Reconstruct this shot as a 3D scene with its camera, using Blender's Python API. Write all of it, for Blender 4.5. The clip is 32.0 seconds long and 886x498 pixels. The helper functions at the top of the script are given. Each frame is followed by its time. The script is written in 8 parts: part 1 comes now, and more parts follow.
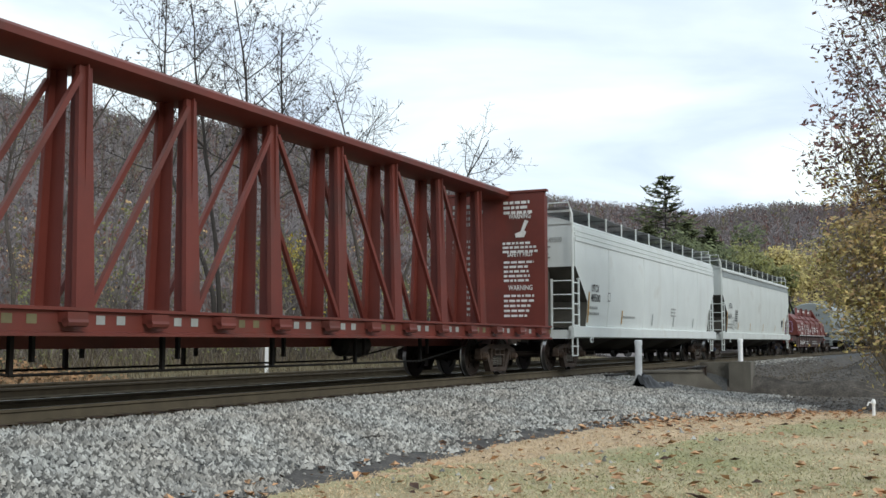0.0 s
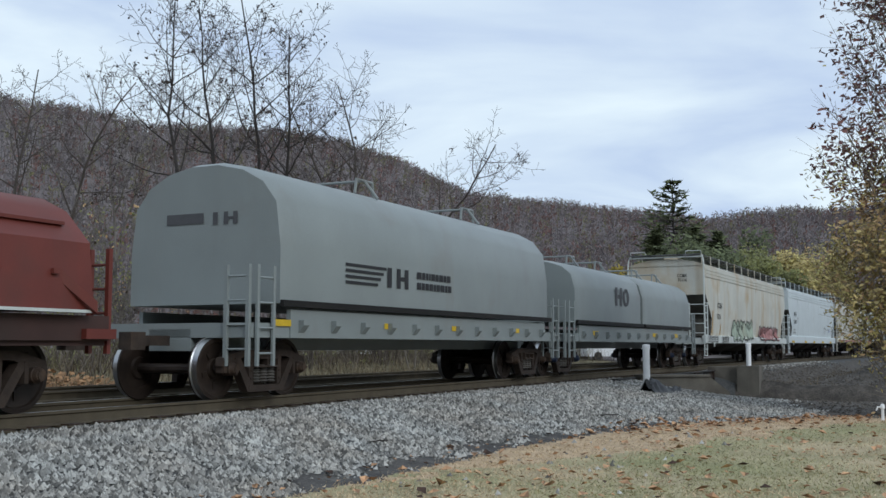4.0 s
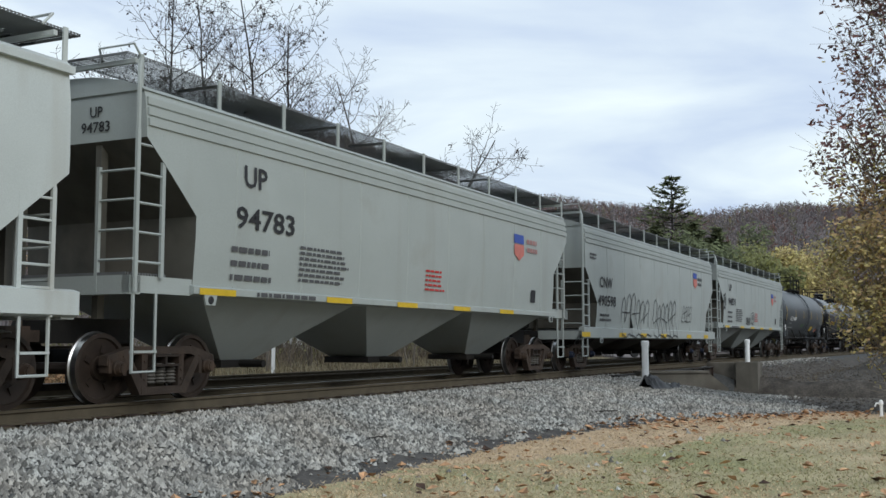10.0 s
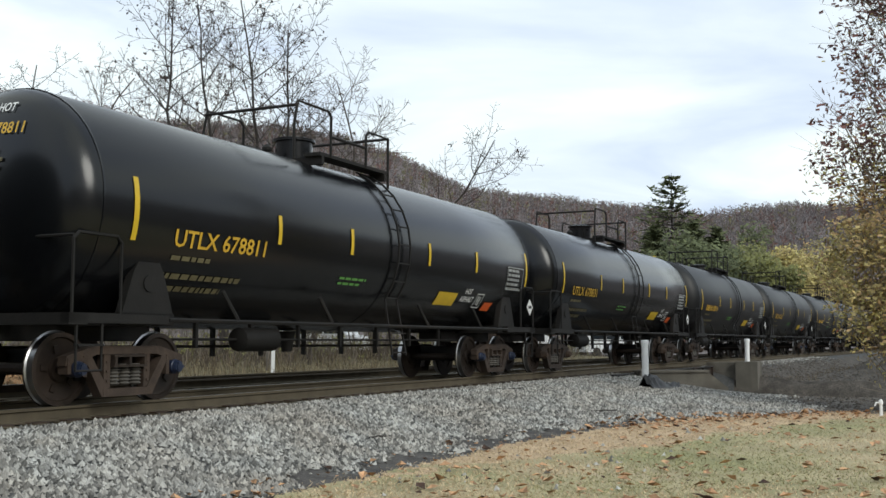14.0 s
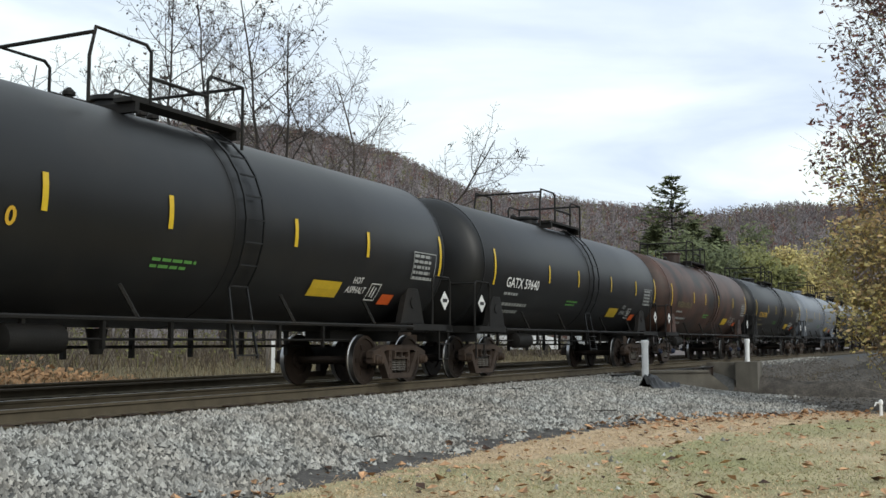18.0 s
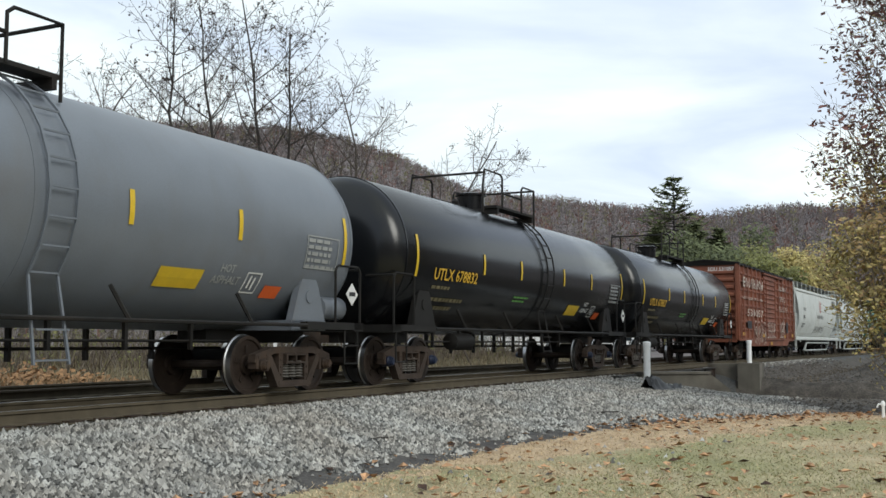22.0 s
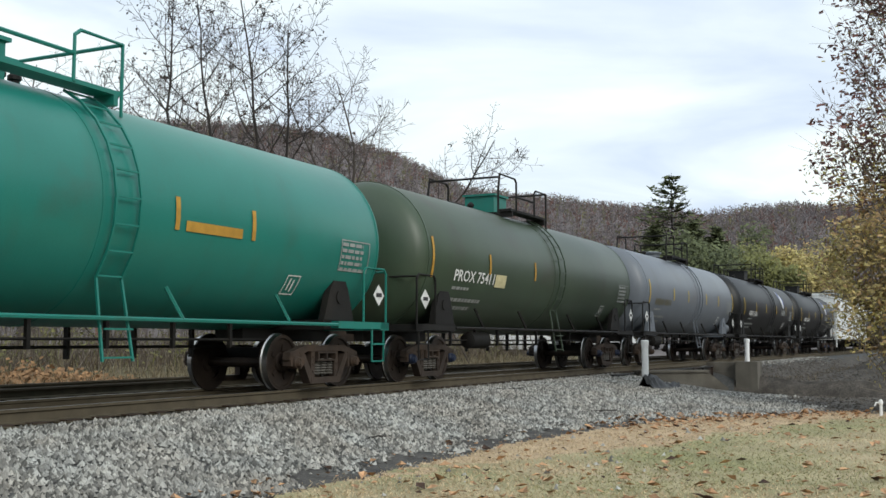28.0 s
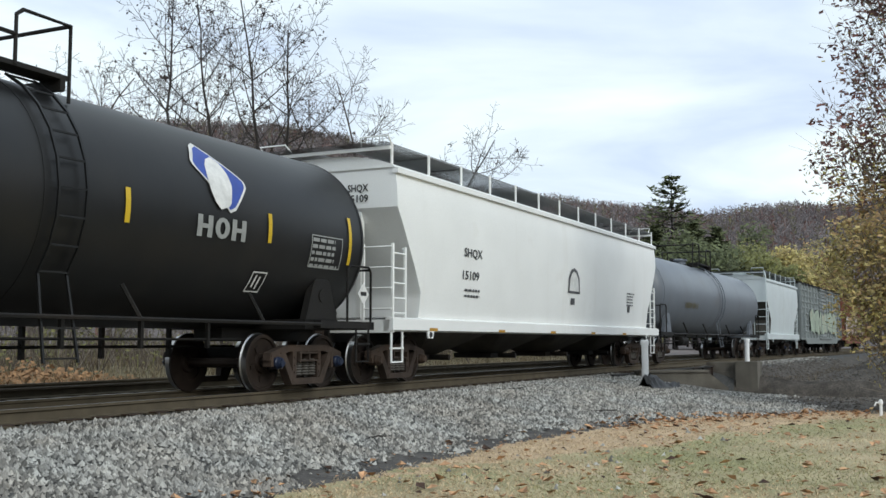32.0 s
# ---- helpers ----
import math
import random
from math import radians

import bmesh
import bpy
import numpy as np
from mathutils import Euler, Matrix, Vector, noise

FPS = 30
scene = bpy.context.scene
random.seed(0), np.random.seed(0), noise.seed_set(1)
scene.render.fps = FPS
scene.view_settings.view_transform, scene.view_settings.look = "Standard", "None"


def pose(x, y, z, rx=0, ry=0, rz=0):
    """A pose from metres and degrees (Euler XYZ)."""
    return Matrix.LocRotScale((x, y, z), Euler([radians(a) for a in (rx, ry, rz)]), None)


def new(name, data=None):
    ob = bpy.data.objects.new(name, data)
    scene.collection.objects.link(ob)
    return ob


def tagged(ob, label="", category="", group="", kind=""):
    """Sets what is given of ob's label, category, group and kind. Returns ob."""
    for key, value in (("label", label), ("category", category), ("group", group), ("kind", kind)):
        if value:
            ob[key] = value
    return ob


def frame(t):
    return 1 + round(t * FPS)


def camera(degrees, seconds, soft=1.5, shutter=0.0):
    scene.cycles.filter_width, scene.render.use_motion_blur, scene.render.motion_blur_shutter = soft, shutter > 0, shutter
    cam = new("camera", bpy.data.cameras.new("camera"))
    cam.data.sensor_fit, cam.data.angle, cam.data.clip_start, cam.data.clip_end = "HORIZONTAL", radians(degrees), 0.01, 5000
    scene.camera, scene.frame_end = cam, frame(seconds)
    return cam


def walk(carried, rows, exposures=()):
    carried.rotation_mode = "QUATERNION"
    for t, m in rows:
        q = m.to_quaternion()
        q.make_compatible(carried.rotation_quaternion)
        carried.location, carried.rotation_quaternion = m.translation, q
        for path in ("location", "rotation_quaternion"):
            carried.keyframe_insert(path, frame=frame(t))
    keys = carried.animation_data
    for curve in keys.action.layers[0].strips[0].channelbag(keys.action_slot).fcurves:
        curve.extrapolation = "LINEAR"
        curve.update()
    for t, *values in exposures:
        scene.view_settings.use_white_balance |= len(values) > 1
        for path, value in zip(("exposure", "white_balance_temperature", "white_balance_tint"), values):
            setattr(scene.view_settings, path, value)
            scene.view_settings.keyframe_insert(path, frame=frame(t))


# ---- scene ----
# ---- camera: stands on the lawn, turns by a hair now and then ----
FOC = 1867.29                      # focal length in units of a 1568 wide picture
EYE_Z, TILT = 1.513, 95.026
cam = camera(45.551, 32.0, soft=1.5)
SWAY = [(0.0, -11.1, 0.1), (0.5, -10.9, 0.1), (1.0, -9.3, 0.1), (1.5, -0.2, 0.7), (2.0, 0.5, 0.6), (3.0, 0.2, 1.1), (3.5, 1.2, 4.2),
        (4.5, 2.2, 10.5), (5.5, 2.9, 13.4), (6.5, 4.8, 13.4), (7.5, 7.3, 13.4), (8.5, 7.8, 13.4), (9.0, 9.0, 13.5), (9.5, 6.2, 8.9),
        (10.0, 0.2, 1.1), (10.5, -0.1, 0.2), (11.0, 1.0, 1.1), (11.5, 1.3, 1.1), (12.0, -0.1, 0.3), (14.0, -0.1, 0.1), (14.5, 0.7, 0.5),
        (16.5, 2.8, 2.8), (17.0, 2.8, 3.7), (17.5, 1.3, 1.6), (18.0, -0.1, 0.3), (19.0, -0.2, 0.1), (20.0, 1.3, 1.1), (21.0, 2.8, 1.7),
        (22.0, 3.1, 2.7), (23.0, 4.4, 3.5), (23.5, 5.9, 4.2), (24.0, 5.9, 4.2), (24.5, 0.0, 0.7), (25.0, -0.2, 0.1), (29.5, -0.1, 0.1),
        (30.0, 1.2, 0.0), (30.5, 0.1, -0.1), (32.0, -0.2, 0.0)]
walk(cam, [(t, pose(0, 0, EYE_Z, TILT + math.degrees(dy / FOC), 0, math.degrees(dx / FOC))) for t, dx, dy in SWAY],
     exposures=[(0.0, 0.34, 6300, 6), (1.0, -0.1, 5850, 7.5), (2.0, -0.22, 5800, 6.5), (3.0, -0.02, 5900, 6.5), (5.5, -0.19, 5800, 8.5), (9.0, -0.15, 5950, 8.5), (10.0, 0.05, 6150, 7), (13.0, 0.27, 6480, 6), (30.0, 0.27, 6480, 6), (32.0, 0.22, 6250, 6)])

# ---- the railway line: a wide arc, rail top at RAIL ----
RAIL = 0.72
TH, KAPPA, DIST = radians(64.4909), -0.000504, 10.75
FOOT = Vector((-DIST * math.sin(TH), DIST * math.cos(TH), 0))
RAD = -1 / KAPPA
CENTRE = FOOT + RAD * Vector((math.sin(TH), -math.cos(TH), 0))
SPEED, SLOWING = 17.2821, -0.045545


def advance(t):
    """How far the train has gone by t, from where it is at 15 s."""
    return SPEED * (t - 15) + SLOWING * (t - 15) ** 2 / 2


def on_line(s, e=0.0, z=0.0):
    """A point s metres along the line, e metres beside it towards the lawn, z above the rail top."""
    a = TH + KAPPA * s
    x = FOOT.x + (math.sin(a) - math.sin(TH)) / KAPPA
    y = FOOT.y - (math.cos(a) - math.cos(TH)) / KAPPA
    return Vector((x + e * math.sin(a), y - e * math.cos(a), RAIL + z))


def line_pose(s, e=0.0, z=0.0):
    return Matrix.Translation(on_line(s, e, z)) @ pose(0, 0, 0, 0, 0, math.degrees(TH + KAPPA * s))


def line_coords(x, y):
    vx, vy = x - CENTRE.x, y - CENTRE.y
    a = math.atan2(vy, vx) - math.atan2(FOOT.y - CENTRE.y, FOOT.x - CENTRE.x)
    a = (a + math.pi) % (2 * math.pi) - math.pi
    return -RAD * a, RAD - math.hypot(vx, vy)


# ---- light: a bright overcast sky ----
world = bpy.data.worlds.new("overcast_sky")
scene.world = world
world.use_nodes = True
wn, wl = world.node_tree.nodes, world.node_tree.links
SUN_EL, SUN_AZ = radians(30), radians(142)
sky = wn.new("ShaderNodeTexSky")
sky.sky_type, sky.sun_disc, sky.sun_elevation, sky.sun_rotation = "NISHITA", False, SUN_EL, SUN_AZ
coord = wn.new("ShaderNodeTexCoord")
sep = wn.new("ShaderNodeSeparateXYZ")
wl.new(coord.outputs["Generated"], sep.inputs[0])
lift = wn.new("ShaderNodeMath")
lift.operation = "MAXIMUM"
lift.inputs[1].default_value = 0.0
wl.new(sep.outputs[2], lift.inputs[0])
add = wn.new("ShaderNodeMath")
add.operation = "ADD"
add.inputs[1].default_value = 0.16
wl.new(lift.outputs[0], add.inputs[0])
comb = wn.new("ShaderNodeCombineXYZ")
for i in (0, 1):
    dv = wn.new("ShaderNodeMath")
    dv.operation = "DIVIDE"
    wl.new(sep.outputs[i], dv.inputs[0])
    wl.new(add.outputs[0], dv.inputs[1])
    wl.new(dv.outputs[0], comb.inputs[i])
cloud = wn.new("ShaderNodeTexNoise")
cloud.inputs["Scale"].default_value, cloud.inputs["Detail"].default_value, cloud.inputs["Roughness"].default_value = 1.1, 6.0, 0.5
cloud.inputs["Distortion"].default_value = 0.5
wl.new(comb.outputs[0], cloud.inputs["Vector"])
tone = wn.new("ShaderNodeValToRGB")
tone.color_ramp.elements[0].position, tone.color_ramp.elements[0].color = 0.36, (0.60, 0.68, 0.84, 1)
tone.color_ramp.elements[1].position, tone.color_ramp.elements[1].color = 0.62, (0.94, 1.0, 1.0, 1)
wl.new(cloud.outputs[0], tone.inputs[0])
clear = wn.new("ShaderNodeVectorMath")
clear.operation = "SCALE"
clear.inputs[3].default_value = 0.10
wl.new(sky.outputs[0], clear.inputs[0])
veil = wn.new("ShaderNodeMix")
veil.data_type = "RGBA"
veil.inputs[0].default_value = 0.93
wl.new(clear.outputs[0], veil.inputs[6])
wl.new(tone.outputs[0], veil.inputs[7])
bg = wn["Background"]
wl.new(veil.outputs[2], bg.inputs[0])
bg.inputs[1].default_value = 1.0
sun = new("sun", bpy.data.lights.new("sun", "SUN"))
sun.data.energy, sun.data.angle, sun.data.color = 1.2, radians(25), (1.0, 0.96, 0.9)
sun.rotation_euler = Vector((-math.sin(SUN_AZ) * math.cos(SUN_EL), -math.cos(SUN_AZ) * math.cos(SUN_EL), -math.sin(SUN_EL))).to_track_quat("-Z", "Y").to_euler()


# ---- materials ----
def material(name, colour, rough=0.6, metal=0.0, vary=0.12, scale=3.0, grain=0.05, grain_scale=60.0, bump=0.0, dirt=None, dirt_amount=0.0,
             dirt_scale=0.8, streak=0.0, island=0.0, obrandom=0.0, spec=0.5, second=None, low=None):
    """A painted or natural surface: base colour with two scales of variation, dirt patches, run-down streaks and bump."""
    m = bpy.data.materials.new(name)
    m.use_nodes = True
    n, l = m.node_tree.nodes, m.node_tree.links
    b = n["Principled BSDF"]
    b.inputs["Roughness"].default_value, b.inputs["Metallic"].default_value = rough, metal
    b.inputs["Specular IOR Level"].default_value = spec
    tc = n.new("ShaderNodeTexCoord")

    def noise(sc, detail=4.0, stretch=None):
        t = n.new("ShaderNodeTexNoise")
        t.inputs["Scale"].default_value, t.inputs["Detail"].default_value = sc, detail
        if stretch:
            mp = n.new("ShaderNodeMapping")
            mp.inputs["Scale"].default_value = stretch
            l.new(tc.outputs["Object"], mp.inputs[0])
            l.new(mp.outputs[0], t.inputs["Vector"])
        else:
            l.new(tc.outputs["Object"], t.inputs["Vector"])
        return t.outputs[0]

    def mixed(fac, a, c, mode="MIX"):
        x = n.new("ShaderNodeMix")
        x.data_type, x.blend_type = "RGBA", mode
        for sock, val in ((x.inputs[0], fac), (x.inputs[6], a), (x.inputs[7], c)):
            if hasattr(val, "is_linked"):
                l.new(val, sock)
            elif isinstance(val, tuple):
                sock.default_value = (*val, 1)
            else:
                sock.default_value = val
        return x.outputs[2]

    def ranged(src, a, c, lo=0.0, hi=1.0):
        r = n.new("ShaderNodeMapRange")
        r.inputs[1].default_value, r.inputs[2].default_value, r.inputs[3].default_value, r.inputs[4].default_value = a, c, lo, hi
        l.new(src, r.inputs[0])
        return r.outputs[0]

    def times(col, amount, src):
        """Scale a colour up and down by amount, by a 0..1 source."""
        f = ranged(src, 0.3, 0.7, 1 - amount, 1 + amount)
        s = n.new("ShaderNodeVectorMath")
        s.operation = "SCALE"
        l.new(col, s.inputs[0])
        l.new(f, s.inputs[3])
        return s.outputs[0]

    big = noise(scale)
    base = mixed(ranged(big, 0.35, 0.65), colour, second) if second else mixed(0.0, colour, colour)
    if vary:
        base = times(base, vary, noise(scale * 1.7))
    if grain:
        base = times(base, grain, noise(grain_scale, 2.0))
    if island:
        geo = n.new("ShaderNodeNewGeometry")
        f = ranged(geo.outputs["Random Per Island"], 0, 1, 1 - island, 1 + island)
        s = n.new("ShaderNodeVectorMath")
        s.operation = "SCALE"
        l.new(base, s.inputs[0])
        l.new(f, s.inputs[3])
        base = s.outputs[0]
    if obrandom:
        oi = n.new("ShaderNodeObjectInfo")
        f = ranged(oi.outputs["Random"], 0, 1, 1 - obrandom, 1 + obrandom)
        s = n.new("ShaderNodeVectorMath")
        s.operation = "SCALE"
        l.new(base, s.inputs[0])
        l.new(f, s.inputs[3])
        base = s.outputs[0]
    if dirt:
        patch = ranged(noise(dirt_scale, 6.0), 0.72 - 0.4 * dirt_amount, 0.80 - 0.2 * dirt_amount, 0, min(1, dirt_amount * 1.6))
        base = mixed(patch, base, dirt)
        if streak:
            run = ranged(noise(1.0, 3.0, (2.2, 2.2, 0.16)), 0.62 - 0.25 * streak, 0.75, 0, streak)
            base = mixed(run, base, dirt)
    l.new(base, b.inputs["Base Color"])
    if bump:
        bp = n.new("ShaderNodeBump")
        bp.inputs["Strength"].default_value, bp.inputs["Distance"].default_value = bump, 0.02
        l.new(noise(grain_scale * 0.5, 4.0), bp.inputs["Height"])
        l.new(bp.outputs[0], b.inputs["Normal"])
    return m


RUST = (0.14, 0.066, 0.035)
GRIME = (0.11, 0.095, 0.075)
M = {}
M["white"] = material("white_car_paint", (0.66, 0.695, 0.675), 0.45, vary=0.05, scale=0.5, dirt=(0.42, 0.39, 0.33), dirt_amount=0.28, streak=0.22)
M["dullwhite"] = material("dull_white_car_paint", (0.51, 0.545, 0.53), 0.5, vary=0.06, scale=0.5, dirt=(0.33, 0.30, 0.25), dirt_amount=0.36, streak=0.35)
M["bright"] = material("bright_white_car_paint", (0.87, 0.88, 0.86), 0.42, vary=0.03, scale=0.5, dirt=(0.62, 0.58, 0.50), dirt_amount=0.2, streak=0.15)
M["pale"] = material("pale_grey_car_paint", (0.59, 0.62, 0.59), 0.5, vary=0.05, scale=0.5, dirt=(0.38, 0.36, 0.31), dirt_amount=0.35, streak=0.3)
M["bluish"] = material("cool_white_car_paint", (0.63, 0.685, 0.69), 0.42, vary=0.05, scale=0.5, dirt=(0.40, 0.39, 0.36), dirt_amount=0.25, streak=0.2)
M["tan"] = material("weathered_cream_paint", (0.56, 0.555, 0.49), 0.6, vary=0.08, scale=0.6, dirt=(0.44, 0.31, 0.15), dirt_amount=0.5, dirt_scale=0.6, streak=0.55)
M["cream"] = material("aged_cream_paint", (0.55, 0.53, 0.46), 0.6, vary=0.07, scale=0.6, dirt=(0.38, 0.22, 0.09), dirt_amount=0.34, dirt_scale=1.3, streak=0.3)
M["rustroof"] = material("rust_bitten_cream_paint", (0.52, 0.49, 0.42), 0.65, vary=0.08, scale=0.6, dirt=(0.30, 0.135, 0.05), dirt_amount=0.62, dirt_scale=1.6, streak=0.4)
M["grey"] = material("grey_car_paint", (0.36, 0.39, 0.375), 0.55, vary=0.05, scale=0.5, dirt=(0.27, 0.26, 0.23), dirt_amount=0.3, streak=0.3)
M["steelgrey"] = material("steel_grey_paint", (0.235, 0.26, 0.255), 0.5, vary=0.06, scale=0.6, dirt=(0.2, 0.19, 0.17), dirt_amount=0.3, streak=0.25)
M["black"] = material("gloss_black_tank_paint", (0.0045, 0.005, 0.006), 0.22, spec=0.42, vary=0.2, scale=0.7, dirt=(0.010, 0.010, 0.009), dirt_amount=0.3, streak=0.25)
M["dullblack"] = material("dull_black_tank_paint", (0.0095, 0.0098, 0.0102), 0.45, spec=0.38, vary=0.2, scale=0.7, dirt=(0.018, 0.016, 0.014), dirt_amount=0.45, streak=0.4)
M["tankgrey"] = material("dark_grey_tank_paint", (0.052, 0.059, 0.065), 0.42, vary=0.12, scale=0.6, dirt=(0.06, 0.058, 0.055), dirt_amount=0.4, streak=0.35)
M["midgrey"] = material("mid_grey_tank_paint", (0.145, 0.162, 0.186), 0.42, vary=0.08, scale=0.6, dirt=(0.13, 0.125, 0.12), dirt_amount=0.35, streak=0.3)
M["brown"] = material("rust_brown_tank", (0.066, 0.031, 0.020), 0.55, vary=0.3, scale=0.7, dirt=(0.013, 0.011, 0.009), dirt_amount=0.7, streak=0.45)
M["teal"] = material("teal_green_tank_paint", (0.014, 0.185, 0.148), 0.38, vary=0.06, scale=0.6, dirt=(0.05, 0.10, 0.075), dirt_amount=0.3, streak=0.2)
M["olive"] = material("olive_green_tank_paint", (0.048, 0.072, 0.044), 0.42, vary=0.1, scale=0.6, dirt=(0.05, 0.05, 0.035), dirt_amount=0.4, streak=0.35)
M["red"] = material("oxide_red_paint", (0.135, 0.027, 0.018), 0.6, vary=0.14, scale=0.8, dirt=(0.075, 0.032, 0.024), dirt_amount=0.4, streak=0.4)
M["redbrown"] = material("grimy_red_brown_frame", (0.055, 0.026, 0.021), 0.75, vary=0.2, scale=1.0, dirt=(0.035, 0.025, 0.02), dirt_amount=0.5, streak=0.4)
M["boxred"] = material("faded_oxide_red_paint", (0.20, 0.066, 0.035), 0.65, vary=0.2, scale=0.9, dirt=(0.10, 0.038, 0.022), dirt_amount=0.45, streak=0.45)
M["under"] = material("grimy_black_running_gear", (0.010, 0.009, 0.008), 0.7, spec=0.35, vary=0.25, scale=2.0, dirt=(0.028, 0.020, 0.014), dirt_amount=0.4, bump=0.2)
M["truck"] = material("rusty_cast_steel", (0.040, 0.028, 0.021), 0.75, spec=0.4, vary=0.3, scale=3.0, dirt=(0.085, 0.052, 0.032), dirt_amount=0.5, dirt_scale=2.0, bump=0.3, obrandom=0.4)
M["wheel"] = material("worn_wheel_steel", (0.028, 0.019, 0.014), 0.6, 0.3, vary=0.3, scale=3.0, obrandom=0.3)
M["spring"] = material("worn_spring_steel", (0.15, 0.14, 0.125), 0.5, 0.3, vary=0.2, scale=6.0)
M["blue_cap"] = material("blue_bearing_cap", (0.012, 0.021, 0.05), 0.45, vary=0.2, scale=8.0, dirt=(0.04, 0.03, 0.025), dirt_amount=0.5, dirt_scale=6.0)
M["tread"] = material("polished_tread_steel", (0.42, 0.42, 0.42), 0.3, 1.0, vary=0.1)
# dusty sheet, darkened further for the shade under the hopper ends
M["slope"] = material("dusty_shaded_hopper_sheet", (0.085, 0.080, 0.066), 0.8, vary=0.2, scale=1.0, dirt=(0.16, 0.14, 0.11), dirt_amount=0.4, streak=0.4)
# discharge bays, darker and browner than most car bodies
M["bay"] = material("dark_brown_hopper_bay", (0.050, 0.045, 0.036), 0.8, vary=0.25, scale=1.0, dirt=(0.10, 0.088, 0.068), dirt_amount=0.45, streak=0.4)
M["yellow"] = material("yellow_reflector", (0.62, 0.42, 0.02), 0.4, vary=0.08)
M["orange"] = material("orange_card", (0.70, 0.12, 0.02), 0.5, vary=0.06)
M["mark_black"] = material("black_lettering", (0.018, 0.018, 0.02), 0.5)
M["mark_white"] = material("white_lettering", (0.70, 0.70, 0.68), 0.5, vary=0.15, scale=4)
M["mark_yellow"] = material("yellow_lettering", (0.60, 0.36, 0.03), 0.5, vary=0.15, scale=4)
M["mark_red"] = material("red_lettering", (0.50, 0.035, 0.03), 0.5)
M["mark_faint"] = material("faded_lettering", (0.30, 0.31, 0.30), 0.6)
M["mark_dim"] = material("dim_lettering", (0.14, 0.12, 0.06), 0.6)
M["mark_blue"] = material("blue_lettering", (0.03, 0.07, 0.35), 0.5)
M["mark_green"] = material("green_lettering", (0.10, 0.28, 0.06), 0.6)
M["chrome"] = material("galvanised_steel", (0.5, 0.52, 0.52), 0.45, 0.6, vary=0.1)
M["ochre"] = material("dull_ochre_stripe", (0.46, 0.25, 0.035), 0.6, vary=0.15, scale=4)
M["mark_shield"] = material("faded_red_emblem", (0.52, 0.16, 0.13), 0.5)
M["mark_pale_red"] = material("pale_red_lettering", (0.36, 0.20, 0.19), 0.6)
M["mark_dark"] = material("dark_grey_lettering", (0.075, 0.075, 0.08), 0.6)
M["mark_lilac"] = material("lilac_spray", (0.42, 0.30, 0.46), 0.6)
M["mark_cream"] = material("cream_plate", (0.58, 0.52, 0.30), 0.6)
M["mark_worn"] = material("worn_white_lettering", (0.55, 0.50, 0.43), 0.7, vary=0.1, dirt=(0.19, 0.06, 0.04), dirt_amount=0.75, dirt_scale=3.0, streak=0.5)
M["graf_green"] = material("pale_green_spray", (0.36, 0.42, 0.33), 0.6, vary=0.2, scale=1.5, dirt=(0.42, 0.38, 0.28), dirt_amount=0.5)
M["graf_pink"] = material("faded_pink_spray", (0.34, 0.15, 0.14), 0.6, vary=0.25, scale=1.5, dirt=(0.48, 0.40, 0.36), dirt_amount=0.5)
M["graf_grey"] = material("smudged_grey_spray", (0.12, 0.15, 0.11), 0.6, vary=0.25, scale=1.5, dirt=(0.34, 0.36, 0.31), dirt_amount=0.45)


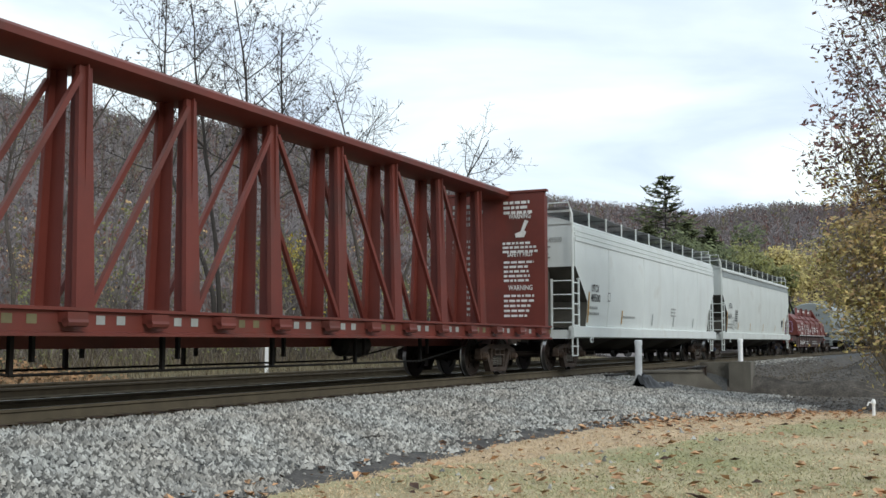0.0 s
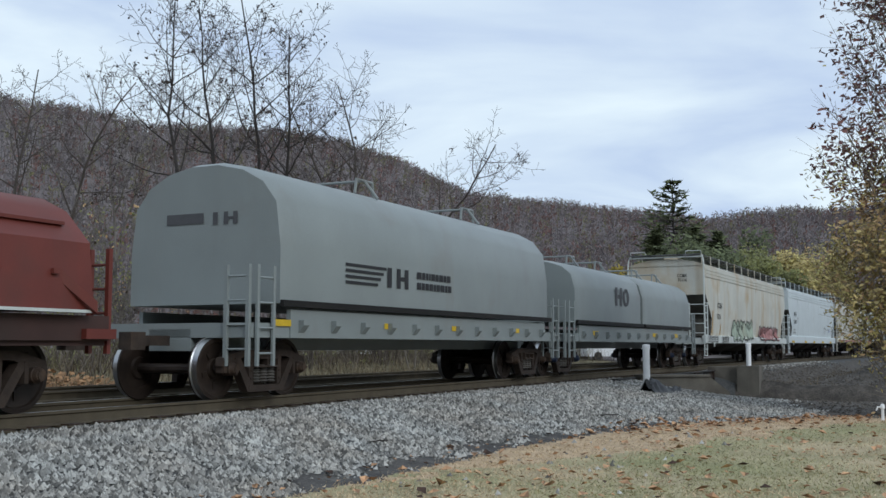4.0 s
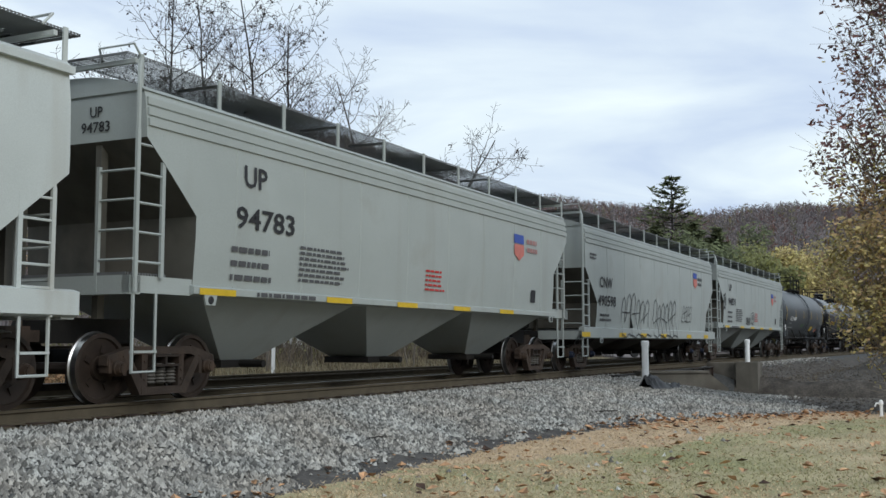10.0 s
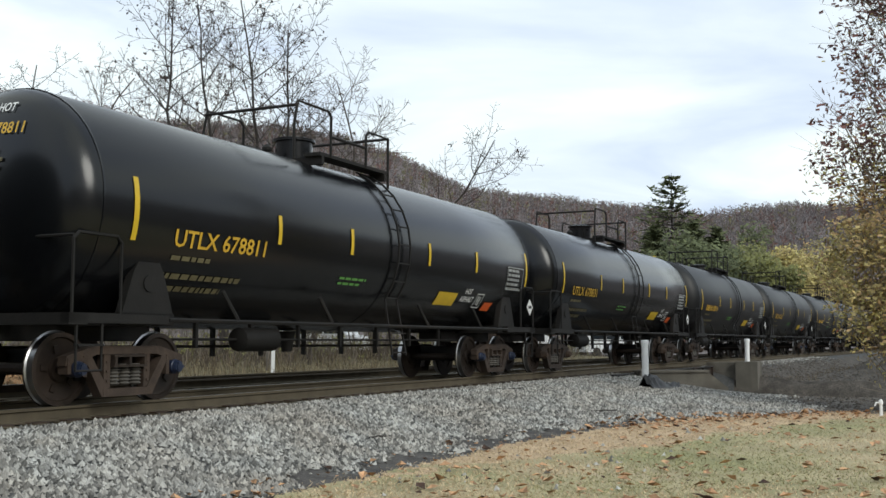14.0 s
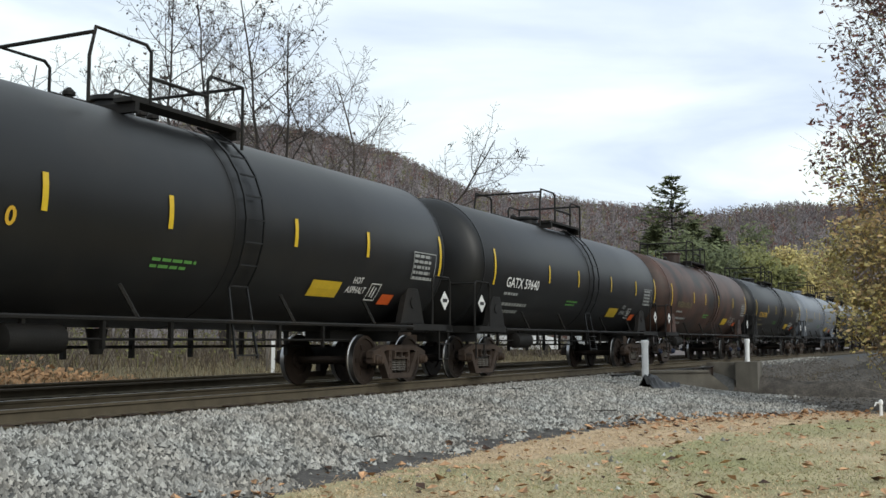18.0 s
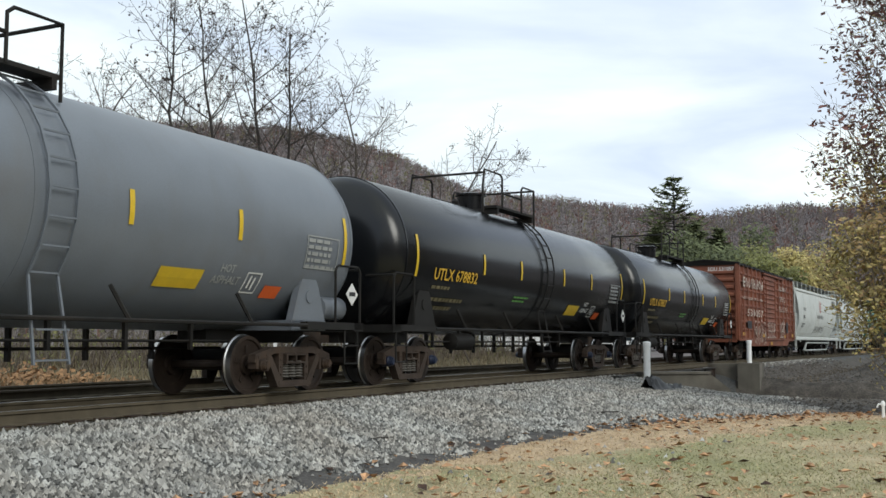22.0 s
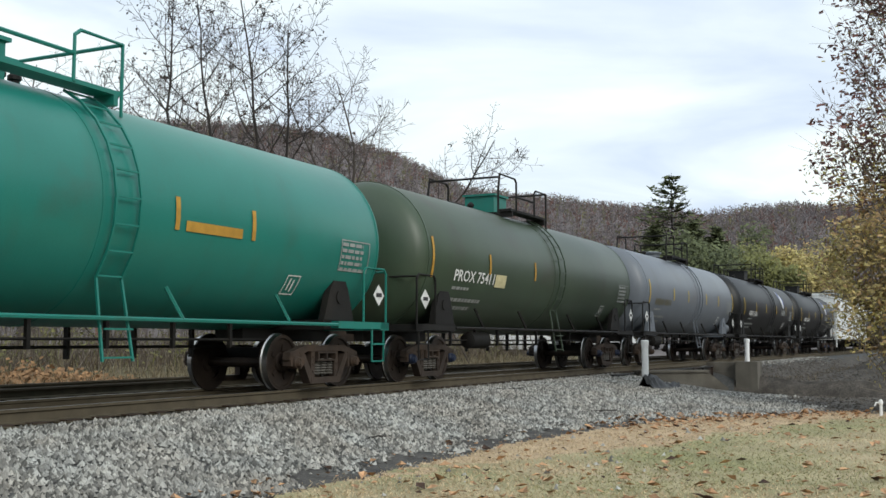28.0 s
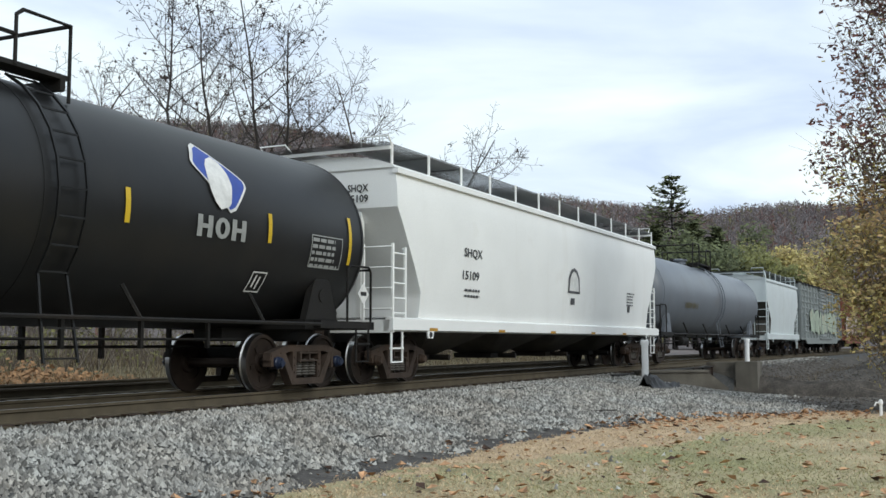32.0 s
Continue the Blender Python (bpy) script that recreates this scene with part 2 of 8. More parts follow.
# ---- mesh helpers ----
class Shape:
    """Collects vertices and faces of one mesh."""

    def __init__(self):
        self.v, self.f, self.m = [], [], []

    def face(self, pts, mat=0):
        k = len(self.v)
        self.v += [tuple(p) for p in pts]
        self.f.append(tuple(range(k, k + len(pts))))
        self.m.append(mat)

    def box(self, x0, x1, y0, y1, z0, z1, mat=0, m=None):
        p = [Vector((x, y, z)) for z in (z0, z1) for y in (y0, y1) for x in (x0, x1)]
        if m is not None:
            p = [m @ q for q in p]
        k = len(self.v)
        self.v += [tuple(q) for q in p]
        for f in ((0, 2, 3, 1), (4, 5, 7, 6), (0, 1, 5, 4), (2, 6, 7, 3), (0, 4, 6, 2), (1, 3, 7, 5)):
            self.f.append(tuple(k + i for i in f))
            self.m.append(mat)
        return self

    def rings(self, rings, closed=True, caps=(True, True), mat=0):
        n, k = len(rings[0]), len(self.v)
        for r in rings:
            self.v += [tuple(p) for p in r]
        for i in range(len(rings) - 1):
            for j in range(n if closed else n - 1):
                a, b = k + i * n + j, k + i * n + (j + 1) % n
                self.f.append((a, b, b + n, a + n))
                self.m.append(mat)
        if caps[0]:
            self.f.append(tuple(k + j for j in reversed(range(n))))
            self.m.append(mat)
        if caps[1]:
            self.f.append(tuple(k + (len(rings) - 1) * n + j for j in range(n)))
            self.m.append(mat)
        return self

    def tube(self, p, q, r, n=6, r2=None, mat=0, caps=True):
        p, q = Vector(p), Vector(q)
        d = q - p
        if d.length < 1e-6:
            return self
        u = d.orthogonal().normalized()
        w = d.normalized().cross(u)
        rr = r if r2 is None else r2
        c = [(math.cos(2 * math.pi * i / n), math.sin(2 * math.pi * i / n)) for i in range(n)]
        return self.rings([[p + r * (a * u + b * w) for a, b in c], [q + rr * (a * u + b * w) for a, b in c]], caps=(caps, caps), mat=mat)

    def path(self, pts, r, n=6, mat=0):
        """A bent bar swept through points."""
        pts = [Vector(q) for q in pts]
        rings, u = [], None
        for i, q in enumerate(pts):
            d = (pts[min(i + 1, len(pts) - 1)] - q).normalized() + (q - pts[max(i - 1, 0)]).normalized()
            if i in (0, len(pts) - 1) or d.length < 1e-3:
                d = pts[min(i + 1, len(pts) - 1)] - pts[max(i - 1, 0)]
            d = d.normalized()
            u = d.orthogonal().normalized() if u is None else (u - d * u.dot(d)).normalized()
            w = d.cross(u)
            rings.append([q + r * (math.cos(2 * math.pi * k / n) * u + math.sin(2 * math.pi * k / n) * w) for k in range(n)])
        return self.rings(rings, mat=mat)

    def lathe(self, prof, axis="x", n=32, centre=(0, 0, 0), mat=0, caps=True):
        """Turn (along, radius) pairs round an axis."""
        c = Vector(centre)
        rings = []
        for a, r in prof:
            ring = []
            for i in range(n):
                t = 2 * math.pi * i / n
                y, z = r * math.cos(t), r * math.sin(t)
                ring.append(c + (Vector((a, y, z)) if axis == "x" else Vector((z, a, y)) if axis == "y" else Vector((y, z, a))))
            rings.append(ring)
        return self.rings(rings, caps=(caps, caps), mat=mat)

    def prism(self, outline, axis, lo, hi, mat=0):
        """Extrude a 2D outline: axis y takes (x, z) points, axis x takes (y, z), axis z takes (x, y)."""
        def p(a, b, d):
            return (a, d, b) if axis == "y" else (d, a, b) if axis == "x" else (a, b, d)
        return self.rings([[p(a, b, lo) for a, b in outline], [p(a, b, hi) for a, b in outline]], mat=mat)

    def mesh(self, name, mats, smooth=35):
        me = bpy.data.meshes.new(name)
        me.from_pydata(self.v, [], self.f)
        for mt in mats:
            me.materials.append(mt)
        if len(mats) > 1:
            me.polygons.foreach_set("material_index", self.m)
        if smooth:
            me.polygons.foreach_set("use_smooth", [True] * len(me.polygons))
            me.set_sharp_from_angle(angle=radians(smooth))
        me.update()
        return me


def part(name, shape, mat, parent=None, label="", smooth=35, m=None):
    """Link a shape (or a ready mesh) as one object under its thing."""
    me = shape if isinstance(shape, bpy.types.Mesh) else shape.mesh(name, mat if isinstance(mat, (list, tuple)) else [mat], smooth)
    ob = new(name, me)
    if parent is not None:
        ob.parent = parent
    if m is not None:
        ob.matrix_basis = m
    if label:
        ob["label"] = label
    return ob


def thing(name, label, category, group="", kind="", m=None):
    ob = new(name)
    ob.empty_display_size = 0.3
    if m is not None:
        ob.matrix_basis = m
    return tagged(ob, label, category, group, kind)


FONTS = {}


def glyphs(text):
    """The built-in font's outline of a text as flat points and faces, height 1 per capital letter."""
    if text not in FONTS:
        cu = bpy.data.curves.new("lettering", "FONT")
        cu.body, cu.size, cu.resolution_u, cu.offset = text, 1.0, 2, 0.016
        ob = bpy.data.objects.new("lettering", cu)
        scene.collection.objects.link(ob)
        dg = bpy.context.evaluated_depsgraph_get()
        me = bpy.data.meshes.new_from_object(ob.evaluated_get(dg))
        FONTS[text] = ([(v.co.x, v.co.y) for v in me.vertices], [tuple(p.vertices) for p in me.polygons])
        bpy.data.objects.remove(ob)
        bpy.data.curves.remove(cu)
        bpy.data.meshes.remove(me)
    return FONTS[text]


# ---- running gear, shared by all cars ----
WHEEL_R, WHEELBASE = 0.457, 1.778


def wheelset_mesh():
    s = Shape()
    s.lathe([(-1.0, 0.075), (1.0, 0.075)], "y", 10)
    for side in (-1, 1):
        prof = [(0.665, 0.30), (0.665, 0.482), (0.695, 0.484), (0.71, 0.462), (0.80, 0.457), (0.805, 0.40), (0.775, 0.385), (0.755, 0.16), (0.80, 0.15),
                (0.80, 0.08), (0.66, 0.08), (0.66, 0.16), (0.70, 0.18), (0.69, 0.30)]
        rings = []
        for a, r in prof + prof[:1]:
            rings.append([(r * math.cos(2 * math.pi * i / 28), side * a, r * math.sin(2 * math.pi * i / 28)) for i in range(28)])
        k = len(s.m)
        s.rings(rings, caps=(False, False))
        for i in range(28):
            for j in (2, 3):
                s.m[k + j * 28 + i] = 1
        for i in range(5):                       # worn marks on the plate make the turning visible
            a = i * 1.2566
            s.box(-0.035, 0.035, side * 0.775 - 0.012, side * 0.775 + 0.012, 0.2, 0.3, 0, Matrix.Rotation(a, 4, "Y"))
    return s.mesh("wheelset", [M["wheel"], M["tread"]])


def side_frame_mesh():
    """Cast side frame: top chord, sloping tension members and columns round three openings."""
    s = Shape()
    s.prism([(-1.08, 0.50), (-1.06, 0.62), (-0.60, 0.74), (0.60, 0.74), (1.06, 0.62), (1.08, 0.50), (0.98, 0.50), (0.94, 0.575), (0.72, 0.575), (0.56, 0.635), (-0.56, 0.635),
             (-0.72, 0.575), (-0.94, 0.575), (-0.98, 0.50)], "y", -0.07, 0.07)
    for d in (-1, 1):
        s.prism([(d * 0.78, 0.60), (d * 0.64, 0.60), (d * 0.36, 0.20), (d * 0.36, 0.10), (d * 0.46, 0.10)][::d], "y", -0.075, 0.075)
        s.prism([(d * 0.42, 0.22), (d * 0.31, 0.20), (d * 0.31, 0.66), (d * 0.42, 0.66)][::d], "y", -0.06, 0.06)
        s.box(min(d * 0.73, d * 0.79), max(d * 0.73, d * 0.79), -0.08, 0.08, 0.36, 0.62)
        s.box(min(d * 0.99, d * 1.05), max(d * 0.99, d * 1.05), -0.08, 0.08, 0.40, 0.60)
        s.box(min(d * 0.77, d * 1.01), max(d * 0.77, d * 1.01), -0.08, 0.08, 0.545, 0.60)
    s.box(-0.44, 0.44, -0.08, 0.08, 0.10, 0.20)
    for x in (-0.40, 0.40):
        for z in (0.30, 0.42, 0.54):
            s.lathe([(-0.075, 0.0), (-0.075, 0.02), (-0.06, 0.02)], "y", 6, (x * 0.92, 0, z))
    return s.mesh("side_frame", [M["truck"]])


def bearing_mesh():
    s = Shape()
    s.lathe([(-0.19, 0.0), (-0.19, 0.055), (-0.175, 0.06), (-0.175, 0.075), (-0.15, 0.085), (-0.12, 0.09), (-0.11, 0.10), (0.06, 0.10)], "y", 16, caps=False)
    for i in range(3):
        a = i * 2.094
        s.lathe([(-0.195, 0.0), (-0.195, 0.018), (-0.17, 0.018)], "y", 6, (0.055 * math.cos(a), 0, 0.055 * math.sin(a)), caps=False)
    return s


def spring_mesh():
    s = Shape()
    prof = []
    for i in range(6):
        prof += [(0.235 + 0.045 * i, 0.058), (0.257 + 0.045 * i, 0.088)]
    s.lathe(prof + [(0.51, 0.058)], "z", 8)
    return s.mesh("spring", [M["spring"]])


def bolster_end_mesh():
    s = Shape()
    s.box(-0.30, 0.30, -0.12, 0.12, 0.47, 0.50)
    s.box(-0.30, 0.30, -0.12, 0.12, 0.60, 0.63)
    for x in (-0.28, -0.02, 0.26):
        s.box(x, x + 0.04, -0.115, 0.115, 0.50, 0.60)
    return s.mesh("bolster_end", [M["truck"]])


def bolster_mesh():
    s = Shape()
    s.box(-0.2, 0.2, -0.95, 0.95, 0.45, 0.70)
    s.lathe([(0.70, 0.22), (0.78, 0.22)], "z", 16)
    for x in (-0.55, 0.55):
        s.box(x - 0.04, x + 0.04, -0.75, 0.75, 0.36, 0.46)
        for y in (-0.74, 0.74):
            s.box(x - 0.05 + 0.05 * (1 if x > 0 else -1), x + 0.05 + 0.05 * (1 if x > 0 else -1), y - 0.06, y + 0.06, 0.30, 0.56)
    return s.mesh("truck", [M["under"]])


GEAR = dict(wheelset=wheelset_mesh(), side_frame=side_frame_mesh(), spring=spring_mesh(), bolster_end=bolster_end_mesh(), truck=bolster_mesh(),
            bearing=bearing_mesh().mesh("bearing", [M["truck"]]), blue_bearing=bearing_mesh().mesh("bearing", [M["blue_cap"]]))
WHEELSETS = {-1: [], 1: []}


def add_trucks(car, xs):
    cap = GEAR["blue_bearing" if len(CARS) % 3 == 0 else "bearing"]
    for x in xs:
        t = part("truck", GEAR["truck"], None, car, m=pose(x, 0, 0))
        for y in (-1.0, 1.0):
            part("side_frame", GEAR["side_frame"], None, t, m=pose(0, y, 0, 0, 0, 0 if y < 0 else 180))
            part("bolster_end", GEAR["bolster_end"], None, t, m=pose(0, y, 0))
            for sx in (-WHEELBASE / 2, WHEELBASE / 2):
                part("bearing", cap, None, t, m=pose(sx, y, WHEEL_R, 0, 0, 0 if y < 0 else 180))
            for sx in (-0.2, 0.0, 0.2) if y < 0 else ():
                part("spring", GEAR["spring"], None, t, m=pose(sx, y, 0))
        for side in (-1, 1):
            WHEELSETS[side].append(part("wheelset", GEAR["wheelset"], None, t, m=pose(side * WHEELBASE / 2, 0, WHEEL_R)))


def coupler_shape():
    s = Shape()
    s.box(-0.05, 0.62, -0.07, 0.07, 0.80, 0.95)
    s.prism([(-0.28, -0.13), (0.0, -0.15), (0.06, -0.05), (0.06, 0.08), (-0.04, 0.16), (-0.24, 0.14)], "z", 0.74, 1.0)
    return s.mesh("coupler", [M["truck"]])


COUPLER = coupler_shape()
CARS = []
HALF = {}
SHIFT, BODY_END = {}, {}


def car_root(name, label, s0, s1, category, group):
    mid = (s0 + s1) / 2
    car = thing(name, label, category, group, m=line_pose(mid - advance(0)))
    CARS.append((car, mid))
    half = (s1 - s0) / 2
    HALF[car.name] = half
    part("coupler", COUPLER, None, car, m=pose(-half + 0.2, 0, 0))
    part("coupler", COUPLER, None, car, m=pose(half - 0.2, 0, 0, 0, 0, 180))
    return car, half


# ---- lettering and marks, laid on a car's surface ----
def flat_marks(surface, items):
    """items: ('text', words, x, z, height, width) or ('bar', x0, x1, z0, z1) or ('poly', points); surface(x, z) gives the place."""
    s = Shape()
    for it in items:
        if it[0] == "text":
            _, words, x, z, high, wide = it
            pts, faces = glyphs(words)
            top = max(p[1] for p in pts)
            left, right = min(p[0] for p in pts), max(p[0] for p in pts)
            k = len(s.v)
            s.v += [surface(x + (u - left) / (right - left) * wide, z + v / top * high) for u, v in pts]
            s.f += [tuple(k + i for i in f) for f in faces]
            s.m += [0] * len(faces)
        elif it[0] == "bar":
            _, x0, x1, z0, z1 = it
            n = max(1, int(abs(z1 - z0) / 0.12))
            for i in range(n):
                a, b = z0 + (z1 - z0) * i / n, z0 + (z1 - z0) * (i + 1) / n
                s.face([surface(x0, a), surface(x1, a), surface(x1, b), surface(x0, b)])
        elif it[0] == "shape":                       # a convex outline laid on a curved wall in thin strips
            pts = it[1]
            lo, hi = min(z for _, z in pts), max(z for _, z in pts)
            n = max(2, int((hi - lo) / 0.05))

            def span(z):
                z = min(max(z, lo + 1e-5), hi - 1e-5)
                xs = []
                for (xa, za), (xb, zb) in zip(pts, pts[1:] + pts[:1]):
                    if (za - z) * (zb - z) <= 0 and za != zb:
                        xs.append(xa + (xb - xa) * (z - za) / (zb - za))
                return min(xs), max(xs)
            for i in range(n):
                za, zb = lo + (hi - lo) * i / n, lo + (hi - lo) * (i + 1) / n
                (a0, a1), (b0, b1) = span(za), span(zb)
                s.face([surface(a0, za), surface(a1, za), surface(b1, zb), surface(b0, zb)])
        else:
            s.face([surface(x, z) for x, z in it[1]])
    return s


def letter_blocks(x, z, high, wide, n, gap=0.18, seed=0, plan=""):
    """A brand word as a row of plain shapes, n of them: rings (o), open rings (c), bars (i), twin bars (h) and combs (e)."""
    rnd = random.Random(seed)
    plan = plan or "".join(rnd.choice("oohei") for _ in range(n))
    out, w = [], wide / len(plan)
    for i, kind in enumerate(plan):
        a, b = x + i * w, x + (i + 1 - gap) * w
        t, q = min(high * 0.2, (b - a) * 0.34), (b - a) * 0.32
        if kind in "oc":
            cx, cz, rx, rz = (a + b) / 2, z + high / 2, (b - a) / 2, high / 2
            for k in range(12):
                if kind == "c" and k in (11, 0):
                    continue
                p, r = 2 * math.pi * k / 12, 2 * math.pi * (k + 1) / 12
                out.append(("poly", [(cx + rx * math.cos(p), cz + rz * math.sin(p)), (cx + rx * math.cos(r), cz + rz * math.sin(r)),
                                     (cx + (rx - q) * math.cos(r), cz + (rz - t) * math.sin(r)), (cx + (rx - q) * math.cos(p), cz + (rz - t) * math.sin(p))]))
        elif kind == "i":
            out.append(("bar", (a + b) / 2 - q * 0.55, (a + b) / 2 + q * 0.55, z, z + high))
        elif kind == "h":
            out += [("bar", a, a + q, z, z + high), ("bar", b - q, b, z, z + high), ("bar", a + q, b - q, z + high / 2 - t / 2, z + high / 2 + t / 2)]
        elif kind == "e":
            out += [("bar", a, a + q, z, z + high)] + [("bar", a + q, b, z + k * (high - t) / 2, z + k * (high - t) / 2 + t) for k in range(3)]
    return out


def scrawl(x, z, wide, high, n, seed, stroke=0.035):
    """Tall sprayed outline letters: each a doubled stroke that climbs, turns over and falls again, with a flared foot."""
    rnd = random.Random(seed)
    lines, w = [], wide / n
    for i in range(n):
        a = x + i * w
        turns = 2
        pts = [(a - 0.12 * w, z + rnd.uniform(-0.05, 0.1) * high)]
        for k in range(turns):
            u = a + w * (k + 0.5) / turns * 1.05
            hw = w * 0.5 / turns * rnd.uniform(0.8, 1.0)
            top = z + high * rnd.uniform(0.82, 1.0)
            low = z + high * rnd.uniform(0.0, 0.35)
            pts += [(u - hw * 1.1, z + high * 0.45), (u - hw * 0.8, top - 0.1 * high), (u, top), (u + hw * 0.8, top - 0.14 * high), (u + hw * 0.5, z + high * 0.5), (u + hw * 0.9, low)]
        pts.append((a + w * 1.02, z + rnd.uniform(-0.05, 0.05) * high))
        foot = [(a - 0.1 * w, z + 0.04 * high), (a + 0.25 * w, z - 0.03 * high), (a + 0.55 * w, z + 0.06 * high), (a + 0.95 * w, z)]
        cross = [(a + 0.12 * w, z + high * rnd.uniform(0.3, 0.6)), (a + 0.85 * w, z + high * rnd.uniform(0.35, 0.65))]
        for q in (pts, foot, cross):
            for p, r in zip(q, q[1:]):
                d = Vector((r[0] - p[0], r[1] - p[1]))
                if d.length < 1e-4:
                    continue
                nrm = Vector((-d.y, d.x)).normalized() * stroke / 2
                d = d.normalized() * stroke * 0.4
                lines.append(("poly", [(p[0] - d.x + nrm.x, p[1] - d.y + nrm.y), (p[0] - d.x - nrm.x, p[1] - d.y - nrm.y),
                                       (r[0] + d.x - nrm.x, r[1] + d.y - nrm.y), (r[0] + d.x + nrm.x, r[1] + d.y + nrm.y)]))
    return lines


def small_print(x, z, wide, rows, pitch=0.085, high=0.04, seed=0):
    """Lines of writing too small to read, as short bars."""
    rnd = random.Random(seed)
    out = []
    for r in range(rows):
        u = x
        end = x + wide * rnd.uniform(0.7, 1.0)
        while u < end:
            w = rnd.uniform(0.06, 0.2)
            out.append(("bar", u, min(u + w, end), z - r * pitch - high, z - r * pitch))
            u += w + 0.035
    return out


def stencil_panel(x, z, wide, high):
    """A framed data panel with rows of tiny print."""
    out = [("bar", x, x + wide, z, z + 0.02), ("bar", x, x + wide, z + high - 0.02, z + high), ("bar", x, x + 0.02, z, z + high), ("bar", x + wide - 0.02, x + wide, z, z + high)]
    rows = int(high / 0.09)
    return out + small_print(x + 0.04, z + high - 0.05, wide - 0.1, rows, high / rows, high / rows * 0.55, seed=int(x * 100))


def graffiti(x, z, wide, high, n, seed, stroke=0.045):
    """Sprayed shapes: closed wobbly outlines like bubble letters. Returns outline bars and inner fills."""
    rnd = random.Random(seed)
    lines, fills = [], []
    w = wide / n
    for i in range(n):
        cx, cz = x + (i + 0.5) * w, z + high * rnd.uniform(0.42, 0.55)
        m = 20
        ph = rnd.uniform(0, 6.28)
        pts = []
        for k in range(m):
            a = 2 * math.pi * k / m
            r = 0.88 / (math.cos(a) ** 4 + math.sin(a) ** 4) ** 0.25 * (1 + 0.10 * math.sin(2 * a + ph) + 0.12 * math.sin(5 * a + ph * 2) + rnd.uniform(-0.05, 0.05))
            pts.append((cx + 0.56 * w * r * math.cos(a), cz + 0.46 * high * r * math.sin(a)))
        fills.append(("poly", pts))
        hole = [(cx + (p[0] - cx) * 0.3 + 0.05 * w, cz + (p[1] - cz) * 0.35 + 0.08 * high) for p in pts]
        bar = [(cx - 0.1 * w, cz - 0.4 * high), (cx + 0.15 * w, cz - 0.1 * high), (cx + 0.05 * w, cz + 0.1 * high)]
        for loop, closed in ((pts, True), (hole, i % 2 == 0), (bar, False)):
            q = loop + loop[:1] if closed else loop
            for a, b in zip(q, q[1:]):
                d = Vector((b[0] - a[0], b[1] - a[1]))
                nrm = Vector((-d.y, d.x)).normalized() * stroke / 2
                d = d.normalized() * stroke * 0.4
                lines.append(("poly", [(a[0] - d.x + nrm.x, a[1] - d.y + nrm.y), (a[0] - d.x - nrm.x, a[1] - d.y - nrm.y),
                                       (b[0] + d.x - nrm.x, b[1] + d.y - nrm.y), (b[0] + d.x + nrm.x, b[1] + d.y + nrm.y)]))
    return lines, fills


# ---- covered hopper ----
WALL = [(1.10, 1.47), (1.6, 1.53), (2.2, 1.57), (3.0, 1.585), (3.6, 1.57), (3.95, 1.53), (4.06, 1.50)]
ROOF = [(4.10, 1.46), (4.20, 1.15), (4.29, 0.65), (4.32, 0.0)]


def grating():
    """Open steel grating: half of it is air."""
    m = material("steel_grating", (0.15, 0.155, 0.155), 0.6, 0.2)
    n, l = m.node_tree.nodes, m.node_tree.links
    tc = n.new("ShaderNodeTexCoord")
    wv = n.new("ShaderNodeTexWave")
    wv.inputs["Scale"].default_value = 6.0
    wv.bands_direction = "X"
    l.new(tc.outputs["Object"], wv.inputs[0])
    th = n.new("ShaderNodeMath")
    th.operation = "GREATER_THAN"
    th.inputs[1].default_value = 0.7
    l.new(wv.outputs["Fac"], th.inputs[0])
    tr = n.new("ShaderNodeBsdfTransparent")
    mx = n.new("ShaderNodeMixShader")
    l.new(th.outputs[0], mx.inputs[0])
    l.new(n["Principled BSDF"].outputs[0], mx.inputs[1])
    l.new(tr.outputs[0], mx.inputs[2])
    l.new(mx.outputs[0], n["Material Output"].inputs[0])
    return m


M["grating"] = grating()


def wall_e(z):
    for (z0, e0), (z1, e1) in zip(WALL, WALL[1:]):
        if z <= z1:
            return e0 + (e1 - e0) * (z - z0) / (z1 - z0)
    return WALL[-1][1]


def hopper_wall(x, z):
    return (x, -wall_e(z) - 0.018, z)


ROUND = [(1.0, 1.02), (1.25, 1.16), (1.5, 1.30), (1.8, 1.44), (2.05, 1.53), (2.3, 1.585), (2.7, 1.61), (3.1, 1.61), (3.5, 1.59), (3.95, 1.53), (4.1, 1.53)]


def round_e(z):
    for (z0, e0), (z1, e1) in zip(ROUND, ROUND[1:]):
        if z <= z1:
            return e0 + (e1 - e0) * (z - z0) / (z1 - z0)
    return 1.53


def round_wall(x, z):
    return (x, -round_e(z) - 0.016, z)


def ladder(car, x0, x1, y, z0, z1, rungs, mat, name="ladder", r=0.018):
    rail = Shape().box(x0 - 0.03, x0 + 0.03, y - 0.02, y + 0.02, z0, z1)
    lad = part(name, rail, mat, car)
    part("stile", Shape().box(x1 - 0.03, x1 + 0.03, y - 0.02, y + 0.02, z0, z1), mat, lad)
    for i in range(rungs):
        z = z0 + (z1 - z0) * (i + 0.5) / rungs
        part("rung", Shape().tube((x0, y, z), (x1, y, z), r, 5), mat, lad)
    return lad


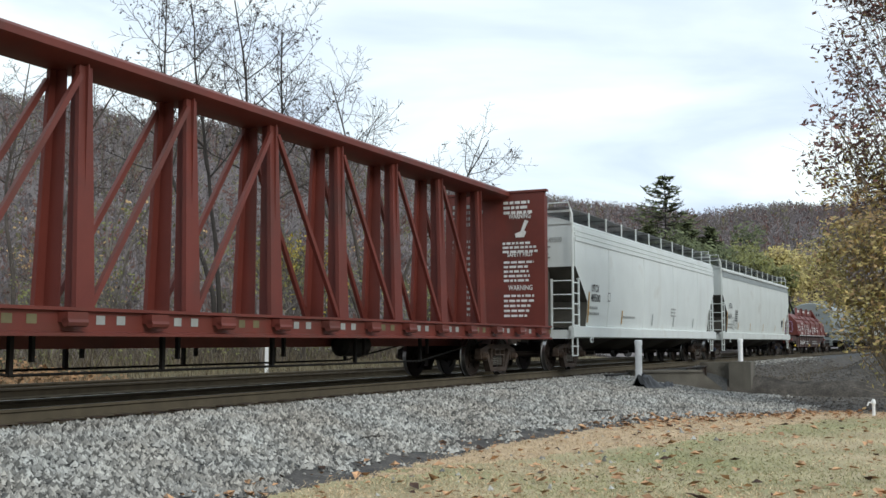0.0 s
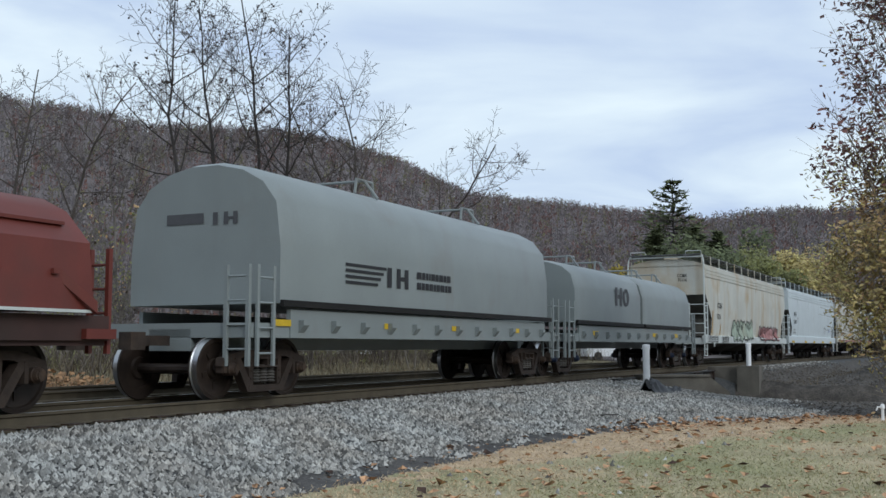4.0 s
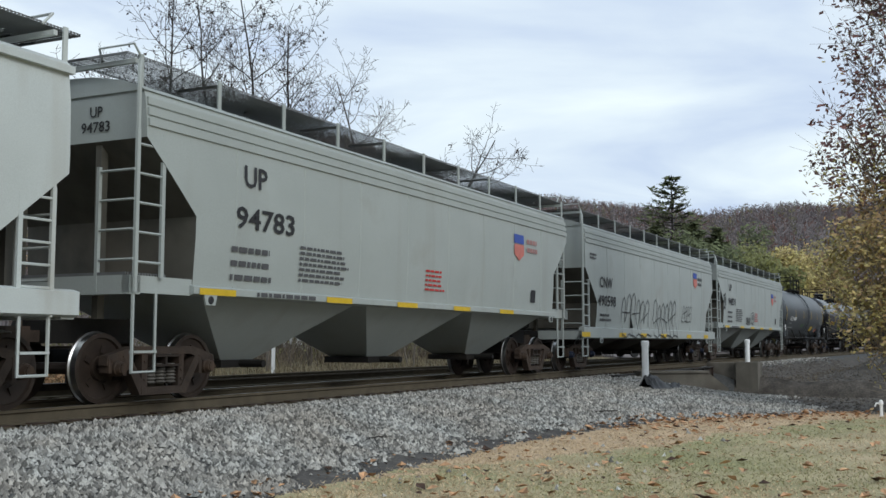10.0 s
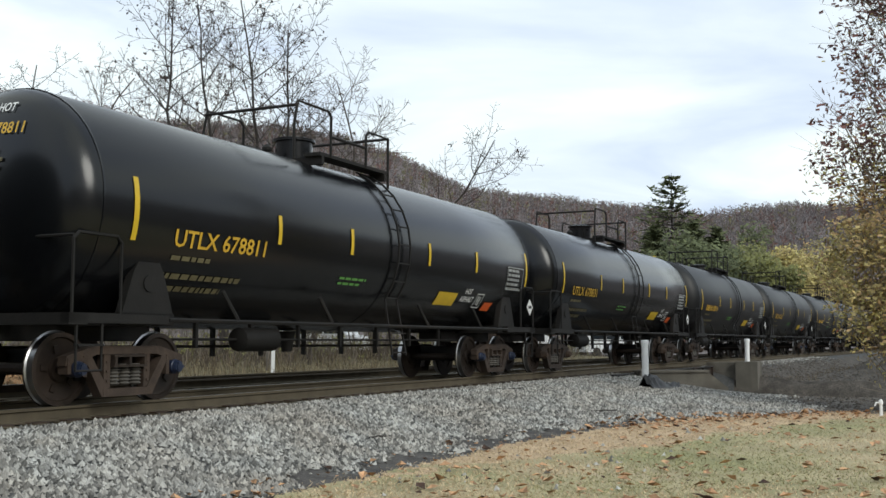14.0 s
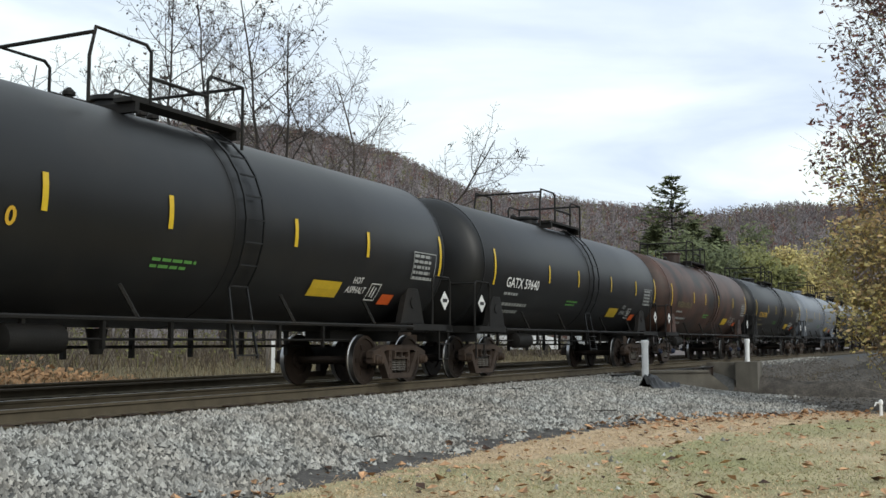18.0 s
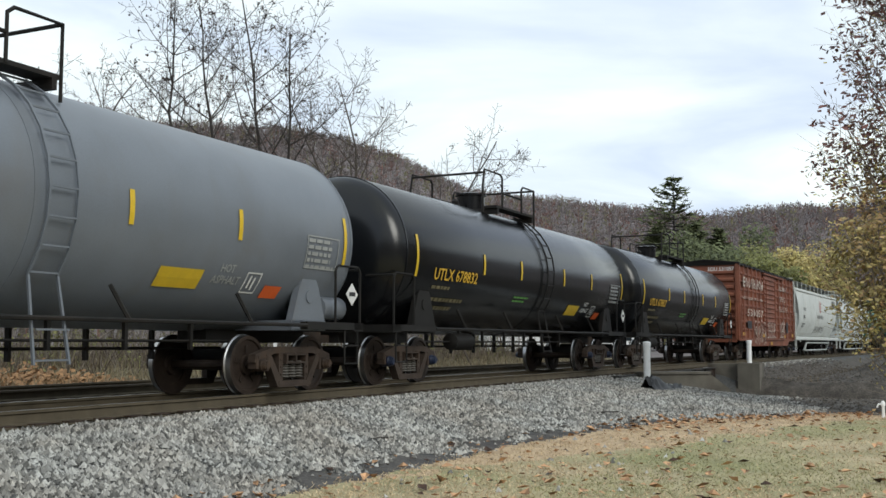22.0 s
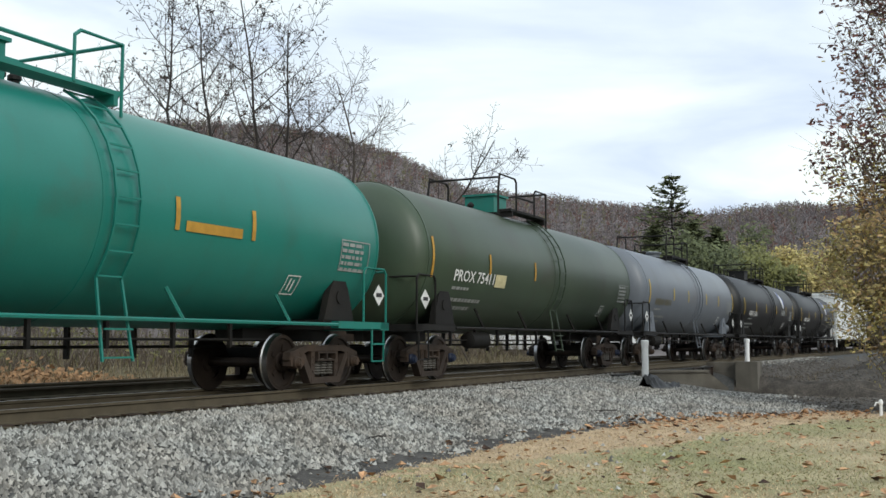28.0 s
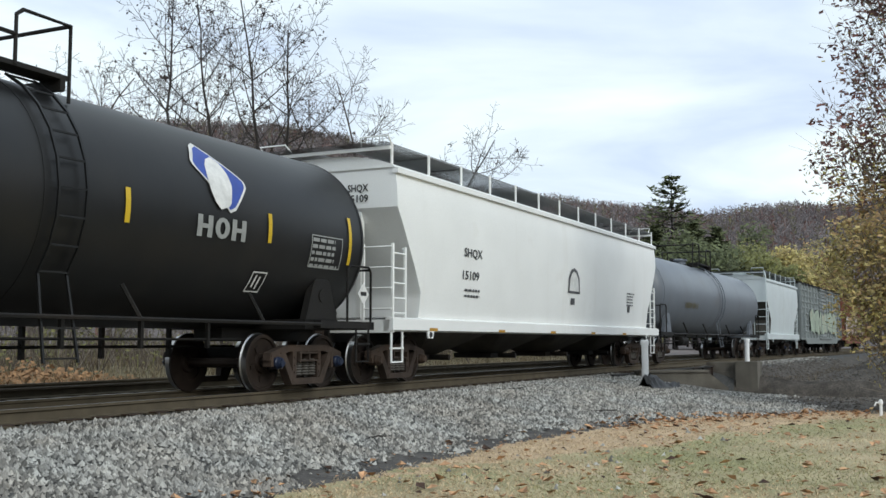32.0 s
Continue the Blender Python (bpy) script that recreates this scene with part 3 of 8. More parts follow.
def hopper(name, label, s0, s1, body, sill=(0.90, 1.20), cut=(2.86, 1.92, 1.10), inset=1.25, bays=4, flutes=True, seams=0, sill_mat=None, roof_mat=None,
           open_frame=False, deep=False, pipe=False, walk_z=4.46, edge=None, group="covered hopper cars", barrel=False, shift=0.0, body_half=None, tall=True, slope_mat="slope"):
    car, half = car_root(name, label, s0 + shift, s1 + shift, "freight car", group)
    SHIFT[car.name] = shift
    bm, sm, rm = M[body], M[sill_mat or body], M[roof_mat or body]
    xb = body_half or half - inset
    BODY_END[car.name] = xb
    z1, z2, dx = cut
    zlow = sill[1] if not deep else sill[1] - 0.02

    we = round_e if barrel else wall_e

    def x_end(z):
        if barrel:
            return xb - dx * max(0, min(1, (z1 - z) / (z1 - z2))) ** 0.7
        if z >= z1:
            return xb
        if z >= z2:
            return xb - dx * (z1 - z) / (z1 - z2)
        return xb - dx
    levels = sorted(set([zlow, 1.6, 2.2, 3.0, 3.6, 3.95, 4.06, z1, z2, z1 + 0.02] + ([1.25, 1.4, 1.8, 2.05, 2.4, 2.7, 2.85, 3.15, 3.3, 3.45, 3.8] if barrel else [])))
    prof = [(z, we(z)) for z in levels if z >= zlow]
    s = Shape()
    n = 14
    for side in (-1, 1):
        rings = []
        for z, e in prof:
            rings.append([((i / n * 2 - 1) * x_end(z), side * e, z) for i in range(n + 1)])
        s.rings(rings, closed=False, caps=(False, False))
    for end in (-1, 1):
        s.rings([[(end * x_end(z), -e, z), (end * x_end(z), e, z)] for z, e in prof if z >= z1], closed=False, caps=(False, False))
    part("body", s, bm, car)
    # slope sheets under the end overhang, whose shade is in the default material's colour
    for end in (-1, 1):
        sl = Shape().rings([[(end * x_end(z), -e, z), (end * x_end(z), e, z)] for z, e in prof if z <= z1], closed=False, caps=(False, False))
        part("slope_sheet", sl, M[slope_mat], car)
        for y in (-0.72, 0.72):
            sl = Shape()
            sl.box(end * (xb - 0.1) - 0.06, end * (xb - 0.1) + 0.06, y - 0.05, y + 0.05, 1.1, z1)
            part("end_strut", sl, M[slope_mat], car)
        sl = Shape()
        sl.box(min(end * (xb - dx - 0.3), end * (xb + 0.25)), max(end * (xb - dx - 0.3), end * (xb + 0.25)), -0.25, 0.25, 0.78, 1.12)
        part("centre_sill", sl, M["under"], car)
    # roof with eaves, hatches and walkway
    r = Shape()
    full = [(4.04, 1.53)] + [(z, e) for z, e in ROOF]
    ring = [(-e, z) for z, e in full] + [(e, z) for z, e in reversed(full[:-1])]
    r.rings([[(x, y, z) for y, z in ring] for x in (-xb - 0.03, xb + 0.03)], closed=False, caps=(True, True))
    part("roof", r, rm, car)
    if flutes:
        for i, z in enumerate((3.62, 3.76, 3.90)):
            f = Shape()
            e = we(z)
            f.prism([(-e - 0.030, z - 0.045), (-e - 0.030, z + 0.045), (-e + 0.03, z + 0.06), (-e + 0.03, z - 0.06)], "x", -xb + 0.02, xb - 0.02)
            part("flute", f, rm, car)
    else:
        f = Shape()
        f.box(-xb - 0.03, xb + 0.03, -1.60, -1.47, 3.93, 4.02)
        f.box(-xb - 0.03, xb + 0.03, 1.47, 1.60, 3.93, 4.02)
        part("eave_angle", f, edge or rm, car)
    hs = Shape()
    hs.box(-xb + 0.8, xb - 0.8, -0.30, 0.30, 4.30, 4.42)
    for k in range(int(xb)):
        x = -xb + 1 + 2 * k
        hs.box(x - 0.03, x + 0.03, -0.34, 0.34, 4.42, 4.46)
    part("hatch_cover", hs, rm, car)
    w = Shape()
    for y0, y1 in ((-1.44, -0.38), (0.38, 1.44)):
        w.box(-xb - 0.25, xb + 0.25, y0, y1, walk_z, walk_z + 0.035)
    for x in (-xb - 0.25, xb - 0.2):
        w.box(x, x + 0.45, -0.75, 0.75, walk_z, walk_z + 0.035)
    m = max(6, int(2 * xb / 1.5))
    far = Shape()
    for i in range(m + 1):
        x = -xb + 2 * xb * i / m
        near = Shape()
        near.box(x - 0.035, x + 0.035, -1.462, -1.438, 4.08, walk_z + 0.05)
        part("walkway_bracket", near, rm, car)
        far.box(x - 0.035, x + 0.035, 1.438, 1.462, 4.08, walk_z + 0.05)
        for y in (-1, 1):
            w.box(x - 0.03, x + 0.03, min(y * 0.7, y * 1.43), max(y * 0.7, y * 1.43), walk_z - 0.035, walk_z - 0.004)
    part("far_bracket", far, rm, car)["kind"] = "stuff"
    part("running_board", w, M["grating"], car, "open steel grating walkway")
    # side sills
    for y in (-1, 1):
        b = Shape()
        xs = xb + 0.2 if not deep else xb - dx + 0.05
        b.prism([(y * 1.50, sill[1] + 0.03), (y * 1.60, sill[1]), (y * 1.60, sill[0] + 0.03), (y * 1.52, sill[0]), (y * 1.44, sill[0]), (y * 1.44, sill[1])], "x", -xs, xs)
        part("side_sill", b, sm, car)
    # vertical weld seams on the side
    for i in range(seams):
        x = -xb + dx + (i + 0.5) * (2 * (xb - dx)) / seams
        q = Shape()
        q.rings([[(x - 0.012, -we(z) - 0.001, z), (x, -we(z) - 0.012, z), (x + 0.012, -we(z) - 0.001, z)] for z in ([1.3, 1.5, 1.8, 2.05, 2.3, 2.7, 3.1, 3.5, 3.8] if barrel else [zlow + 0.02, 1.8, 2.5, 3.2, 3.58])], closed=False, caps=(False, False))
        part("weld_seam", q, bm, car)
    # discharge bays
    top = zlow if deep else sill[0] + 0.15
    xr = xb - dx - (0.2 if deep else 0.6)
    ln = 2 * xr / bays
    for i in range(bays):
        xc = -xr + (i + 0.5) * ln
        b = Shape()
        b.rings([[(xc + sx * ln / 2 * 0.97, sy * 1.44, top) for sx, sy in ((-1, -1), (1, -1), (1, 1), (-1, 1))],
                 [(xc + sx * 0.42, sy * 0.42, 0.52) for sx, sy in ((-1, -1), (1, -1), (1, 1), (-1, 1))]])
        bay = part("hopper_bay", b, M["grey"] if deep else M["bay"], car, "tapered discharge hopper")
        g = Shape()
        g.box(xc - 0.5, xc + 0.5, -0.5, 0.5, 0.40, 0.52)
        g.tube((xc, -0.95, 0.46), (xc, -0.5, 0.46), 0.06, 8)
        part("outlet_gate", g, M["under"], bay)
    # end platforms, ladders and steps
    for end in (-1, 1):
        p = Shape()
        xo = end * (xb + 0.2)
        xi = end * (xb - dx)
        p.box(min(xo, xi), max(xo, xi), -1.52, -1.40, sill[0], sill[0] + 0.22)
        p.box(min(xo, xi), max(xo, xi), 1.40, 1.52, sill[0], sill[0] + 0.22)
        p.box(min(xo, xo - end * 0.2), max(xo, xo - end * 0.2), -1.52, 1.52, sill[0] - 0.02, sill[0] + 0.22)
        part("end_sill", p, sm, car)
        g = Shape()
        g.box(min(xo, xo - end * 0.75), max(xo, xo - end * 0.75), -1.45, 1.45, sill[0] + 0.22, sill[0] + 0.26)
        part("end_platform", g, M["grating"], car)
        xl = end * (xb + (0.14 if end < 0 else -0.2))
        high = 2.56 if not open_frame else 3.5
        ladder(car, xl, xl - end * 0.48, -1.555, sill[0] + 0.2, high, 5, sm)
        for y in (-1.555, 1.555):
            stile = [(xl, y, sill[0]), (xl, y, 2.6)]
            if tall and end < 0:
                stile += [(xl, y, 4.05), (xl - end * 0.02, y * 0.985, 4.3), (xl - end * 0.12, y * 0.94, 4.44)]
            part("corner_post", Shape().path(stile, 0.032, 6), sm, car)
            part("grab_rail", Shape().path([(xl - end * 0.48, y, high - 0.03), (xl - end * 0.48, y * 0.96, high - 0.03)], 0.02, 5), sm, car)
            part("roof_grab_iron", Shape().path([(xl - end * 0.15, y * 0.93, 4.46), (xl, y * 0.93, 4.62), (xl, y * 0.55, 4.62), (xl - end * 0.15, y * 0.5, 4.46)], 0.018, 5), sm, car)
        part("end_top_bar", Shape().box(xl - 0.03, xl + 0.03, -1.5, 1.5, 4.36, 4.42), sm, car)
        xe = xl + end * 0.04
        l2 = part("end_ladder", Shape().box(xe - 0.025, xe + 0.025, -0.98, -0.93, sill[0], sill[0] + 1.62), sm, car)
        for i in range(4):
            part("rung", Shape().tube((xe, -1.55, sill[0] + 0.42 + 0.38 * i), (xe, -0.95, sill[0] + 0.42 + 0.38 * i), 0.018, 5), sm, l2)
        part("brake_pipe", Shape().path([(xe, 0.3, sill[0] + 0.1), (xe + end * 0.25, 0.32, 0.72), (xe + end * 0.5, 0.25, 0.42), (xe + end * 0.7, 0.2, 0.55)], 0.03, 6), M["under"], car)
        st = Shape()
        st.path([(xl, -1.53, sill[0]), (xl, -1.53, 0.42), (xl - end * 0.42, -1.53, 0.42), (xl - end * 0.42, -1.53, sill[0])], 0.024, 5)
        st.box(min(xl, xl - end * 0.42), max(xl, xl - end * 0.42), -1.57, -1.49, 0.66, 0.69)
        part("step", st, sm, car)
        br2 = Shape()
        br2.lathe([(-0.25, 0.16), (-0.22, 0.2), (0.22, 0.2), (0.25, 0.16)], "x", 12, (end * (half - 1.25), 0.55, 1.35))
        if end < 0:
            part("brake_cylinder", br2, M["under"], car)
    for x in (-xb + 1.3, xb - 1.3):
        tie = Shape()
        tie.prism([(x - 0.1, sill[0] - 0.12), (x + 0.1, sill[0] - 0.12), (x + 0.14, sill[0] + 0.02), (x - 0.14, sill[0] + 0.02)], "y", -1.61, -1.585)
        tie.lathe([(-0.015, 0.05), (0.0, 0.06)], "y", 10, (x, -1.61, sill[0] - 0.05), mat=1)
        part("jacking_bracket", tie, [sm, M["mark_black"]], car)
    if pipe:
        pp = Shape()
        pp.path([(-half + 4.2, -1.35, 0.35), (-half + 4.4, -1.45, 0.82), (half - 4.4, -1.45, 0.82), (half - 4.2, -1.3, 0.4)], 0.07, 8)
        pp.tube((-half + 4.2, -1.3, 0.36), (half - 4.2, -1.3, 0.36), 0.055, 8)
        part("air_pipe", pp, M["grey"], car, "long grey unloading pipe")
    xk = xb - 1.0 if body_half else half - 2.35
    add_trucks(car, (-xk, xk))
    return car, half, xb


# ---- tank car ----
TANK_Z, TANK_R, HEAD = 2.52, 1.53, 0.56
TANK_HEAD = {}


def tank_wall(x, z):
    """A point on the tank's near side at the height z."""
    a = max(-0.98, min(0.98, (z - TANK_Z) / TANK_R))
    return (x, -(TANK_R + 0.014) * math.sqrt(1 - a * a), TANK_Z + (TANK_R + 0.014) * a)


def tank_car(name, label, s0, s1, body, trim="under", dome="turret", rings=True, stripes="yellow", stripe_mat="yellow", rail_top=0.80, air_tank=False, dome_mat=None,
             gloss_frame=False, head=HEAD, marks_at=(-6.5, -3.35, -1.2, 1.75, 4.0, 6.9)):
    car, half = car_root(name, label, s0, s1, "tank car", "tank cars")
    bm, tm = M[body], M[trim]
    xt = half - 0.48
    flat = xt - head
    TANK_HEAD[car.name] = head
    prof = []
    for i in range(7):
        a = math.pi / 2 * i / 6
        prof.append((-flat - head * math.cos(a), max(0.02, TANK_R * math.sin(a) ** 0.9)))
    prof += [(-flat * 0.5, TANK_R), (0.0, TANK_R), (flat * 0.5, TANK_R)]
    for i in range(7):
        a = math.pi / 2 * (6 - i) / 6
        prof.append((flat + head * math.cos(a), max(0.02, TANK_R * math.sin(a) ** 0.9)))
    s = Shape()
    s.lathe(prof, "x", 48, (0, 0, TANK_Z))
    part("tank", s, bm, car)
    if rings:
        for x, w in ((0.28, 0.09), (-flat, 0.014), (flat, 0.014)):
            r = Shape()
            r.lathe([(x - w, TANK_R - 0.01), (x - w, TANK_R + 0.007), (x + w, TANK_R + 0.007), (x + w, TANK_R - 0.01)], "x", 48, (0, 0, TANK_Z), caps=False)
            part("jacket_band", r, bm, car)
    # stub sills, saddles and end platforms
    for end in (-1, 1):
        u = Shape()
        u.box(min(end * (half - 0.62), end * (half - 3.3)), max(end * (half - 0.62), end * (half - 3.3)), -0.28, 0.28, 0.80, 1.12)
        part("stub_sill", u, M["under"], car)
        sd = Shape()
        xs = end * (half - 2.05)
        for y in (-1, 1):
            sd.prism([(xs - 0.5, 1.10), (xs + 0.5, 1.10), (xs + 0.28, 1.70), (xs + 0.12, 1.95), (xs - 0.12, 1.95), (xs - 0.28, 1.70)], "y", min(y * 1.24, y * 1.36), max(y * 1.24, y * 1.36))
            sd.lathe([(-0.01, 0.11), (0.01, 0.11)], "y", 12, (xs, y * 1.37, 1.55))
        sd.box(xs - 0.5, xs + 0.5, -1.36, 1.36, 1.0, 1.16)
        part("saddle", sd, tm if gloss_frame else bm if body in ("tankgrey", "brown", "midgrey") else M["under"], car)
        pl = Shape()
        xo, xi = end * (half - 0.55), end * (half - 2.3)
        pl.box(min(xo, xi), max(xo, xi), -1.50, -1.36, 1.02, 1.14)
        pl.box(min(xo, xi), max(xo, xi), 1.36, 1.50, 1.02, 1.14)
        pl.box(min(xo, xo - end * 0.3), max(xo, xo - end * 0.3), -1.50, 1.50, 1.0, 1.14)
        part("end_platform", pl, tm, car)
        hr = Shape()
        for x0, x1 in ((half - 0.62, half - 1.42),):
            hr.path([(end * x0, -1.47, 1.1), (end * x0, -1.47, 2.02), (end * (x0 - 0.08), -1.47, 2.1), (end * (x1 + 0.08), -1.47, 2.1), (end * x1, -1.47, 2.02), (end * x1, -1.47, 1.1)], 0.022, 6)
        hr.path([(end * (half - 0.62), -1.47, 2.06), (end * (half - 0.62), 1.47, 2.06)], 0.02, 6)
        part("end_handrail", hr, tm, car)
        st = Shape()
        xl = end * (half - 0.7)
        st.path([(xl, -1.47, 1.05), (xl, -1.47, 0.45), (xl - end * 0.42, -1.47, 0.45), (xl - end * 0.42, -1.47, 1.05)], 0.02, 5)
        st.box(min(xl, xl - end * 0.42), max(xl, xl - end * 0.42), -1.51, -1.43, 0.74, 0.77)
        part("step", st, tm, car)
    # side handrail on stand-off brackets
    h = Shape()
    h.tube((-half + 2.3, -1.49, 1.08), (half - 2.3, -1.49, 1.08), 0.03, 6)
    h.tube((-half + 2.3, 1.49, 1.08), (half - 2.3, 1.49, 1.08), 0.03, 6)
    part("side_handrail", h, tm, car)
    for i in range(4):
        x = (-0.62 + 0.37 * i + (0.14 if i > 1 else 0)) * flat * 0.98
        b = Shape()
        b.tube((x, -1.49, 1.08), (x - 0.22, -1.36, 1.52), 0.03, 5)
        part("bracket", b, bm if trim != "under" else tm, car)
    # ladder on the near side
    lm = bm if body not in ("black",) else tm
    lad = None
    for dx in (-0.22, 0.22):
        pts = []
        for i in range(9):
            a = -0.62 + 1.75 * i / 8
            pts.append((0.55 + dx, -(TANK_R + 0.09) * math.cos(a), TANK_Z + (TANK_R + 0.09) * math.sin(a)))
        ld = Shape().path([(0.55 + dx * 1.2, -1.50, 0.55)] + pts, 0.022, 4)
        lad = part("ladder" if lad is None else "stile", ld, lm, lad or car)
    for i in range(9):
        a = -0.60 + 1.70 * i / 8
        y, z = -(TANK_R + 0.09) * math.cos(a), TANK_Z + (TANK_R + 0.09) * math.sin(a)
        part("rung", Shape().tube((0.33, y, z), (0.77, y, z), 0.016, 4), lm, lad)
    for z in (0.6, 0.95):
        part("rung", Shape().tube((0.30, -1.5, z), (0.80, -1.5, z), 0.016, 4), lm, lad)
    # top platform with rails, manway and valves
    tz = TANK_Z + TANK_R
    x0, x1 = -1.85, 1.08
    pf = Shape()
    for y in (-0.95, 0.62):
        pf.box(x0 + 0.5, x1, y, y + 0.34, tz - 0.02, tz + 0.04)
    for x in (x0 + 0.6, x1 - 0.1):
        pf.box(x - 0.04, x + 0.04, -0.95, 0.95, tz - 0.16, tz - 0.02)
    part("top_platform", pf, tm, car)
    bars = []
    for y in (-0.95, 0.95):
        bars.append([(x1, y, tz - 0.3), (x1, y, tz + rail_top * 0.85), (x1 - 0.75, y, tz + rail_top * 0.85), (x1 - 0.85, y, tz + rail_top * 0.75), (x1 - 0.85, y, tz)])
        bars.append([(x0 + 0.85, y, tz), (x0 + 0.85, y, tz + rail_top * 0.9), (x0 + 0.75, y, tz + rail_top), (x0 - 0.2, y, tz + rail_top), (x0 - 0.3, y, tz + rail_top * 0.5), (x0 - 0.3, y, tz - 0.2)])
        bars.append([(x0 + 0.85, y, tz + rail_top * 0.45), (x1 - 0.85, y, tz + rail_top * 0.45)])
    bars.append([(x1, -0.95, tz + rail_top * 0.85), (x1, 0.95, tz + rail_top * 0.85)])
    bars.append([(x0 - 0.25, -0.95, tz + rail_top * 0.9), (x0 - 0.25, 0.95, tz + rail_top * 0.9)])
    for bar in bars:
        part("top_handrail", Shape().path(bar, 0.027, 6), tm, car)
    d = Shape()
    if dome == "turret":
        d.lathe([(tz - 0.12, 0.34), (tz + 0.36, 0.34), (tz + 0.37, 0.39), (tz + 0.42, 0.39), (tz + 0.44, 0.30)], "z", 20, (-0.75, 0, 0))
    elif dome == "box":
        d.box(-1.15, -0.35, -0.4, 0.4, tz - 0.1, tz + 0.42)
        d.box(-1.20, -0.30, -0.45, 0.45, tz + 0.42, tz + 0.47)
    else:
        d.lathe([(tz - 0.12, 0.30), (tz + 0.14, 0.30), (tz + 0.16, 0.36), (tz + 0.22, 0.36), (tz + 0.25, 0.2)], "z", 18, (-0.7, 0, 0))
    part("manway", d, M[dome_mat] if dome_mat else bm, car)
    for x in (-1.45, 0.0, 0.25):
        vv = Shape()
        vv.lathe([(tz - 0.05, 0.06), (tz + 0.12, 0.06), (tz + 0.13, 0.09), (tz + 0.18, 0.09), (tz + 0.24, 0.03)], "z", 10, (x, 0.1, 0))
        part("valve", vv, M["under"], car)
    # brake rigging under the belly
    ur = Shape()
    ur.tube((-half + 2.9, -0.55, 0.83), (half - 2.9, -0.55, 0.83), 0.02, 5)
    ur.tube((-half + 2.9, 0.4, 0.72), (half - 2.9, 0.4, 0.72), 0.025, 5)
    for i in range(7):
        x = -half + 4.0 + i * (2 * half - 8.0) / 6
        ur.box(x - 0.03, x + 0.03, -0.58, -0.52, 0.70, 1.10)
        ur.box(x + 0.22, x + 0.27, 0.36, 0.44, 0.55, 1.10)
    ur.lathe([(-0.5, 0.10), (-0.46, 0.19), (0.46, 0.19), (0.5, 0.10)], "x", 12, (-2.6, -0.55, 0.83))
    ur.lathe([(0.62, 0.09), (0.98, 0.16)], "z", 12, (-0.9, 0, 0))
    part("brake_rigging", ur, M["under"], car)
    if air_tank:
        at = Shape()
        at.lathe([(-0.36, 0.1), (-0.33, 0.2), (0.33, 0.2), (0.36, 0.1)], "x", 14, (half - 1.2, -1.15, 1.38))
        part("air_reservoir", at, bm, car)
    # reflective stripes
    if stripes:
        for k, x in enumerate(marks_at):
            tall = 0.80 if k in (0, 5) else 0.44
            zc = 2.5 if k else 2.48
            q = flat_marks(tank_wall, [("bar", x - 0.045, x + 0.045, zc - tall / 2, zc + tall / 2)])
            part("reflective_stripe", q, M[stripe_mat], car)
    add_trucks(car, (-(half - 2.02), half - 2.02))
    return car, half, xt


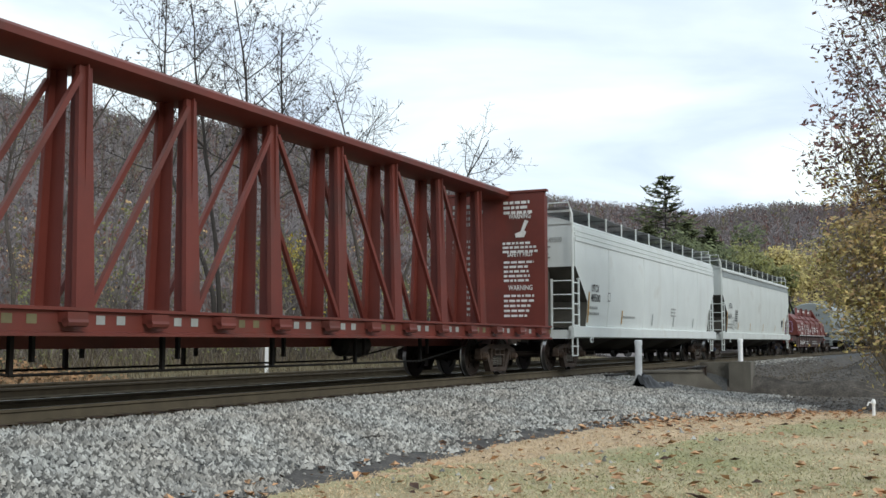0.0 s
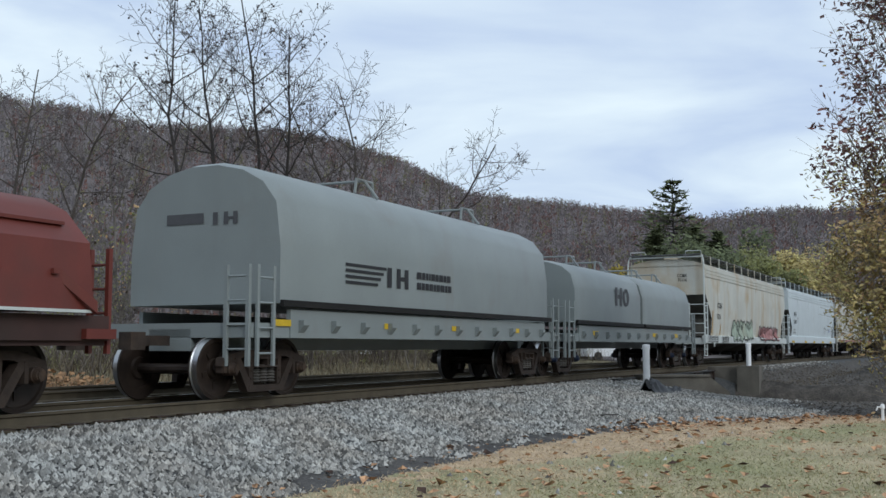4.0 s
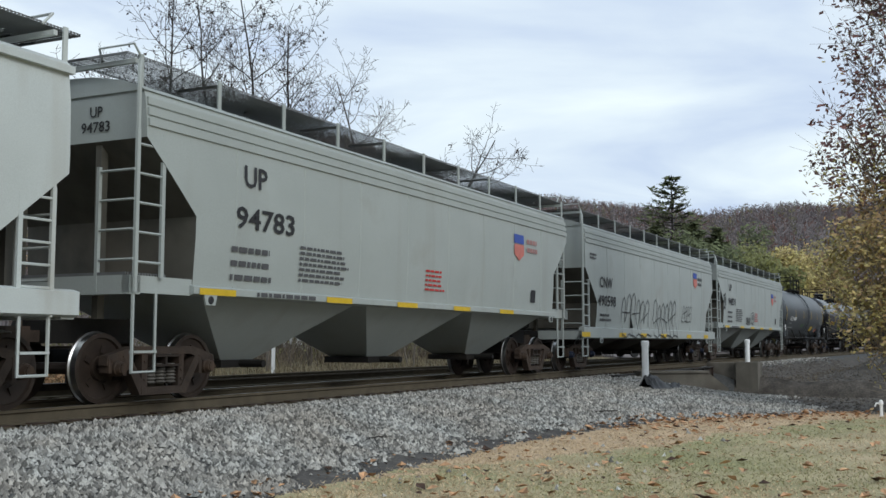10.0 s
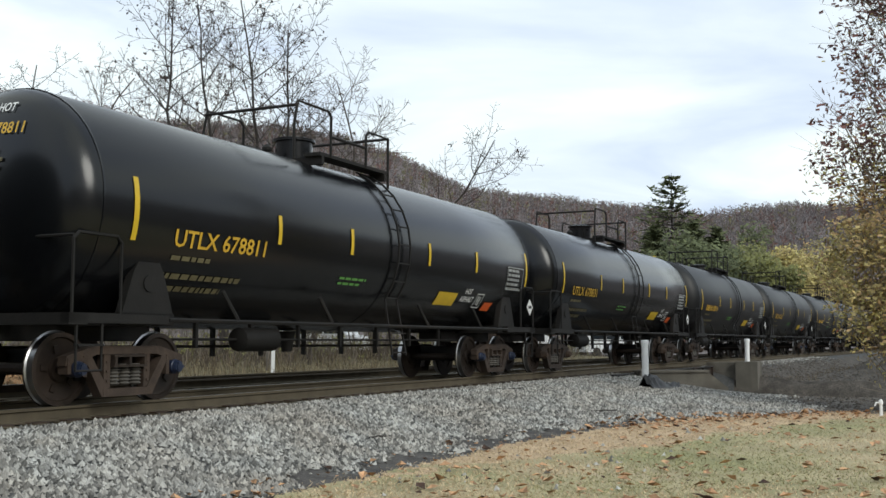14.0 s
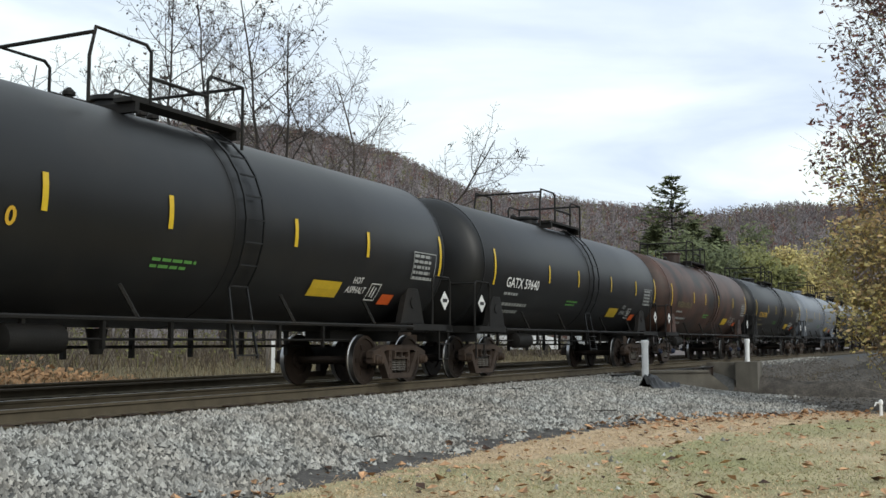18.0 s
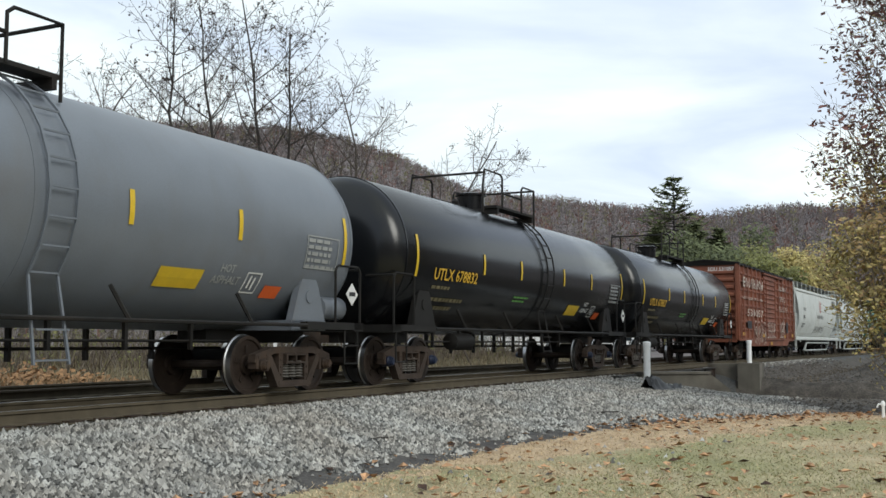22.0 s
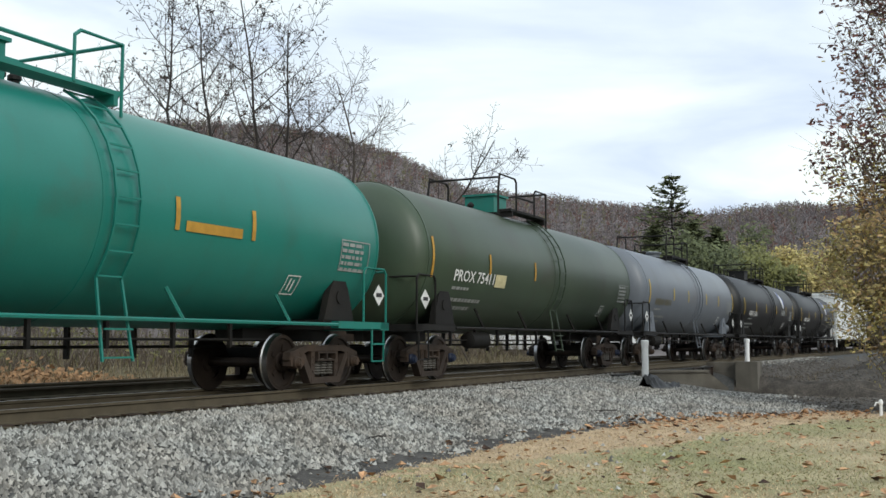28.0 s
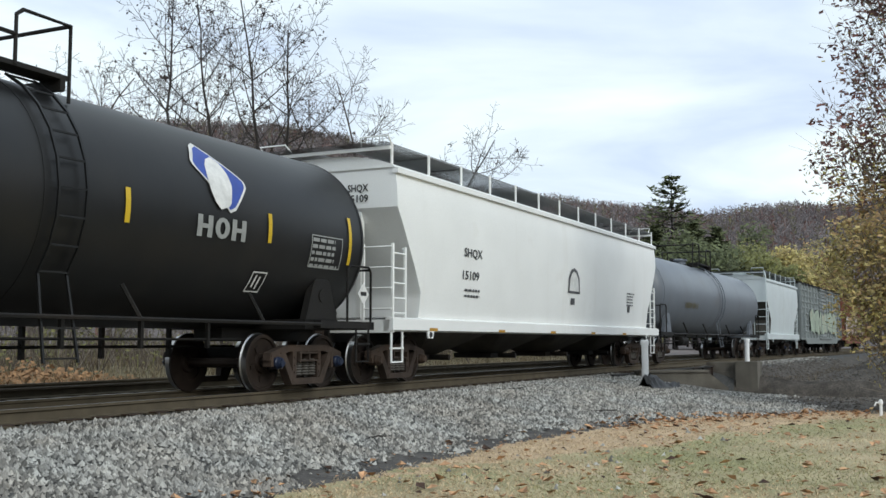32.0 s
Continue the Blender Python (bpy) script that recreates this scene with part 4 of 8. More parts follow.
# ---- boxcar ----
def boxcar(name, label, s0, s1, body, shift=0.0):
    car, half = car_root(name, label, s0 + shift, s1 + shift, "freight car", "boxcars")
    SHIFT[car.name] = shift
    bm = M[body]
    xb = half - 0.53
    s = Shape()
    s.box(-xb, xb, -1.48, 1.48, 0.98, 4.40)
    part("body", s, bm, car)
    r = Shape()
    r.rings([[(x, y, z) for y, z in ((-1.58, 4.38), (-1.58, 4.46), (0, 4.64), (1.58, 4.46), (1.58, 4.38))] for x in (-xb - 0.05, xb + 0.05)])
    rf = part("roof", r, M["under"], car)
    for i in range(13):
        x = -xb + 2 * xb * i / 12
        q = Shape()
        q.rings([[(x + d, y, z) for y, z in ((-1.6, 4.39), (-1.6, 4.50), (0, 4.68), (1.6, 4.50), (1.6, 4.39))] for d in (-0.05, 0.05)])
        part("roof_seam", q, M["under"], rf)
    xd0, xd1 = -1.52, 1.54
    # exterior posts and horizontal corrugations
    for x in [-xb + 0.06, xb - 0.06] + [-xb + (xd0 + xb) * i / 6 for i in range(1, 6)] + [xd1 + (xb - xd1) * i / 5 for i in range(1, 5)]:
        p = Shape()
        p.prism([(x - 0.07, -1.48), (x - 0.05, -1.57), (x + 0.05, -1.57), (x + 0.07, -1.48)], "z", 1.05, 4.38)
        part("side_post", p, bm, car)
    for i in range(8):
        z = 1.45 + 0.37 * i
        for a, b in ((-xb, xd0), (xd1, xb)):
            p = Shape()
            p.prism([(-1.47, z - 0.08), (-1.535, z - 0.04), (-1.535, z + 0.04), (-1.47, z + 0.08)], "x", a + 0.02, b - 0.02)
            part("side_rib", p, bm, car)
    d = Shape()
    d.box(xd0, xd1, -1.55, -1.49, 1.02, 4.26)
    door = part("sliding_door", d, bm, car, "closed sliding door with horizontal corrugations")
    for i in range(13):
        z = 1.17 + 0.24 * i
        p = Shape()
        p.prism([(-1.54, z - 0.075), (-1.60, z - 0.02), (-1.60, z + 0.02), (-1.54, z + 0.075)], "x", xd0 + 0.06, xd1 - 0.06)
        part("door_rib", p, bm, door)
    tr = Shape()
    tr.box(-1.75, 4.2, -1.64, -1.55, 4.26, 4.34)
    tr.box(-1.75, 4.2, -1.62, -1.55, 0.96, 1.03)
    part("door_track", tr, bm, car)
    rod = Shape()
    for x in (xd0 + 0.3, xd1 - 0.3):
        rod.tube((x, -1.62, 1.1), (x, -1.62, 4.0), 0.022, 6)
    part("locking_rod", rod, bm, door)
    sl = Shape()
    sl.prism([(-xb, 1.02), (-xb, 0.92), (-xb + 1.5, 0.92), (-xb + 2.1, 0.66), (xb - 2.1, 0.66), (xb - 1.5, 0.92), (xb, 0.92), (xb, 1.02)], "y", -1.53, -1.47)
    sl.prism([(-xb, 1.02), (-xb, 0.92), (-xb + 1.5, 0.92), (-xb + 2.1, 0.66), (xb - 2.1, 0.66), (xb - 1.5, 0.92), (xb, 0.92), (xb, 1.02)], "y", 1.47, 1.53)
    part("side_sill", sl, bm, car)
    for end in (-1, 1):
        for i in range(9):
            z = 1.28 + 0.345 * i
            p = Shape()
            a, b = end * xb, end * (xb + 0.09)
            p.rings([[(a, -1.35, z - 0.11), (b, -1.28, z - 0.04), (b, -1.28, z + 0.04), (a, -1.35, z + 0.11)], [(a, 1.35, z - 0.11), (b, 1.28, z - 0.04), (b, 1.28, z + 0.04), (a, 1.35, z + 0.11)]])
            part("end_corrugation", p, bm, car)
        c = Shape()
        for y in (-1.46, 1.46):
            c.box(min(end * xb, end * (xb + 0.1)), max(end * xb, end * (xb + 0.1)), y - 0.06, y + 0.06, 0.95, 4.42)
        c.box(min(end * xb, end * (xb + 0.12)), max(end * xb, end * (xb + 0.12)), -1.4, 1.4, 0.85, 1.1)
        part("corner_post", c, bm, car)
        ladder(car, end * (xb - 0.1), end * (xb - 0.52), -1.62, 1.0, 2.6, 4, bm)
        l2 = Shape()
        for i in range(4):
            l2.tube((end * (xb + 0.16), -1.4, 1.25 + 0.38 * i), (end * (xb + 0.16), -0.95, 1.25 + 0.38 * i), 0.018, 5)
        l2.box(end * (xb + 0.16) - 0.02, end * (xb + 0.16) + 0.02, -0.97, -0.92, 1.0, 2.6)
        l2.box(end * (xb + 0.16) - 0.02, end * (xb + 0.16) + 0.02, -1.43, -1.38, 1.0, 2.6)
        part("end_ladder", l2, bm, car)
        st = Shape()
        xl = end * (xb - 0.1)
        st.path([(xl, -1.5, 0.95), (xl, -1.5, 0.40), (xl - end * 0.42, -1.5, 0.40), (xl - end * 0.42, -1.5, 0.95)], 0.022, 5)
        part("step", st, M["under"], car)
    u = Shape()
    u.box(-half + 0.7, half - 0.7, -0.3, 0.3, 0.72, 1.0)
    for i in range(6):
        x = -half + 3.4 + i * (2 * half - 6.8) / 5
        u.box(x - 0.06, x + 0.06, -1.4, 1.4, 0.78, 0.98)
    part("underframe", u, M["under"], car)
    add_trucks(car, (-(half - 2.5), half - 2.5))
    return car, half, xb


# ---- centre-beam lumber flat ----
def centerbeam(name, label, s0, s1):
    car, half = car_root(name, label, s0, s1, "freight car", "open cars")
    rm = M["red"]
    xb = half - 0.7
    dk = Shape()
    dk.box(-xb, xb, -1.42, 1.42, 1.06, 1.16)
    dk.box(-xb, xb, -0.3, 0.3, 0.70, 1.06)
    part("deck", dk, rm, car)
    for y in (-1, 1):
        b = Shape()
        b.prism([(y * 1.46, 1.20), (y * 1.54, 1.20), (y * 1.54, 1.16), (y * 1.48, 1.15), (y * 1.48, 0.92), (y * 1.54, 0.90), (y * 1.54, 0.86), (y * 1.46, 0.86)], "x", -xb, xb)
        part("side_sill", b, rm, car)
    tc = Shape()
    tc.prism([(-0.45, 4.72), (-0.45, 4.62), (-0.30, 4.54), (0.30, 4.54), (0.45, 4.62), (0.45, 4.72), (0.38, 4.78), (-0.38, 4.78)], "x", -xb, xb - 0.1)
    part("top_chord", tc, rm, car)
    xs = [-1.4 + 2.23 * k for k in range(-4, 6)]
    for i, x in enumerate(xs):
        for y in (-1, 1):
            p = Shape()
            p.rings([[(x - 0.17, y * 0.42, 1.16), (x + 0.17, y * 0.42, 1.16), (x + 0.17, y * 0.34, 1.16), (x - 0.17, y * 0.34, 1.16)],
                     [(x - 0.12, y * 0.30, 4.56), (x + 0.12, y * 0.30, 4.56), (x + 0.12, y * 0.23, 4.56), (x - 0.12, y * 0.23, 4.56)]])
            p.box(x - 0.012, x + 0.012, min(y * 0.05, y * 0.36), max(y * 0.05, y * 0.36), 1.16, 4.56)
            part("post", p, rm, car)
        if i < len(xs) - 1:
            up = xs[i + 1]
            for y in (-0.30, 0.30):
                b = Shape()
                if i < 5:
                    b.tube((x + 0.1, y * 1.2, 1.2), (up - 0.1, y, 4.4), 0.055, 4)
                else:
                    b.tube((up - 0.1, y * 1.2, 1.2), (x + 0.1, y, 4.4), 0.055, 4)
                part("diagonal_brace", b, rm, car)
    for i in range(16):
        x = -xb + 0.9 + i * (2 * xb - 1.8) / 15
        w = Shape()
        w.box(x - 0.16, x + 0.16, -1.64, -1.48, 1.02, 1.14)
        w.tube((x - 0.16, -1.60, 1.02), (x + 0.16, -1.60, 1.02), 0.055, 8)
        part("strap_winch", w, rm, car)
        for d in (0.45, 0.80):
            t = flat_marks(lambda u, v: (u, -1.486, v), [("bar", x + d, x + d + 0.15, 1.0, 1.11)])
            part("reflector", t, M["mark_faint"] if i % 3 else M["mark_dim"], car)
    for end in (-1, 1):
        b = Shape()
        xe = end * (xb - 0.12)
        b.box(xe - 0.06, xe + 0.06, -1.42, 1.42, 1.16, 4.70)
        bh = part("bulkhead", b, rm, car, "red steel end bulkhead with white stencilled notices")
        for y in (-1.37, -0.7, 0.7, 1.37):
            part("stiffener", Shape().box(min(xe + end * 0.062, xe + end * 0.16), max(xe + end * 0.062, xe + end * 0.16), y - 0.05, y + 0.05, 1.16, 4.60), rm, bh)
        part("top_cap", Shape().box(xe - 0.09, xe + 0.09, -1.48, 1.48, 4.702, 4.76), rm, bh)
        if end > 0:
            face = lambda u, v: (xe - 0.075, -u, v)
            mk = [("text", "WARNING", 0.42, 4.02, 0.13, 0.62), ("text", "SAFETY FIRST", 0.38, 3.02, 0.11, 0.72), ("text", "WARNING", 0.40, 2.14, 0.13, 0.68)]
            mk += small_print(0.28, 4.48, 0.95, 3, 0.13, 0.075, 3) + small_print(0.25, 3.40, 1.0, 3, 0.11, 0.06, 4) + small_print(0.28, 2.90, 0.95, 5, 0.12, 0.06, 5) + small_print(0.28, 2.02, 0.9, 5, 0.13, 0.06, 6)
            mk += [("poly", [(0.62, 3.52), (0.86, 3.52), (0.92, 3.66), (0.86, 3.70), (0.98, 3.94), (0.88, 3.98), (0.76, 3.68), (0.60, 3.62)])]
            part("notice", flat_marks(face, mk), M["mark_white"], bh)["kind"] = "stuff"
            mk2 = small_print(-1.2, 4.45, 0.9, 4, 0.16, 0.09, 8) + small_print(-1.2, 3.5, 0.9, 14, 0.15, 0.07, 9)
            part("notice", flat_marks(face, mk2), M["mark_faint"], bh)["kind"] = "stuff"
    u = Shape()
    for y in (-0.9, 0.9):
        u.path([(-half + 3.8, y, 0.80), (-half + 7.0, y, 0.40), (half - 7.0, y, 0.40), (half - 3.8, y, 0.80)], 0.02, 5)
        for i in range(5):
            x = -half + 7.0 + i * (2 * half - 14.0) / 4
            u.box(x - 0.03, x + 0.03, y - 0.03, y + 0.03, 0.40, 0.88)
            u.box(x + 0.3, x + 0.35, y - 0.03, y + 0.03, 0.55, 0.88)
    u.lathe([(-0.5, 0.12), (-0.42, 0.2), (0.42, 0.2), (0.5, 0.1)], "x", 12, (3.2, -0.5, 0.72))
    part("truss_rod", u, M["under"], car)
    add_trucks(car, (-(half - 3.2), half - 3.2))
    return car, half, xb


# ---- steel coil cars ----
def coil_car_red(name, label, s0, s1):
    car, half = car_root(name, label, s0, s1, "freight car", "open cars")
    rm = M["red"]
    xb = half - 0.9
    fr = Shape()
    fr.prism([(-xb, 1.16), (-xb, 0.86), (-xb + 1.9, 0.86), (-xb + 2.4, 0.46), (xb - 2.4, 0.46), (xb - 1.9, 0.86), (xb, 0.86), (xb, 1.16)], "y", -1.42, -1.36)
    fr.prism([(-xb, 1.16), (-xb, 0.86), (-xb + 1.9, 0.86), (-xb + 2.4, 0.46), (xb - 2.4, 0.46), (xb - 1.9, 0.86), (xb, 0.86), (xb, 1.16)], "y", 1.36, 1.42)
    fr.box(-xb, xb, -1.36, 1.36, 0.80, 1.1)
    part("underframe", fr, M["redbrown"], car, "grimy red-brown fishbelly sill")
    for i in range(11):
        x = -xb + 2.5 + i * (2 * xb - 5.0) / 10
        p = Shape()
        p.box(x - 0.05, x + 0.05, -1.447, -1.42, 0.48, 1.12)
        part("frame_stake", p, M["redbrown"], car)
    h0, h1 = -5.1, 6.9
    lip = Shape()
    for y in (-1, 1):
        lip.box(h0 - 0.05, h1, min(y * 1.53, y * 1.59), max(y * 1.53, y * 1.59), 1.185, 1.22)
    part("cover_lip", lip, M["pale"], car, "worn pale lower lip of the hood")
    # hood: bevelled shoulders, upright front, ribs carried up to the top flange
    wide = {1.22: 1.55, 2.02: 1.48, 2.42: 1.12, 2.58: 0.84}
    h = Shape()
    lv = [(1.22, 0.0), (2.02, 0.02), (2.42, 0.05), (2.58, 0.16)]
    h.rings([[(h0 + d, -wide[z], z), (h1 - d, -wide[z], z), (h1 - d, wide[z], z), (h0 + d, wide[z], z)] for z, d in lv], caps=(False, True))
    part("hood", h, rm, car)
    for x in (-1.75, 0.45, 2.62, 4.76):
        r = Shape()
        r.rings([[(x + d, -wide[z] - 0.05, z + 0.01) for z, _ in lv] + [(x + d, -wide[z] + 0.02, z) for z, _ in reversed(lv)] for d in (-0.06, 0.06)])
        part("hood_rib", r, rm, car)
        part("lifting_lug", Shape().box(x - 0.06, x + 0.06, -1.0, -0.86, 2.5, 3.02), rm, car)
    part("hood_seam", Shape().box(h0 + 0.3, h1 - 0.3, -1.35, -1.29, 2.22, 2.26), rm, car)
    for i in range(14):
        x = h0 + 0.6 + i * (h1 - h0 - 1.2) / 13
        part("hood_clip", Shape().box(x - 0.05, x + 0.05, -1.565, -1.52, 1.62, 1.68), rm, car)
    for x0, x1 in ((-1.75, -5.2), (4.76, 6.85)):
        s = Shape()
        s.rings([[(x0, -0.98, 3.0), (x0, -0.86, 3.0), (x0, -0.86, 2.84), (x0, -0.98, 2.84)], [(x1, -1.66, 1.32), (x1, -1.54, 1.32), (x1, -1.54, 1.18), (x1, -1.66, 1.18)]])
        part("diagonal_brace", s, rm, car)
    for y in (-1, 1):
        part("top_flange", Shape().box(-1.75, 4.76, min(y * 0.86, y * 0.95), max(y * 0.86, y * 0.95), 2.56, 2.92), rm, car)
    lift = Shape()
    lift.path([(-0.5, 0, 2.6), (-0.1, 0, 3.55), (0.75, 0, 3.55), (1.5, 0, 2.6)], 0.08, 6)
    lift.path([(0.3, -0.5, 2.6), (0.3, -0.2, 3.5), (0.3, 0.2, 3.5), (0.3, 0.5, 2.6)], 0.08, 6)
    part("lifting_bail", lift, M["under"], car)
    for end in (-1, 1):
        f = Shape()
        xe = end * (xb + 0.05)
        for y in (-1.35, -1.05):
            f.box(xe - 0.03, xe + 0.03, y - 0.03, y + 0.03, 0.7, 2.0)
        for i in range(4):
            f.tube((xe, -1.35, 0.9 + 0.3 * i), (xe, -1.05, 0.9 + 0.3 * i), 0.018, 5)
        f.tube((xe - end * 0.3, 0.6, 1.1), (xe - end * 0.3, 0.6, 2.2), 0.03, 6)
        f.lathe([(-0.02, 0.26), (0.0, 0.30), (0.02, 0.26)], "x", 16, (xe - end * 0.3, 0.6, 2.1), caps=False)
        f.box(min(xe, xe - end * 0.5), max(xe, xe - end * 0.5), -1.5, 1.5, 0.88, 1.0)
        part("end_ladder", f, rm, car)
    add_trucks(car, (-5.35, 5.6))
    return car, half, xb


def coil_car_round(name, label, s0, s1, body, top=3.45, split=False, shift=0.0):
    car, half = car_root(name, label, s0 + shift, s1 + shift, "freight car", "open cars")
    SHIFT[car.name] = shift
    bm = M[body]
    xb = half - 0.75 - 0.15 * bool(shift)
    u = Shape()
    u.box(-xb, xb, -0.4, 0.4, 0.72, 1.05)
    for y in (-1, 1):
        u.prism([(y * 1.44, 0.92), (y * 1.52, 0.92), (y * 1.52, 1.36), (y * 1.44, 1.36)], "x", -xb + 1.0, xb - 1.0)
    u.box(-xb, -xb + 1.0, -1.5, 1.5, 0.92, 1.14)
    u.box(xb - 1.0, xb, -1.5, 1.5, 0.92, 1.14)
    part("underframe", u, bm, car)
    for i in range(12):
        x = -xb + 1.3 + i * (2 * xb - 2.6) / 11
        p = Shape()
        p.prism([(-1.52, 1.0), (-1.62, 1.12), (-1.62, 1.2), (-1.52, 1.2)], "x", x - 0.08, x + 0.08)
        part("stake_pocket", p, bm, car)
    xc = xb - 0.65
    prof = [(-1.55, 1.45), (-1.55, 2.35)]
    for i in range(1, 9):
        a = math.pi * i / 9
        prof.append((-1.55 * math.cos(a) * (1.0 if not split else 0.98), 2.35 + (top - 2.35) * math.sin(a) ** 0.62))
    prof += [(1.55, 2.35), (1.55, 1.45)]
    cs = [(-xc, xc)] if not split else [(-xc, -0.06), (0.06, xc)]
    for a, b in cs:
        h = Shape()
        h.rings([[(a + 0.10, y * 0.96, 1.45 + (z - 1.45) * 0.975) for y, z in prof]] + [[(x, y, z) for y, z in prof] for x in (a + 0.25, b - 0.25)]
                + [[(b - 0.10, y * 0.96, 1.45 + (z - 1.45) * 0.975) for y, z in prof]], caps=(True, True))
        hood = part("hood", h, bm, car, "rounded grey steel hood")
        f = Shape()
        f.box(a + 0.05, b - 0.05, -1.60, -1.53, 1.40, 1.50)
        part("hood_flange", f, M["under"], hood)
        for x in (a + 0.35 * (b - a), a + 0.75 * (b - a)):
            q = Shape()
            q.path([(x - 0.35, -0.6, top - 0.06), (x - 0.3, -0.6, top + 0.22), (x + 0.3, -0.6, top + 0.22), (x + 0.35, -0.6, top - 0.06)], 0.03, 6)
            q.path([(x, -0.9, top - 0.15), (x, -0.6, top + 0.22), (x, 0.6, top + 0.22)], 0.03, 6)
            part("lifting_bail", q, bm, hood)
    for end in (-1, 1):
        ladder(car, end * (xb - 0.1), end * (xb - 0.5), -1.55, 0.5, 2.0, 4, bm)
        f = Shape()
        xe = end * (xb + 0.02)
        f.box(xe - 0.03, xe + 0.03, -1.5, -1.44, 0.5, 2.0)
        f.box(xe - 0.03, xe + 0.03, -1.1, -1.04, 0.5, 2.0)
        for i in range(4):
            f.tube((xe, -1.47, 0.75 + 0.36 * i), (xe, -1.07, 0.75 + 0.36 * i), 0.018, 5)
        part("end_ladder", f, bm, car)
    add_trucks(car, (-(xb - 1.0), xb - 1.0))
    return car, half, xb


# ---- the train, car by car from its head ----
def marks(car, surface, items, mat, name="lettering", label=""):
    """Lay marks on a car; side marks are given from the middle of its coupled length, end marks from the car's own middle."""
    off = 0.0 if name.startswith("end_") else SHIFT.get(car.name, 0.0)
    flat = surface
    if off:
        surface = lambda u, v: flat(u - off, v)
    if name in ("reflector", "stripe", "lettering", "end_lettering"):
        return [part(name, flat_marks(surface, [i]), M[mat], car, label, smooth=0) for i in items][0]
    ob = part(name, flat_marks(surface, items), M[mat], car, label, smooth=0)
    if name in ("small_lettering", "graffiti", "graffiti_fill", "worn_lettering", "brand_mark", "slogan", "data_panel", "stencil_panel", "label_plate"):
        ob["kind"] = "stuff"
    return ob


centerbeam("lumber_flatcar", "empty oxide-red centre-beam lumber flatcar on the rails", -262.3, -237.7)
hopper("hopper_car", "white covered hopper car with black lettering", -238.0, -218.2, "white", seams=4, shift=0.38, body_half=8.93)
hopper("hopper_car", "white covered hopper car with a grey band under the eaves", -218.2, -198.4, "pale", seams=0, flutes=False, shift=0.45, body_half=9.07)
coil_car_red("coil_car", "oxide-red steel coil car with a faceted hood", -198.4, -182.0)
coil_car_round("coil_car", "grey coil car with a tall rounded hood", -182.0, -167.1, "steelgrey", 3.75, shift=1.0)
coil_car_round("coil_car", "grey coil car with two low rounded hoods", -167.1, -151.3, "steelgrey", 3.2, True)
hopper("hopper_car", "rust-streaked cream covered hopper car with graffiti", -151.3, -130.9, "tan", seams=8, sill_mat="pale", shift=0.28, body_half=9.40)
hopper("hopper_car", "cool white covered hopper car with fluted eaves", -130.9, -110.4, "bluish", sill=(0.96, 1.36), seams=4, shift=-0.08, body_half=9.39, tall=False)
hopper("hopper_car", "aged cream covered hopper car with a red-striped sill", -110.4, -94.5, "cream", sill=(1.08, 1.34), cut=(2.90, 2.0, 0.95), bays=3, flutes=False, seams=7, shift=0.09, body_half=7.62, roof_mat="rustroof")
hopper("hopper_car", "white covered hopper car with red brand blocks and graffiti", -94.5, -77.6, "dullwhite", sill=(1.08, 1.38), cut=(2.75, 1.95, 1.0), bays=3, flutes=False, seams=6, shift=0.31, body_half=7.86)
hopper("hopper_car", "grey covered hopper car with open end frames", -77.6, -60.2, "grey", sill=(1.42, 1.54), cut=(3.42, 2.5, 1.0), bays=3, seams=8, deep=True, open_frame=True, shift=0.36, body_half=8.02)
hopper("hopper_car", "grey covered hopper car tagged with black graffiti", -60.2, -42.6, "grey", seams=8, bays=4, shift=0.41, body_half=8.0)
hopper("hopper_car", "grey covered hopper car with small black tags", -42.6, -25.7, "grey", sill=(1.42, 1.54), cut=(3.42, 2.5, 1.0), bays=3, seams=8, deep=True, open_frame=True, shift=0.36, body_half=8.02)
tank_car("tank_car", "dark grey tank car with yellow stripes", -25.7, -8.6, "tankgrey", trim="under", dome="low", head=0.9, marks_at=(-7.0, -3.96, -1.05, 2.04, 4.4, 7.06))
for a, b in ((-8.6, 7.6), (7.6, 23.6)):
    tank_car("tank_car", "gloss black tank car with a tall manway", a, b, "black")
for a, b in ((23.6, 39.75), (39.75, 55.7), (55.7, 71.87)):
    tank_car("tank_car", "dull black tank car with yellow stripes", a, b, "dullblack", dome="low")
tank_car("tank_car", "dull black tank car with white lettering", 71.87, 88.0, "dullblack", dome="low", marks_at=(-6.45, -3.0, -0.75, 2.2, 4.8, 7.1))
tank_car("tank_car", "rust-brown tank car with yellow stripes", 88.0, 104.1, "brown", dome="turret", marks_at=(-6.67, -3.4, -1.45, 0.98, 3.86, 6.68))
tank_car("tank_car", "dull black tank car with yellow lettering", 104.1, 120.15, "dullblack", dome="low")
tank_car("tank_car", "mid-grey tank car with an air reservoir", 120.15, 136.4, "midgrey", dome="low", air_tank=True)
for a, b in ((136.4, 152.3), (152.3, 168.2)):
    tank_car("tank_car", "gloss black tank car with a tall manway", a, b, "black")
boxcar("boxcar", "weathered oxide-red boxcar with white lettering and graffiti", 168.2, 184.1, "boxred", 0.42)
hopper("hopper_car", "pale grey round-sided hopper car with a wheat emblem", 184.1, 202.3, "pale", sill=(0.98, 1.16), cut=(3.95, 1.7, 1.5), shift=0.55, body_half=8.98, seams=6, flutes=False, pipe=True, sill_mat="pale", barrel=True, slope_mat="pale")
